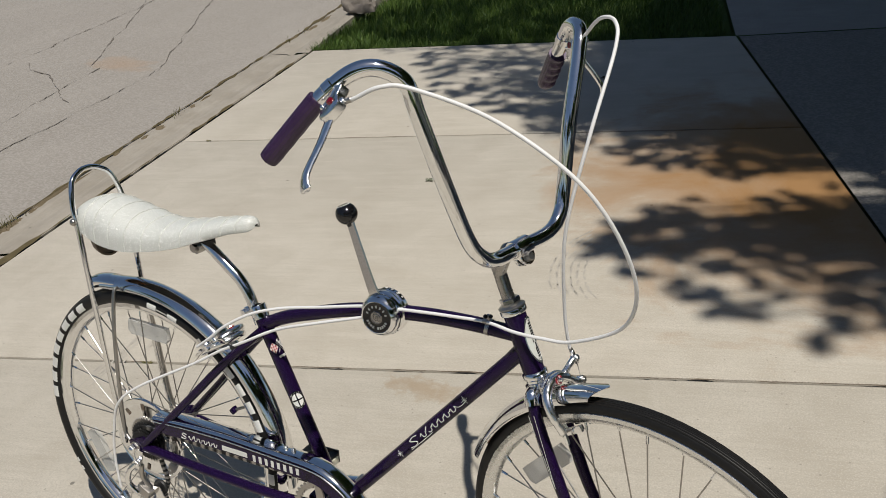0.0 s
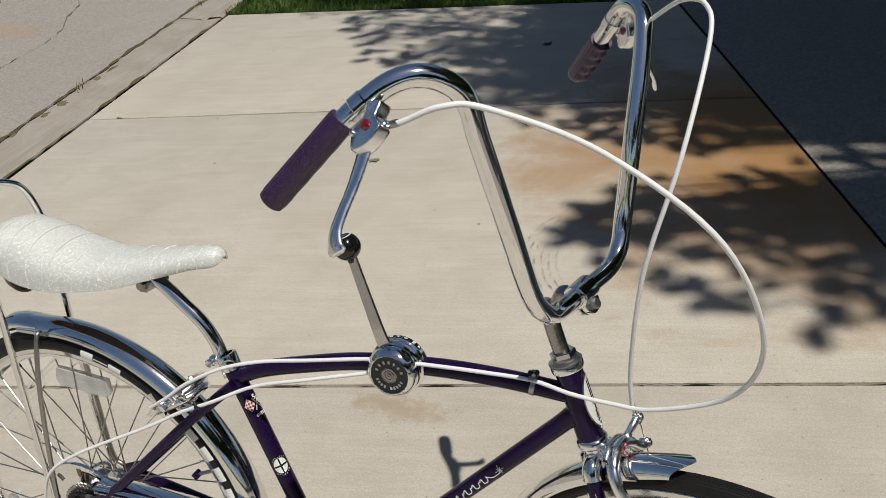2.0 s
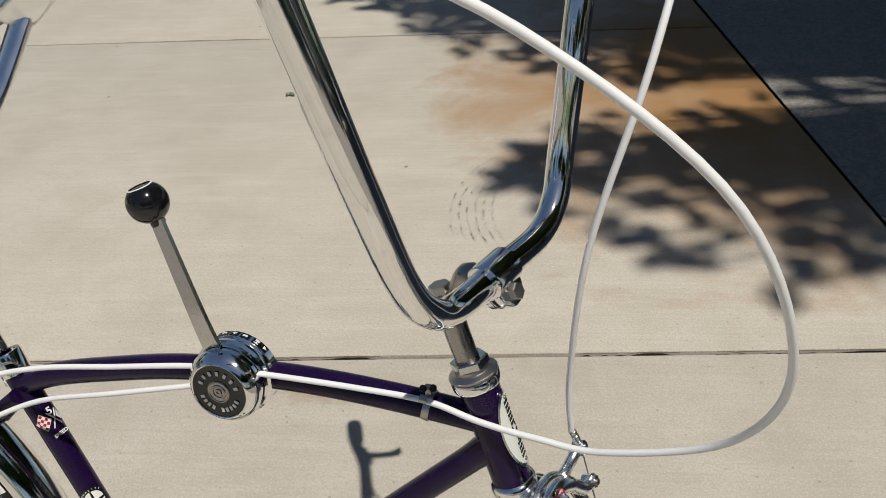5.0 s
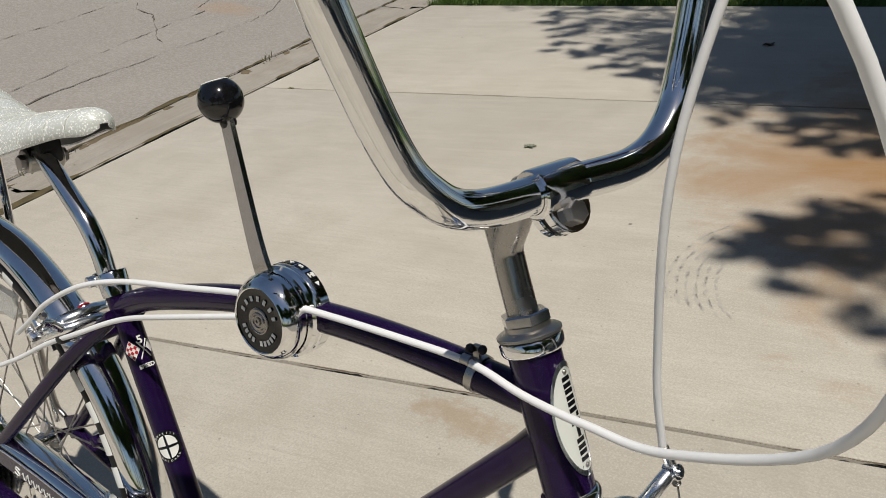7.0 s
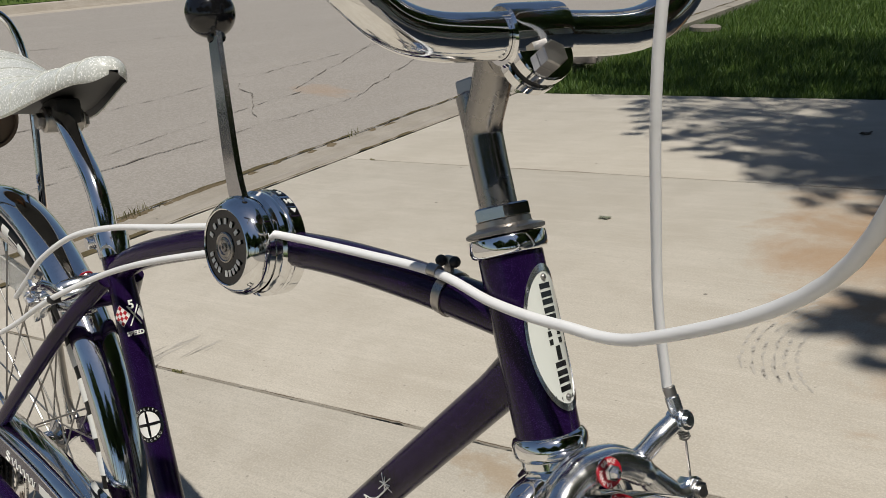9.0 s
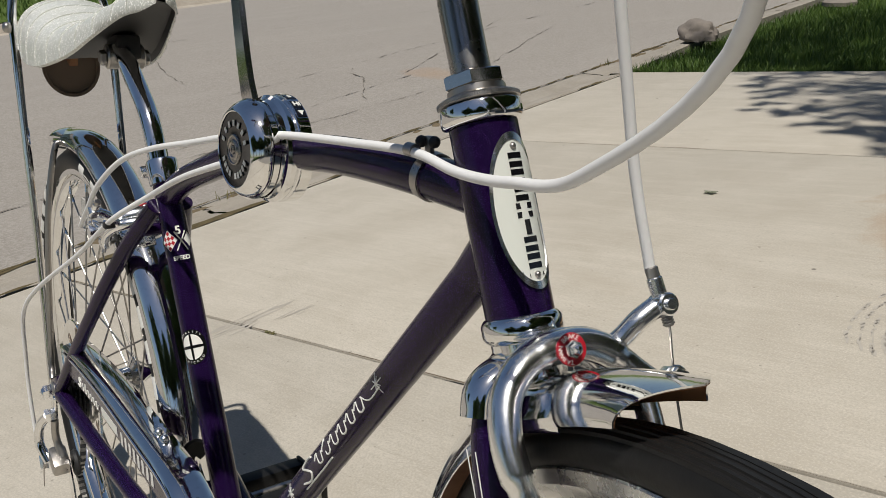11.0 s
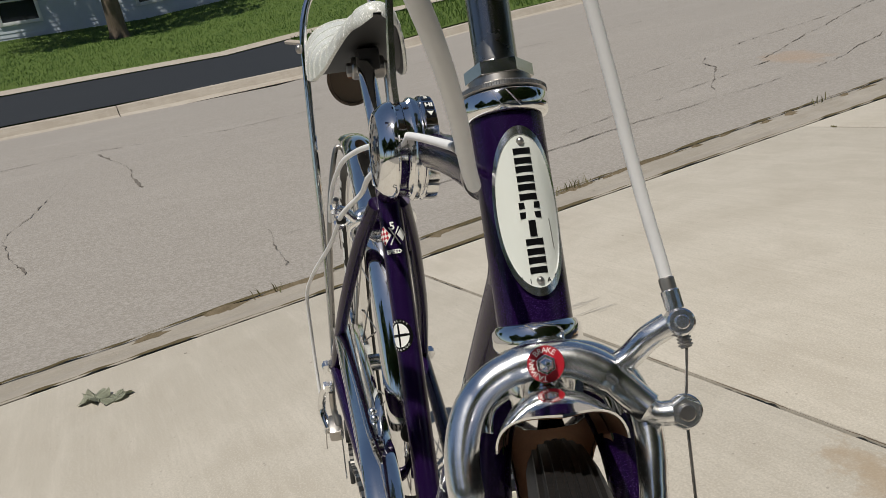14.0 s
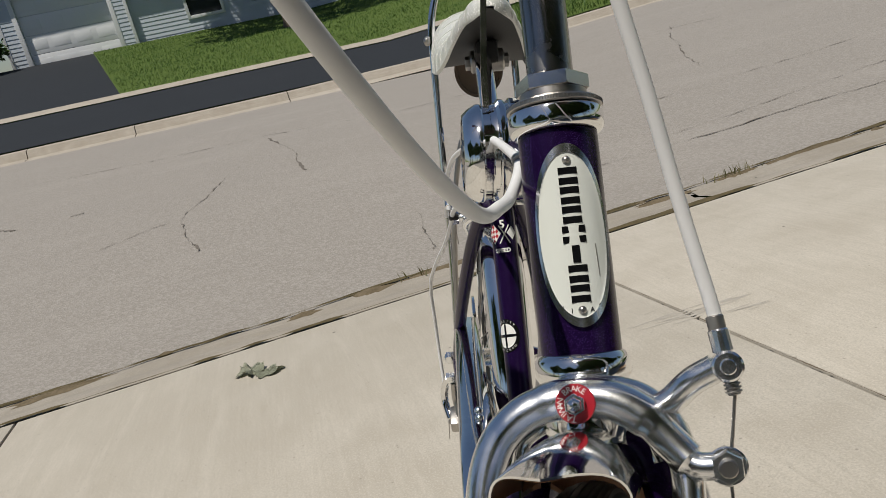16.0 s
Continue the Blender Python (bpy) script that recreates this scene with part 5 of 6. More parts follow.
def oval(inner, outer, r, name, mat):
    b = bmesh.new()
    n, rings = 48, 5
    rows = []
    for k in range(rings + 1):
        f = inner + (outer - inner) * k / rings
        if f < 1e-6:
            rows.append([b.verts.new(on_tube(MID, 0, r))])
        else:
            rows.append([b.verts.new(on_tube(MID + HH * f * math.sin(t), HW * f * math.cos(t), r)) for t in [2 * math.pi * i / n for i in range(n)]])
    for p, q in zip(rows, rows[1:]):
        for i in range(n):
            j = (i + 1) % n
            if len(p) == 1:
                b.faces.new((p[0], q[i], q[j]))
            else:
                b.faces.new((p[i], p[j], q[j], q[i]))
    ex = bmesh.ops.extrude_face_region(b, geom=b.faces[:])
    for v in ex["geom"]:
        if isinstance(v, bmesh.types.BMVert):
            c = HEAD + UP * (v.co - HEAD).dot(UP)
            v.co = c + (v.co - c).normalized() * (r + 0.0025)
    part(name, b, mat, badge)


oval(0.0, 0.93, 0.0139, "enamel", BADGE)
oval(0.90, 1.0, 0.0143, "rim", ALLOY)
for w in (MID + 0.0278, MID - 0.0278):
    part("rivet", ball(on_tube(w, 0, 0.0146), 0.0016, 14), STEEL, badge)
glyph = 0.0064
BARS = [(0.0, 0.0, 1.0, 0.40), (0.0, 0.60, 1.0, 1.0)]
for i in range(7):
    w0 = MID + 0.0218 - i * 0.00727
    b = bmesh.new()
    wide = 0.0066 if i != 3 else 0.0080
    for x0, y0, x1, y1 in (BARS if i != 4 else [(0.3, 0.0, 0.7, 1.0)]):
        cs = [(x0, y0), (x1, y0), (x1, y1), (x0, y1)]
        lo = [b.verts.new(on_tube(w0 + (y - 0.5) * glyph, (x - 0.5) * wide, 0.0147)) for x, y in cs]
        hi = [b.verts.new(on_tube(w0 + (y - 0.5) * glyph, (x - 0.5) * wide, 0.0150)) for x, y in cs]
        b.faces.new(hi)
        for k in range(4):
            b.faces.new((lo[k], lo[(k + 1) % 4], hi[(k + 1) % 4], hi[k]))
    part("print_block", b, BLACK, badge, smooth=False)
for i, ch in enumerate("CHICAGO"):
    t = radians(-90 + 9.5 * (i - 3))
    w, s = MID + HH * 0.83 * math.sin(t), HW * 0.95 * math.cos(t) * 1.6
    n = (on_tube(w, s, 1.0) - (HEAD + UP * w)).normalized()
    letters(ch, 0.0026, axes(on_tube(w, s, 0.0148), n.cross(UP) * -1, UP), BLACK, badge, "lettering", 0.00005)
part("scratch", sweep([on_tube(MID - 0.004, 0.0075, 0.0147), on_tube(MID - 0.016, 0.0080, 0.0147)], 0.00018, 6), STEEL, badge)

# ---- stickers ----
ST = (BB - SEAT_TOP).normalized()


def on_seat_tube(z, turn, up=0.0003):
    c = SEAT_TOP + ST * ((SEAT_TOP.z - z) / -ST.z)
    a = radians(turn)
    ahead = Vector((0, 1, 0)).cross(ST).normalized()
    ahead = ahead if ahead.x > 0 else -ahead
    return c + (ahead * math.cos(a) + Vector((0, -1, 0)) * math.sin(a)) * (0.0118 + up)


def seat_frame(z, turn, up=0.0011):
    p = on_seat_tube(z, turn, up)
    n = (p - SEAT_TOP - ST * (p - SEAT_TOP).dot(ST)).normalized()
    m = Matrix(((-ST).cross(n), -ST, n)).transposed().to_4x4()
    m.translation = p
    return m


def curved_disc(z, turn, w, h, up, mat, name, n=32, corners=0, box=False):
    """A thin sticker of the given half-width and half-height wrapped on the seat tube."""
    b = bmesh.new()
    rows = []
    for k in range(6):
        ring = []
        for i in range(n):
            t = 2 * math.pi * (i + 0.5 * box) / n
            cx, cy = math.cos(t), math.sin(t)
            if corners:
                q = 1 / (abs(cx) + abs(cy))
                cx, cy = cx * q, cy * q
            elif box:
                q = 1 / max(abs(cx), abs(cy))
                cx, cy = cx * q, cy * q
            f = max(k / 5, 0.02)
            ring.append(b.verts.new(on_seat_tube(z + h * cy * f, turn - math.degrees(w * cx * f / 0.0118), up)))
        rows.append(ring)
    for p, q in zip(rows, rows[1:]):
        for i in range(n):
            b.faces.new((p[i], p[(i + 1) % n], q[(i + 1) % n], q[i]))
    b.faces.new(rows[0])
    part(name, b, mat, bike)


curved_disc(0.451, 42, 0.0130, 0.0145, 0.0003, BLACK, "round_sticker")
curved_disc(0.451, 42, 0.0096, 0.0105, 0.0006, WHITE_PAINT, "sticker_field")
curved_disc(0.451, 42, 0.0010, 0.0105, 0.0009, BLACK, "sticker_bar", 16, box=True)
curved_disc(0.451, 42, 0.0096, 0.0012, 0.0009, BLACK, "sticker_bar", 16, box=True)
for word, base in (("QUALITY", 90), ("CHICAGO", -90)):
    for i, ch in enumerate(word):
        t = radians(base + (-15 if base > 0 else 15) * (i - 3))
        m = seat_frame(0.451 + 0.0126 * math.sin(t), 42 + math.degrees(0.0114 * math.cos(t) / 0.0118) * -1)
        letters(ch, 0.0027, m @ Matrix.Rotation(t - math.pi / 2 if base > 0 else t + math.pi / 2, 4, "Z"), WHITE_PAINT, bike, "lettering", 0.00003)
curved_disc(0.540, 52, 0.0076, 0.0090, 0.0003, WHITE_PAINT, "checker_flag", corners=1)
for i in range(4):
    for j in range(4):
        if (i + j) % 2 == 0:
            du, dv = (i - j) * 0.00175, (i + j - 3) * 0.0021
            curved_disc(0.540 + dv, 52 + math.degrees(du / 0.0118), 0.0017, 0.0020, 0.0006, RED, "checker_square", 8, 1)
letters("5", 0.0105, seat_frame(0.5475, 8), WHITE_PAINT, bike, "lettering", 0.00004, bold=0.0003)
for u0, v0, u1, v1 in [(24, 0.531, -22, 0.547), (24, 0.547, -22, 0.531)]:
    part("print_bar", sweep([on_seat_tube(v0 + (v1 - v0) * t, u0 + (u1 - u0) * t, 0.0003) for t in lin(0, 1, 9)], 0.0006, 6), WHITE_PAINT, bike)
curved_disc(0.540, -34, 0.0050, 0.0062, 0.0003, WHITE_PAINT, "checker_flag", corners=1)
letters("SPEED", 0.0052, seat_frame(0.5245, 12, 0.0016), WHITE_PAINT, bike, "lettering", 0.00004, bold=0.0002)

# script mark on the down tube, drawn as plain strokes between two stars
DT = (DOWN[1] - DOWN[0]).normalized()
DU = Vector((0, -1, 0)).cross(DT).normalized()
DU = DU if DU.z > 0 else -DU


def on_down(x, h, r=0.0112):
    """A place on the right face of the down tube, from a place x on the tube's line and a height across it."""
    t = (x - DOWN[0].x) / (DOWN[1].x - DOWN[0].x)
    c = DOWN[0].lerp(DOWN[1], t)
    a = h / 0.0110
    return c + (Vector((0, -1, 0)) * math.cos(a) + DU * math.sin(a)) * r


def stroke(pts, w, name="print_stroke", where=on_down, parent=None):
    part(name, sweep(bend([where(x, h) for x, h in pts], 4), w, 6), WHITE_PAINT, parent or bike)


stroke([(-0.196, 0.006), (-0.202, 0.0078), (-0.208, 0.005), (-0.203, 0.001), (-0.199, -0.003), (-0.205, -0.0062), (-0.212, -0.004)], 0.0008)
stroke([(-0.214, -0.0075), (-0.19, -0.0075), (-0.176, -0.0072)], 0.0006)
for i in range(6):
    x = -0.191 + i * 0.0105
    stroke([(x, 0.0005), (x + 0.003, 0.0035 if i not in (1,) else 0.007), (x + 0.0035, -0.003), (x + 0.0075, -0.0035), (x + 0.0095, 0.002)], 0.0006)
stroke([(-0.130, 0.003), (-0.124, -0.003), (-0.113, -0.0028)], 0.0005)
for x in (-0.114, -0.230):
    for k in range(4):
        a = math.pi * k / 4
        l = 0.0065 if k % 2 == 0 else 0.004
        stroke([(x - l * math.cos(a) * 0.75, -l * math.sin(a)), (x, 0), (x + l * math.cos(a) * 0.75, l * math.sin(a))], 0.00035, "print_star")
# pin stripes on the fork blades, in a long V
for side in (-1, 1):
    for dx in (-0.0048, 0.0048):
        line = []
        for k in range(14):
            w = -0.068 - 0.0085 * k
            g = dx * (1 - k / 13)
            line.append(on_head(w, 0.002 + g, side * (0.0278 + math.sqrt(0.0090 ** 2 - g * g))))
        part("pin_stripe", steered(sweep(line, 0.00028, 6)), WHITE_PAINT, bike)

# ---- drive side ----
guard = new("chain_guard")
guard.parent = bike
gtop = bend([(-0.726, 0, 0.372), (-0.66, 0, 0.3765), (-0.564, 0, 0.378), (-0.44, 0, 0.373), (-0.372, 0, 0.369), (-0.335, 0, 0.356), (-0.300, 0, 0.330), (-0.272, 0, 0.296), (-0.262, 0, 0.262)], 5)
GY = -0.058
b = bmesh.new()
rows = []
for i, p in enumerate(gtop):
    q = gtop[min(i + 1, len(gtop) - 1)] - gtop[max(0, i - 1)]
    nrm = Vector((q.z, 0, -q.x)).normalized()
    nrm = nrm if nrm.z < 0 else -nrm
    depth = 0.029 if i > 2 else 0.022 + 0.003 * i
    low = p + nrm * depth
    rows.append([b.verts.new(v) for v in (p + Vector((0, GY, 0)), low + Vector((0, GY, 0)), low + Vector((0, GY + 0.0015, 0)), p + Vector((0, GY + 0.0015, 0)))])
for p, q in zip(rows, rows[1:]):
    for k in range(4):
        b.faces.new((p[k], p[(k + 1) % 4], q[(k + 1) % 4], q[k]))
b.faces.new(rows[0])
b.faces.new(rows[-1])
part("side_plate", b, PURPLE, guard, "purple painted side plate")
part("top_flange", sweep([p + Vector((0, GY + 0.014, 0.002)) for p in gtop], 0.01, shape=[(-0.016, -0.002), (-0.014, 0.0015), (-0.006, 0.0030), (0.006, 0.0030), (0.014, 0.0015), (0.016, -0.002), (0.013, -0.001), (0, 0.001), (-0.013, -0.001)], up=(0, 0, 1)), CHROME, guard, "chrome rolled upper flange", angle=50)
part("trim_line", sweep([p + Vector((0, GY - 0.0012, -0.0055)) for p in gtop], 0.0014, 8), ALLOY, guard)
for x in (-0.420, -0.436):
    part("guard_bolt", ball((x, GY + 0.018, 0.378), 0.0045), ALLOY, guard)
for k in range(8):
    x = -0.492 + k * 0.0130
    part("print_block", plate([(-0.0030, -0.0062), (0.0030, -0.0062), (0.0030, 0.0062), (-0.0030, 0.0062)], 0.0003, axes((x, GY - 0.0004, 0.3535), (1, 0, 0), (0.12, 0, 1))), WHITE_PAINT, guard)
part("print_block", plate([(-0.028, -0.0048), (0.028, -0.0048), (0.028, 0.0048), (-0.028, 0.0048)], 0.0003, axes((-0.535, GY - 0.0004, 0.3555), (1, 0, -0.01), (0, 0, 1))), WHITE_PAINT, guard)
gline = lambda x, h: Vector((x, GY - 0.0005, 0.3555 + h))
stroke([(-0.646, 0.004), (-0.653, 0.0055), (-0.656, 0.002), (-0.648, -0.002), (-0.652, -0.0055), (-0.660, -0.004)], 0.0007, where=gline, parent=guard)
for i in range(6):
    x = -0.642 + i * 0.0115
    stroke([(x, 0.000), (x + 0.003, 0.003 if i != 1 else 0.006), (x + 0.004, -0.0035), (x + 0.008, -0.0035), (x + 0.010, 0.002)], 0.0006, where=gline, parent=guard)
# chainring, crank, pedals
ring = [(0.062 + (0.0022 if k % 4 in (0, 1) else -0.0022), 2 * math.pi * k / 160) for k in range(160)]
outer = [(r * math.cos(a), r * math.sin(a)) for r, a in ring]
b = bmesh.new()
lo = [[b.verts.new((BB.x + x * f, -0.044 - dz, BB.z + y * f)) for x, y in outer] for f, dz in ((1, -0.001), (1, 0.001), (0.84, 0.001), (0.84, -0.001))]
for p, q in zip(lo, lo[1:] + lo[:1]):
    for k in range(160):
        b.faces.new((p[k], p[(k + 1) % 160], q[(k + 1) % 160], q[k]))
part("chainring", b, STEEL, bike, angle=30)
for k in range(5):
    a = 2 * math.pi * k / 5 + 0.5
    d = Vector((math.cos(a), 0, math.sin(a)))
    part("chainring_arm", sweep([BB + d * 0.010 + Vector((0, -0.044, 0)), BB + d * 0.054 + Vector((0, -0.044, 0))], 0.004, shape=[(-0.0015, -0.009), (0.0015, -0.009), (0.0015, 0.009), (-0.0015, 0.009)], scale=[(1, 1.1), (1, 0.7)], up=d.cross(Vector((0, 1, 0)))), STEEL, bike)
for side, a in ((-1, radians(12)), (1, radians(192))):
    d = Vector((math.cos(a), 0, math.sin(a)))
    c = BB + Vector((0, side * 0.062, 0))
    part("crank", sweep([c - d * 0.012, c + d * 0.02, c + d * 0.11, c + d * 0.148], 0.01, shape=ring_of(14, 0.0055, 0.011), scale=[0.9, 1.0, 0.8, 0.95], up=(0, 1, 0)), CHROME, bike)
    part("crank_axle", rod(BB + Vector((0, side * 0.03, 0)), BB + Vector((0, side * 0.07, 0)), 0.0075), STEEL, bike)
    pc = c + d * 0.143 + Vector((0, side * 0.040, 0))
    ped = new("pedal")
    ped.parent = bike
    part("spindle", rod(pc - Vector((0, side * 0.060, 0)), pc + Vector((0, side * 0.045, 0)), 0.0055), STEEL, ped)
    for s in (-1, 1):
        part("tread_block", block((0.020, 0.076, 0.021), Matrix.Translation(pc + Vector((s * 0.026, 0, 0))), 0.003), RUBBER, ped, "black rubber tread")
        part("pedal_reflector", block((0.003, 0.062, 0.014), Matrix.Translation(pc + Vector((s * 0.0372, 0, 0))), 0.001), CREAM, ped, "cream reflector strip")
    for s in (-1, 1):
        part("end_plate", block((0.068, 0.004, 0.026), Matrix.Translation(pc + Vector((0, s * 0.039, 0))), 0.0015), BLACK_MATT, ped)
# cogs, spoke disc, chain, derailleur
for k, (r, y) in enumerate([(0.026, -0.050), (0.030, -0.046), (0.034, -0.042), (0.039, -0.038), (0.045, -0.034)]):
    n = int(r * 900)
    o = [(REAR.x + (r + (0.0018 if i % 2 else -0.0018)) * math.cos(math.pi * i / n), REAR.z + (r + (0.0018 if i % 2 else -0.0018)) * math.sin(math.pi * i / n)) for i in range(2 * n)]
    b = bmesh.new()
    p = [b.verts.new((x, y - 0.0009, z)) for x, z in o]
    q = [b.verts.new((x, y + 0.0009, z)) for x, z in o]
    b.faces.new(p)
    b.faces.new(q[::-1])
    for i in range(2 * n):
        j = (i + 1) % (2 * n)
        b.faces.new((p[i], p[j], q[j], q[i]))
    part("sprocket", b, BLACK_MATT if k < 4 else STEEL, bike, angle=30)
part("spoke_disc", lathe([(0.046, 0.0), (0.070, 0.0), (0.082, -0.0015), (0.0850, -0.0035), (0.0862, -0.0025), (0.0862, 0.0005), (0.082, 0.0012), (0.046, 0.0012)], REAR + Vector((0, -0.0315, 0)), (0, 1, 0), 56, closed=True), CHROME, bike, "chrome spoke protector disc")
for k in range(9):
    a = 2 * math.pi * k / 9 + 0.25
    part("disc_slot", block((0.007, 0.0006, 0.013), Matrix.Translation(REAR + Vector((0.068 * math.cos(a), -0.0324, 0.068 * math.sin(a)))) @ Matrix.Rotation(-a + math.pi / 2, 4, "Y"), 0.0), BROWN_PAN, bike)
chain_pts = []
for k in range(9):
    a = radians(100 + 20 * k)
    chain_pts.append(Vector((REAR.x + 0.036 * math.cos(a), -0.042, REAR.z + 0.036 * math.sin(a))))
upper = [Vector((REAR.x + (BB.x - REAR.x) * t, -0.0435, REAR.z + 0.035 + (BB.z + 0.062 - REAR.z - 0.035) * t)) for t in lin(0.02, 0.98, 42)]
for i, p in enumerate(upper):
    part("chain_link", block((0.0125, 0.0055, 0.0075), axes(p, (BB - REAR), (0, 1, 0)), 0.0), STEEL if i % 2 else BLACK_MATT, bike)
lowline = bend([(-0.741, -0.044, 0.272), (-0.726, -0.050, 0.235), (-0.736, -0.054, 0.205), (-0.719, -0.054, 0.178), (-0.690, -0.052, 0.182), (-0.56, -0.047, 0.194), (-0.42, -0.044, 0.209), (-0.36, -0.044, 0.211)], 9)
for i, p in enumerate(lowline):
    if i + 1 < len(lowline):
        part("chain_link", block(((lowline[i + 1] - p).length * 1.02, 0.0055, 0.0072), axes((p + lowline[i + 1]) / 2, lowline[i + 1] - p, (0, 1, 0)), 0.0), STEEL if i % 2 else BLACK_MATT, bike)
mech = new("derailleur")
mech.parent = bike
mech.location = (0.016, 0, 0)
part("hanger", block((0.020, 0.004, 0.034), Matrix.Translation((-0.790, -0.067, 0.285)) @ Matrix.Rotation(0.3, 4, "Y"), 0.002), CHROME, mech)
part("mount_bolt", hexnut((-0.786, -0.068, 0.276), (-0.786, -0.080, 0.276), 0.0085), ALLOY, mech)
part("link_arm", sweep(bend([(-0.786, -0.076, 0.276), (-0.803, -0.083, 0.258), (-0.806, -0.086, 0.235), (-0.792, -0.080, 0.213)], 5), 0.0055, 12), CHROME, mech)
part("link_arm", sweep(bend([(-0.781, -0.070, 0.270), (-0.785, -0.070, 0.245), (-0.775, -0.066, 0.222)], 5), 0.0045, 12), STEEL, mech)
part("body", block((0.032, 0.020, 0.022), Matrix.Translation((-0.782, -0.070, 0.216)) @ Matrix.Rotation(0.5, 4, "Y"), 0.005), STEEL, mech)
for x, z in ((-0.757, 0.220), (-0.742, 0.166)):
    part("jockey_wheel", lathe([(0.004, -0.003), (0.015, -0.003), (0.0165, 0), (0.015, 0.003), (0.004, 0.003)], (x, -0.056, z), (0, 1, 0), 20), BLACK_MATT, mech)
part("cage", plate([(-0.009, -0.034), (0.009, -0.034), (0.012, 0.0), (0.009, 0.034), (-0.009, 0.034), (-0.012, 0)], 0.0018, axes((-0.7495, -0.064, 0.193), (0.96, 0, 0.27), (-0.27, 0, 0.96))), CHROME, mech)
part("cable_tail", sweep(bend([(-0.806, -0.082, 0.214), (-0.812, -0.084, 0.192), (-0.816, -0.085, 0.170)], 4), 0.0007, 6), STEEL, mech)
part("barrel_nut", hexnut((-0.832, -0.080, 0.205), (-0.822, -0.081, 0.190), 0.005), ALLOY, mech)
# kickstand
kick = new("kickstand")
kick.parent = bike
part("leg", sweep(bend([(-0.395, 0.010, 0.262), (-0.405, 0.045, 0.245), (-0.425, 0.085, 0.150), (-0.445, 0.122, 0.030), (-0.462, 0.130, 0.0185), (-0.474, 0.134, 0.0180)], 6), 0.0075, 14), CHROME, kick)
part("mount", block((0.040, 0.044, 0.026), Matrix.Translation((-0.396, 0, 0.268)), 0.005), PURPLE, kick)

# tyre print, as plain blocks on the side walls
def tyre_print(hub, angles, parent, wide=1.7, low=-8, high=38):
    c = TYRE_R - 0.0168
    for a in angles:
        b = bmesh.new()
        rows = []
        for k in range(5):
            t = radians(a - wide + 2 * wide * k / 4)
            row = []
            for j in range(5):
                q = radians(low + (high - low) * j / 4)
                r, y = c + 0.0172 * math.sin(q), -0.0199 * math.cos(q)
                row.append(b.verts.new(hub + Vector((r * math.cos(t), y, r * math.sin(t)))))
            rows.append(row)
        for p, q in zip(rows, rows[1:]):
            for j in range(4):
                b.faces.new((p[j], p[j + 1], q[j + 1], q[j]))
        part("tyre_print", b, WHITE_PAINT, parent)


tyre_print(REAR, [173 - 7.4 * k for k in range(8)], wheel_r, 2.6, -24, 26)
tyre_print(REAR, [79.5], wheel_r, 2.2, -14, 22)
tyre_print(REAR, [69.5], wheel_r, 2.2, -20, 16)
tyre_print(REAR, [74.5], wheel_r, 2.6, -2, 4)
tyre_print(REAR, [40 - 7.2 * k for k in range(7)], wheel_r, 2.3, -24, 24)
tyre_print(REAR, [206, 210], wheel_r, 1.0)


# ---- plants and small things on the ground ----
def blades(name, count, spot, height, width, mat, label, seed):
    """Many bent grass blades, each two narrow faces, in one mesh."""
    rng = np.random.default_rng(seed)
    verts, faces = [], []
    for i in range(count):
        a, s, z = spot(rng)
        h = height * (0.5 + 0.9 * rng.random())
        t = rng.random() * 6.283
        w = width * (0.6 + 0.8 * rng.random())
        bx, by = (rng.random() - 0.5) * h * 1.1, (rng.random() - 0.5) * h * 1.1
        dx, dy = math.cos(t) * w, math.sin(t) * w
        k = len(verts)
        base, mid, top = on_ground(a, s, z), on_ground(a + bx * 0.35, s + by * 0.35, z + h * 0.6), on_ground(a + bx, s + by, z + h)
        verts += [(base.x - dx, base.y - dy, base.z), (base.x + dx, base.y + dy, base.z), (mid.x + dx * 0.8, mid.y + dy * 0.8, mid.z), (mid.x - dx * 0.8, mid.y - dy * 0.8, mid.z), tuple(top)]
        faces += [(k, k + 1, k + 2, k + 3), (k + 3, k + 2, k + 4)]
    me = bpy.data.meshes.new(name)
    me.from_pydata(verts, [], faces)
    me.materials.append(mat)
    return tagged(new(name, me), label, "grass", kind="stuff")


def park_lawn(rng):
    s = 4.30 + 8.2 * rng.random() ** 1.7
    a = -0.50 + 2.78 * rng.random()
    return a, max(s, 4.30 + 0.083 * a + 0.01), -a * TAN - 0.055 + 0.02 * (s > 4.5)


blades("parkway_grass", 60000, park_lawn, 0.060, 0.0030, GRASS, "thick mown green grass blades beside the apron", 3)
solid("parkway_lawn", sheet(lin(-0.55, 2.27, 8), lin(4.30, 12.4, 24), lambda a, s: -a * TAN - 0.03 + 0.012 * noise.noise(Vector((a * 3, s * 3, 1))) if s > 4.4 + 0.083 * a else -a * TAN - 0.06), LAWN, "green lawn strip between street and sidewalk", "lawn", GROUND, kind="structure")
def yard_edge(a):
    """Edge of the front lawn along the drive across the street."""
    return -2.1 - (a - 14.8) * 0.17


def yard_spot(rng):
    a = 14.85 + 9.9 * rng.random()
    s = yard_edge(a) + 0.03 + 13 * rng.random()
    return a, s, up_lawn(a, s) + 0.02 + far_lift(a, s)


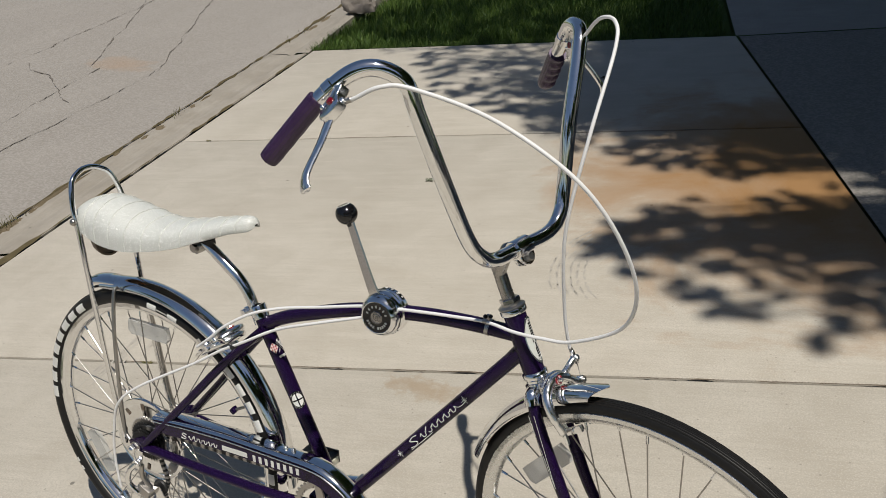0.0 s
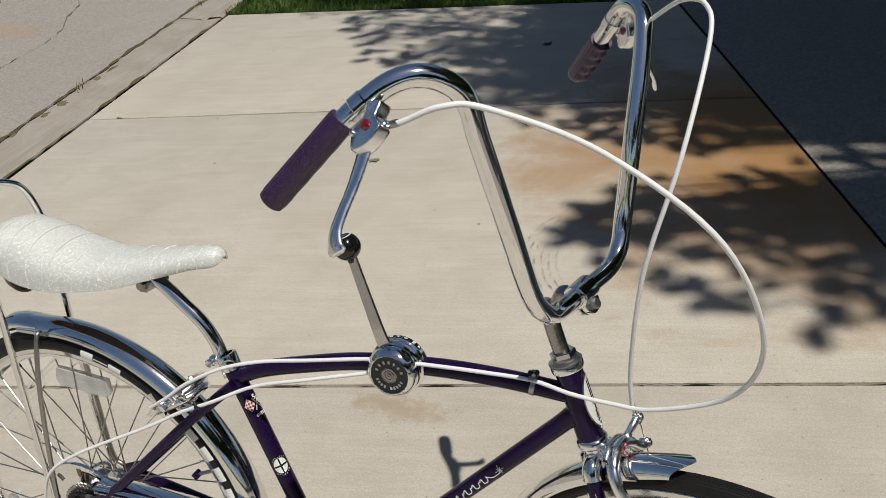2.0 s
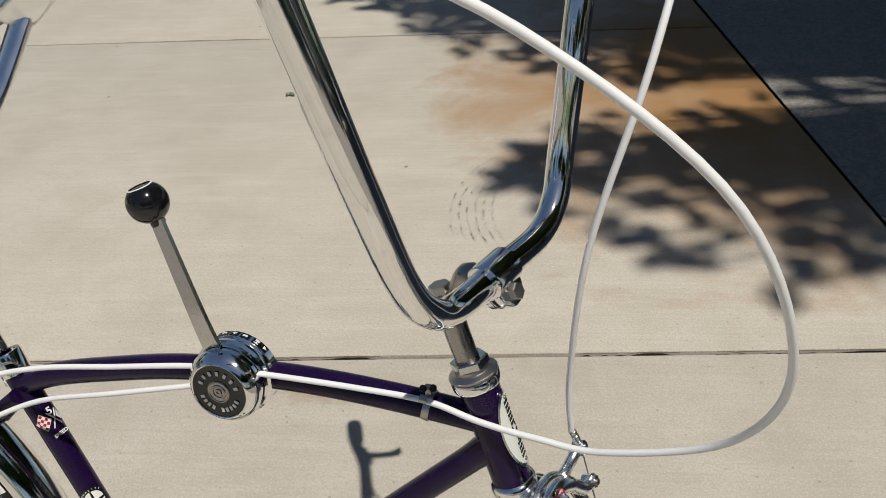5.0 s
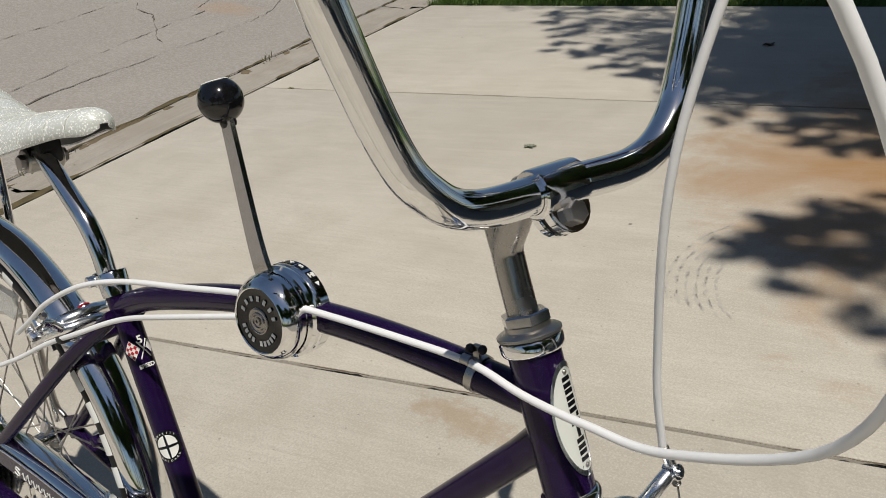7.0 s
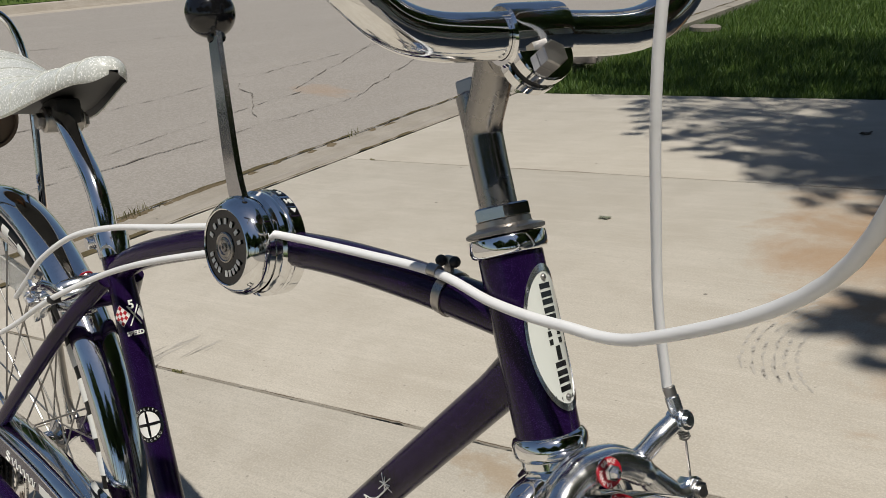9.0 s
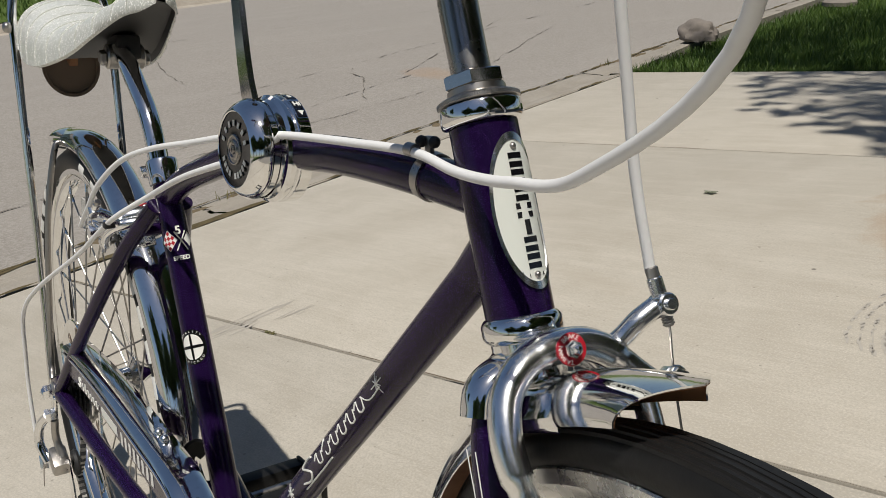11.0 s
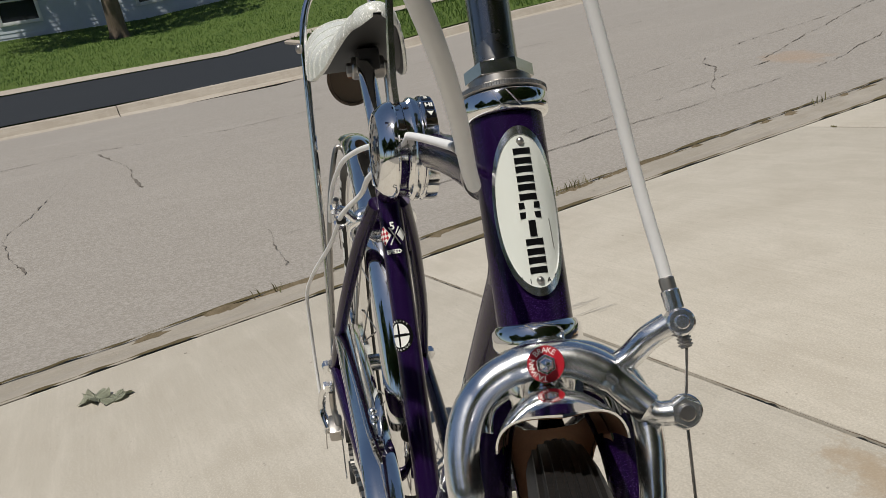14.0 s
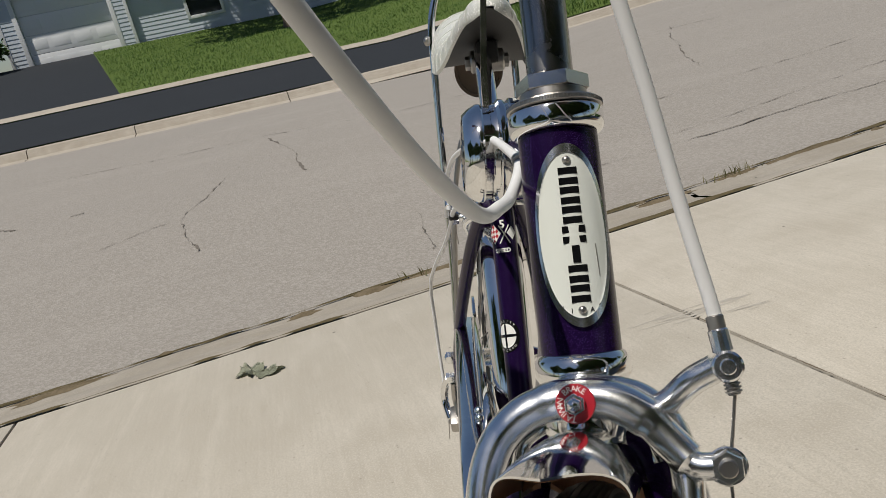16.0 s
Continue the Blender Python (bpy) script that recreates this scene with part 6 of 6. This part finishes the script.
blades("far_grass", 46000, yard_spot, 0.045, 0.006, MOWN, "mown green grass before the house across the street", 5)
blades("verge_grass", 9000, lambda rng: (lambda a, s: (a, s, rise(a, s) - 0.01 + far_lift(a, s)))(11.6 + 2.6 * rng.random(), 3.75 + 12 * rng.random()), 0.09, 0.007, GRASS, "mown grass verge across the street", 6)
solid("far_lawn", sheet([11.57, 12.9, 14.25], [3.7, 4.8, 6, 8, 12, 24, 40], rise, None), LAWN, "green lawn verge across the street", "lawn", GROUND, kind="structure")
b = bmesh.new()
rows = [[b.verts.new((a, max(s, yard_edge(a)), up_lawn(a, s) + 0.03)) for s in (-20, -2, 0, 1.3, 2.6, 3.7, 4.8, 6, 8, 12, 40)] for a in lin(14.8, 24.9, 8)]
for p, q in zip(rows, rows[1:]):
    for k in range(10):
        b.faces.new((p[k], q[k], q[k + 1], p[k + 1]))
solid("far_yard", b, LAWN, "green sloping front lawn", "lawn", GROUND, kind="structure")
solid("next_drive", sheet([-0.6, 1, 2.27], [12.4, 14, 18], lambda a, s: -a * TAN + 0.005), FRESH_ASPHALT, "dark asphalt drive of the next house", "driveway", GROUND, kind="structure")


GREY_LEAF = leafy("grey_green_leaf", (0.26, 0.28, 0.20), (0.40, 0.41, 0.32))


def leaf_mesh(size, seed, lobes=5, curl=0.3):
    rng = random.Random(seed)
    b = bmesh.new()
    n = 28
    mid = b.verts.new((0, 0, 0.004))
    out = []
    for i in range(n):
        t = 2 * math.pi * i / n
        r = size * (0.55 + 0.45 * abs(math.cos(lobes * t / 2))) * (0.8 + 0.4 * rng.random())
        out.append(b.verts.new((r * math.cos(t), r * 0.7 * math.sin(t), 0.002 + curl * size * abs(math.sin(t * 1.5 + seed)) * rng.random())))
    for i in range(n):
        b.faces.new((mid, out[i], out[(i + 1) % n]))
    bmesh.ops.solidify(b, geom=b.faces[:], thickness=0.0006)
    return b


for x, y, size, turn, seed, mat in [(-1.231, 1.88, 0.024, 0.4, 1, GREY_LEAF), (-1.885, -0.70, 0.060, 0.2, 2, GREY_LEAF), (-1.835, -0.635, 0.048, 1.9, 3, GREY_LEAF), (-0.95, 3.35, 0.03, 1.0, 5, BARK)]:
    solid("fallen_leaf", leaf_mesh(size, seed), mat, "curled dry leaf lying on the concrete", "leaf", SLOPE @ pose(x, y, 0.001, 0, 0, math.degrees(turn)), group="fallen leaves")
WEED = leafy("dry_weed", (0.10, 0.11, 0.04), (0.20, 0.17, 0.08))


def gutter_spot(rng):
    s = (1.72, 1.60, 4.75, 5.05, 3.1, 0.35)[int(rng.random() * 6)] + 0.16 * (rng.random() - 0.5)
    return pan_edge(s) - 0.015 + 0.05 * (rng.random() - 0.5), s, -0.172


blades("gutter_weeds", 80, gutter_spot, 0.035, 0.0022, WEED, "small dry weeds rooted in the gutter edge", 8)
for x, y, k in [(-1.416, 0.487, 1), (-2.65, 2.10, 2)]:
    b = bmesh.new()
    rng = random.Random(k)
    for i in range(14):
        t = rng.random() * 6.28
        l = 0.006 + 0.008 * rng.random()
        p = Vector((0.03 * (rng.random() - 0.5), 0.008 * (rng.random() - 0.5), 0))
        sweep([p, p + Vector((l * math.cos(t) * 0.6, l * math.sin(t) * 0.4, l * 0.5)), p + Vector((l * math.cos(t), l * math.sin(t) * 0.7, l * 0.45))], 0.0014, 5, b, scale=[1, 1, 0.2])
    solid("weed", b, WEED, "small green weed growing in the concrete joint", "weed", SLOPE @ pose(x, y, -0.003, 0, 0, 14), group="weeds")

b = bmesh.new()
bmesh.ops.create_icosphere(b, subdivisions=4, radius=1)
for v in b.verts:
    v.co *= 1 + 0.22 * noise.fractal(v.co * 1.4, 1.0, 2.0, 4)
    v.co = Vector((v.co.x * 0.15, v.co.y * 0.11, max(-0.02, v.co.z * 0.12)))
solid("rock", b, ROCK, "grey rough rock at the lawn corner", "rock", Matrix.Translation(on_ground(2.24, 5.50, -0.08)))
solid("utility_cover", lathe([(0, 0.03), (0.13, 0.028), (0.15, 0.015), (0.15, -0.02)], (0, 0, 0), (0, 0, 1), 28), ROCK, "flat grey utility cover in the lawn", "cover", Matrix.Translation(on_ground(2.0, 8.1, -0.12)))

# faint tyre scuffs on the concrete
SCUFF = material("rubber_scuff", (0.405, 0.375, 0.33), 0.85)
b = bmesh.new()
rng = random.Random(4)
for k in range(6):
    r = 0.305 + 0.021 * k
    for i in range(34):
        a = radians(168 + 58 * i / 33 - 3 * k)
        if rng.random() < 0.30:
            continue
        w, l, r1 = 0.002 + 0.0035 * rng.random(), radians(1.0 + 1.3 * rng.random()), r + 0.005 * (rng.random() - 0.5)
        pts = [(a - l, -0.5), (a - 0.4 * l, -1.0), (a + 0.5 * l, -0.8), (a + l, 0.1), (a + 0.3 * l, 0.9), (a - 0.6 * l, 0.7)]
        b.faces.new([b.verts.new((-0.092 + (r1 + w * d) * math.cos(q), 1.412 + (r1 + w * d) * math.sin(q), 0.0006)) for q, d in pts])
for k in range(26):
    t, o = rng.random(), 0.10 * (rng.random() - 0.5)
    x, y = -1.539 + 0.032 * t + -0.992 * o, 0.352 + 0.246 * t + 0.129 * o
    l, w, a = 0.015 + 0.05 * rng.random(), 0.0015 + 0.003 * rng.random(), 1.741 + 0.25 * (rng.random() - 0.5)
    u, v = Vector((math.cos(a), math.sin(a), 0)), Vector((-math.sin(a), math.cos(a), 0))
    b.faces.new([b.verts.new(Vector((x, y, 0.0006)) + u * l * p + v * w * q) for p, q in ((-1, 0), (-0.5, -1), (0.6, -0.8), (1, 0), (0.4, 1), (-0.6, 0.7))])
solid("scuff_marks", b, SCUFF, "faint curved rubber scuffs on the concrete", "scuff", SLOPE, kind="stuff", smooth=False)


# ---- trees ----
def tree(name, base, trunk_top, r, clumps, leaves, size, label, m, seed, kind_word="tree"):
    """Tapered trunk, limbs to each clump, and leaves in twig sprays."""
    ob = thing(name, label, kind_word, m)
    rng = np.random.default_rng(seed)
    base, top = Vector(base), Vector(trunk_top)
    pts = bend([base, base.lerp(top, 0.35) + Vector((0.06, 0.04, 0)), base.lerp(top, 0.7) - Vector((0.05, 0.03, 0)), top], 6)
    b = sweep(pts, r, 14, scale=[1.35 - 0.7 * i / (len(pts) - 1) if i else 1.7 for i in range(len(pts))])
    for c, rad, dens in clumps:
        c = Vector(c)
        mid = top.lerp(c, 0.5) + Vector((0, 0, -0.1 * (c - top).length))
        sweep(bend([base.lerp(top, 0.8), mid, c], 5), r * 0.16, 6, b, scale=[1.0 - 0.09 * i for i in range(11)])
    part("trunk", b, BARK, ob)
    spots = []
    for c, rad, dens in clumps:
        reach = min(0.42, 0.35 * rad + 0.04)
        twigs = max(1, int(dens * math.pi * (0.9 * rad + reach * 0.7) ** 2 / (0.62 * size * size * leaves)))
        u = rng.normal(size=(twigs, 3))
        u /= np.linalg.norm(u, axis=1)[:, None]
        d = u + rng.normal(size=(twigs, 3)) * 0.5
        d /= np.linalg.norm(d, axis=1)[:, None]
        p = np.array(c) + u * rad * (0.15 + 0.75 * rng.random((twigs, 1)) ** 0.6) * np.array([1, 1, 0.6])
        along = np.tile(np.arange(leaves) / leaves, twigs)[:, None]
        spots.append(np.repeat(p, leaves, axis=0) + np.repeat(d, leaves, axis=0) * along * reach + rng.normal(size=(twigs * leaves, 3)) * min(0.05, 0.16 * rad))
    q = np.concatenate(spots)
    n = rng.normal(size=q.shape) + np.array([0, 0, 1.0])
    n /= np.linalg.norm(n, axis=1)[:, None]
    x = np.cross(n, rng.normal(size=q.shape))
    x /= np.linalg.norm(x, axis=1)[:, None]
    y = np.cross(n, x)
    s = size * (0.6 + 0.8 * rng.random((len(q), 1)))
    verts = np.stack([q - x * s, q + y * s * 0.55 + n * s * 0.1, q + x * s, q - y * s * 0.55 + n * s * 0.1], axis=1).reshape(-1, 3)
    me = bpy.data.meshes.new("crown")
    me.from_pydata(verts.tolist(), [], np.arange(len(verts)).reshape(-1, 4).tolist())
    me.materials.append(LEAF)
    crown_ob = new("crown", me)
    crown_ob.parent = ob
    return ob


RAY = Vector((0.380, -0.20, 1.0))


def over(x, y, h):
    """The place at height h whose shadow falls on x, y of the apron."""
    return tuple(Vector((x, y, 0)) + RAY * h)


# leaves over the apron's far right corner: shade at the corner, a lit strip, and a loose spray nearer
rng = random.Random(21)
EDGE = [(-3.3, 4.1), (-2.5, 3.72), (-2.09, 3.40), (-1.63, 2.88), (-1.2, 2.72), (-0.92, 2.47), (-0.70, 2.30), (-0.48, 2.24), (-0.24, 2.21), (0.15, 2.19), (0.3, 2.18), (3.2, 2.1)]


def edge_at(x):
    """How near the dense shade comes, at x of the apron."""
    for (x0, y0), (x1, y1) in zip(EDGE, EDGE[1:]):
        if x <= x1:
            return y0 + (y1 - y0) * (x - x0) / (x1 - x0)
    return EDGE[-1][1]


shade = []
for i in range(14):
    for k in range(11):
        x, y = -3.2 + 0.45 * i + 0.12 * rng.random(), 2.3 + 0.42 * k + 0.12 * rng.random()
        gap = y - edge_at(x)
        if gap > 0.20:
            shade.append((over(x, y, 6.6 + 0.3 * x + 0.25 * y), 0.27 if gap < 0.5 else 0.34, 0.40 if x < -1.2 else 1.6))
            if gap > 0.45 and x > -1.1:
                for h in (3.1, 9.4):
                    shade.append((over(x + 0.2, y + 0.1, h), 0.36, 1.3))
for x0 in lin(0.98, 4.0, 9):
    for y0 in lin(0.4, 3.0, 8):
        for h in (3.4, 6.8):
            shade.append((over(x0 + 0.1 * rng.random(), y0 + 0.1 * rng.random(), h), 0.34, 1.9))
for k in range(150):
    x = -2.4 + 3.0 * rng.random()
    shade.append((over(x, edge_at(x) + 0.34 * rng.random() - 0.05, 5.4), 0.04 + 0.05 * rng.random(), 0.18))
for k in range(400):
    t, r = 6.283 * rng.random(), rng.random() ** 0.55
    x, y = 0.18 + 0.60 * r * math.cos(t), 1.60 + 0.46 * r * math.sin(t)
    if 0.8 * noise.noise(Vector((x * 4.2, y * 4.2, 3.3))) + 0.8 * noise.noise(Vector((x * 10, y * 10, 8.1))) > -0.07 + 0.42 * max(0, r - 0.55) - 0.25 * (x > 0.25):
        shade.append((over(x, y, 4.9 + 0.5 * rng.random()), 0.03 + 0.035 * rng.random(), 0.16))
for x, y, r in [(-0.40, 1.56, 0.03), (-0.34, 1.50, 0.04)]:
    shade.append((over(x, y, 4.9), r, 0.2))
for x, y, r in [(0.70, 1.55, 0.20), (0.68, 1.85, 0.14), (0.78, 1.25, 0.14), (1.2, 1.6, 0.36), (1.6, 1.1, 0.4)]:
    shade.append((over(x, y, 4.9), r, 0.9))
tree("shade_tree", (4.8, 3.4, -0.1), (4.3, 2.4, 3.9), 0.20, shade, 10, 0.036, "broad leafy shade tree beside the driveway", SLOPE, 11)
far_clumps = []
for d in (-0.6, 0.9, 2.2, 3.1):
    for e in (-2.6, -1.2, 0.2, 1.6):
        q = noise.noise(Vector((d * 1.7, e * 1.3, 2.2)))
        far_clumps.append(((-0.97 * d - 0.23 * e, -0.23 * d + 0.97 * e, 4.6 + 0.9 * q + 0.35 * d), 1.0 + 0.5 * q, 1.0))
tree("yard_tree", (0, 0, -0.1), (0.1, 0, 3.0), 0.16, far_clumps, 10, 0.11, "leafy yard tree on the lawn across the street", Matrix.Translation(on_ground(20.6, 1.5, 0.98)), 12)
for s0, k in ((-6.55, 1.1), (-7.7, 1.25)):
    tree("shrub", (0, 0, -0.05), (0.02, 0, 0.30), 0.05, [((0.0, 0.0, 0.75), 0.42, 3), ((0.35, 0.1, 0.55), 0.34, 3), ((-0.35, -0.1, 0.55), 0.34, 3), ((0.1, 0.35, 0.5), 0.34, 3), ((-0.1, -0.35, 0.5), 0.34, 3), ((0.1, 0.05, 1.05), 0.28, 3)], 10, 0.06,
         "dense dark green shrub beside the garage", Matrix.Translation(on_ground(24.3, s0, up_lawn(24.3, s0) + far_lift(24.3, s0))) @ Matrix.Scale(k, 4), 31, "shrub")
# trees added round the place, mostly out of view, to hide sky and darken reflections
added_tree = tree("added_tree", (0, 0, -0.1), (0.1, 0, 2.6), 0.18, [((0, 0, 4.6), 1.9, 3), ((1.5, 0.4, 4.0), 1.4, 3), ((-1.5, 0.2, 4.1), 1.4, 3), ((0.2, 1.5, 3.9), 1.4, 3), ((0, -1.5, 4.0), 1.4, 3), ((0.3, 0.2, 6.0), 1.4, 3)], 10, 0.13,
     "leafy tree added around the place to shape reflections and skylight", Matrix.Translation(on_ground(0.6, -9.5, -0.1)), 13)
for a, s, z, k in [(-5.5, -8.0, 0.3, 1.15), (-10.5, -11.0, 0.5, 1.3), (-6.0, 10.0, 0.3, 1.1), (19.0, -14.0, 0.7, 1.2), (-12.5, 6.5, 0.6, 1.3), (23, 15, 1.0, 1.2), (0.8, 21, -0.1, 1.1), (-8.2, 1.2, 0.5, 1.05), (-7.4, -3.6, 0.45, 1.0), (-8.6, 5.6, 0.5, 1.1), (-2.5, -13.5, 0.1, 1.2), (-6.8, -13.0, 0.4, 1.2), (0.2, -24, -0.1, 1.4), (-5.6, 7.4, 0.35, 1.0), (-4.2, 12.5, 0.25, 1.1)]:
    copy_thing(added_tree, Matrix.Translation(on_ground(a, s, z)) @ Matrix.Rotation(a + s, 4, "Z") @ Matrix.Scale(k, 4))


# ---- houses ----
def clapboards(parent, a, s0, s1, z0, z1, face):
    """Overlapping siding boards between s0 and s1; face: +1 towards larger a."""
    z = z0
    while z < z1 - 0.01:
        h = min(0.115, z1 - z)
        o = [(0, 0), (0.018 * face, 0), (0.006 * face, h), (0, h)]
        b = bmesh.new()
        ends = [[b.verts.new((a + da, s, z + dz)) for da, dz in o] for s in (s0, s1)]
        for k in range(4):
            b.faces.new((ends[0][k], ends[0][(k + 1) % 4], ends[1][(k + 1) % 4], ends[1][k]))
        b.faces.new(ends[0])
        b.faces.new(ends[1][::-1])
        part("siding_board", b, SIDING, parent, smooth=False)
        z += 0.115


def box_between(a0, a1, s0, s1, z0, z1, edge=0.0):
    return block((a1 - a0, s1 - s0, z1 - z0), Matrix.Translation(((a0 + a1) / 2, (s0 + s1) / 2, (z0 + z1) / 2)), edge)


def house(name, label, wall_a, face, s0, s1, z0, door, windows, depth=7.0, height=2.9, garage_out=0.15):
    ob = thing(name, label, "house", GROUND)
    back = wall_a - face * depth
    lo, hi = sorted((wall_a - face * 0.16, back))
    part("wall", box_between(lo, hi, s0, s1, z0 - 0.4, z0 + height), SIDING, ob)
    d0, d1, dtop = door
    ga = wall_a + face * garage_out
    # siding round the openings
    spans = sorted([(w[0], w[1], w[2], w[3]) for w in windows])
    edges = sorted(set([s0 if d0 > s0 + 1.2 else d1 + 0.45, s1] + [v for w in spans for v in (w[0], w[1])]))
    for p, q in zip(edges, edges[1:]):
        win = [w for w in spans if abs(w[0] - p) < 0.01]
        if win:
            clapboards(ob, wall_a, p, q, z0, win[0][2], face)
            clapboards(ob, wall_a, p, q, win[0][3], z0 + height, face)
        else:
            clapboards(ob, wall_a, p, q, z0, z0 + height, face)
    for w0, w1, z1, z2 in spans:
        win = new("window")
        win.parent = ob
        LAID.add(win.name)
        lo, hi = sorted((wall_a - face * 0.02, wall_a + face * 0.045))
        for q0, q1, y0, y1, nm in [(w0 - 0.07, w0 + 0.02, z1 - 0.07, z2 + 0.07, "frame"), (w1 - 0.02, w1 + 0.07, z1 - 0.07, z2 + 0.07, "frame"), (w0 + 0.02, w1 - 0.02, z2 - 0.02, z2 + 0.07, "frame"), (w0 + 0.02, w1 - 0.02, z1 - 0.07, z1 + 0.02, "sill"), (w0 + 0.02, w1 - 0.02, (z1 + z2) / 2 - 0.025, (z1 + z2) / 2 + 0.025, "rail")]:
            part(nm, box_between(lo, hi, q0, q1, y0, y1, 0.004), TRIM_WHITE, win)
        lo, hi = sorted((wall_a - face * 0.05, wall_a - face * 0.03))
        part("pane", box_between(lo, hi, w0, w1, z1, z2), GLASS_DARK, win)
    # garage front: jambs, header, panelled door
    lo, hi = sorted((wall_a, ga))
    for p, q in ((d0 - 0.5, d0 - 0.12), (d1 + 0.12, d1 + 0.45)):
        part("garage_pier", box_between(lo, hi, p, q, z0 - 0.1, z0 + height), SIDING, ob)
        clapboards(ob, ga, p, q, z0, z0 + height, face)
    part("garage_header", box_between(lo, hi, d0 - 0.12, d1 + 0.12, z0 + dtop, z0 + height), SIDING, ob)
    lo, hi = sorted((ga - face * 0.1, ga + face * 0.03))
    for p, q, y0, y1 in ((d0 - 0.12, d0, z0, z0 + dtop), (d1, d1 + 0.12, z0, z0 + dtop), (d0 - 0.12, d1 + 0.12, z0 + dtop, z0 + dtop + 0.14), (d0 - 0.55, d0 - 0.46, z0, z0 + height), (d1 + 0.41, d1 + 0.50, z0, z0 + height)):
        part("trim_board", box_between(lo, hi, p, q, y0, y1, 0.005), TRIM_WHITE, ob)
    gd = new("garage_door")
    gd.parent = ob
    LAID.add(gd.name)
    lo, hi = sorted((ga - face * 0.16, ga - face * 0.12))
    rows_n, cols = 4, 4
    for i in range(rows_n):
        y0, y1 = z0 + dtop * i / rows_n, z0 + dtop * (i + 1) / rows_n - 0.008
        part("door_section", box_between(lo, hi, d0, d1, y0, y1, 0.006), DOOR_WHITE, gd)
        for k in range(cols):
            p0, p1 = d0 + (d1 - d0) * (k + 0.12) / cols, d0 + (d1 - d0) * (k + 0.88) / cols
            f0, f1 = sorted((ga - face * 0.125, ga - face * 0.116))
            part("raised_panel", box_between(f0, f1, p0, p1, y0 + 0.12, y1 - 0.12, 0.006), DOOR_WHITE, gd)
    # gable roof along the street
    b = bmesh.new()
    e0, e1 = wall_a + face * (garage_out + 0.22), back - face * 0.5
    ridge = (wall_a + back) / 2
    zt = z0 + height
    sec = [(e0, zt - 0.05), (ridge, zt + 2.2), (e1, zt - 0.05), (e1, zt - 0.2), (ridge, zt + 2.0), (e0, zt - 0.2)]
    ends = [[b.verts.new((a, s, z)) for a, z in sec] for s in (s0 - 1.2, s1 + 0.5)]
    for k in range(6):
        b.faces.new((ends[0][k], ends[0][(k + 1) % 6], ends[1][(k + 1) % 6], ends[1][k]))
    b.faces.new(ends[0])
    b.faces.new(ends[1][::-1])
    part("roof", b, ROOF, ob, "grey shingle roof", smooth=False)
    part("gutter", box_between(min(e0, e0 + face * 0.1), max(e0, e0 + face * 0.1), s0 - 1.2, s1 + 0.5, zt - 0.22, zt - 0.08, 0.01), TRIM_WHITE, ob)
    return ob


house("house", "pale blue sided house with a white garage door across the street", 25.0, -1, -6.0, 6.4, 1.08, (-5.4, -3.0, 2.1), [(-0.95, 0.0, 1.80, 2.9), (2.6, 3.8, 1.80, 2.9)])
# unseen house added behind the camera, only for the chrome to reflect
house("house", "unseen pale sided house with a white garage door, added for reflections", -10.5, 1, -9.5, 4.6, 0.62, (-2.4, 2.4, 2.1), [(-7.6, -6.2, 1.5, 2.7), (-4.9, -3.7, 1.5, 2.7)])
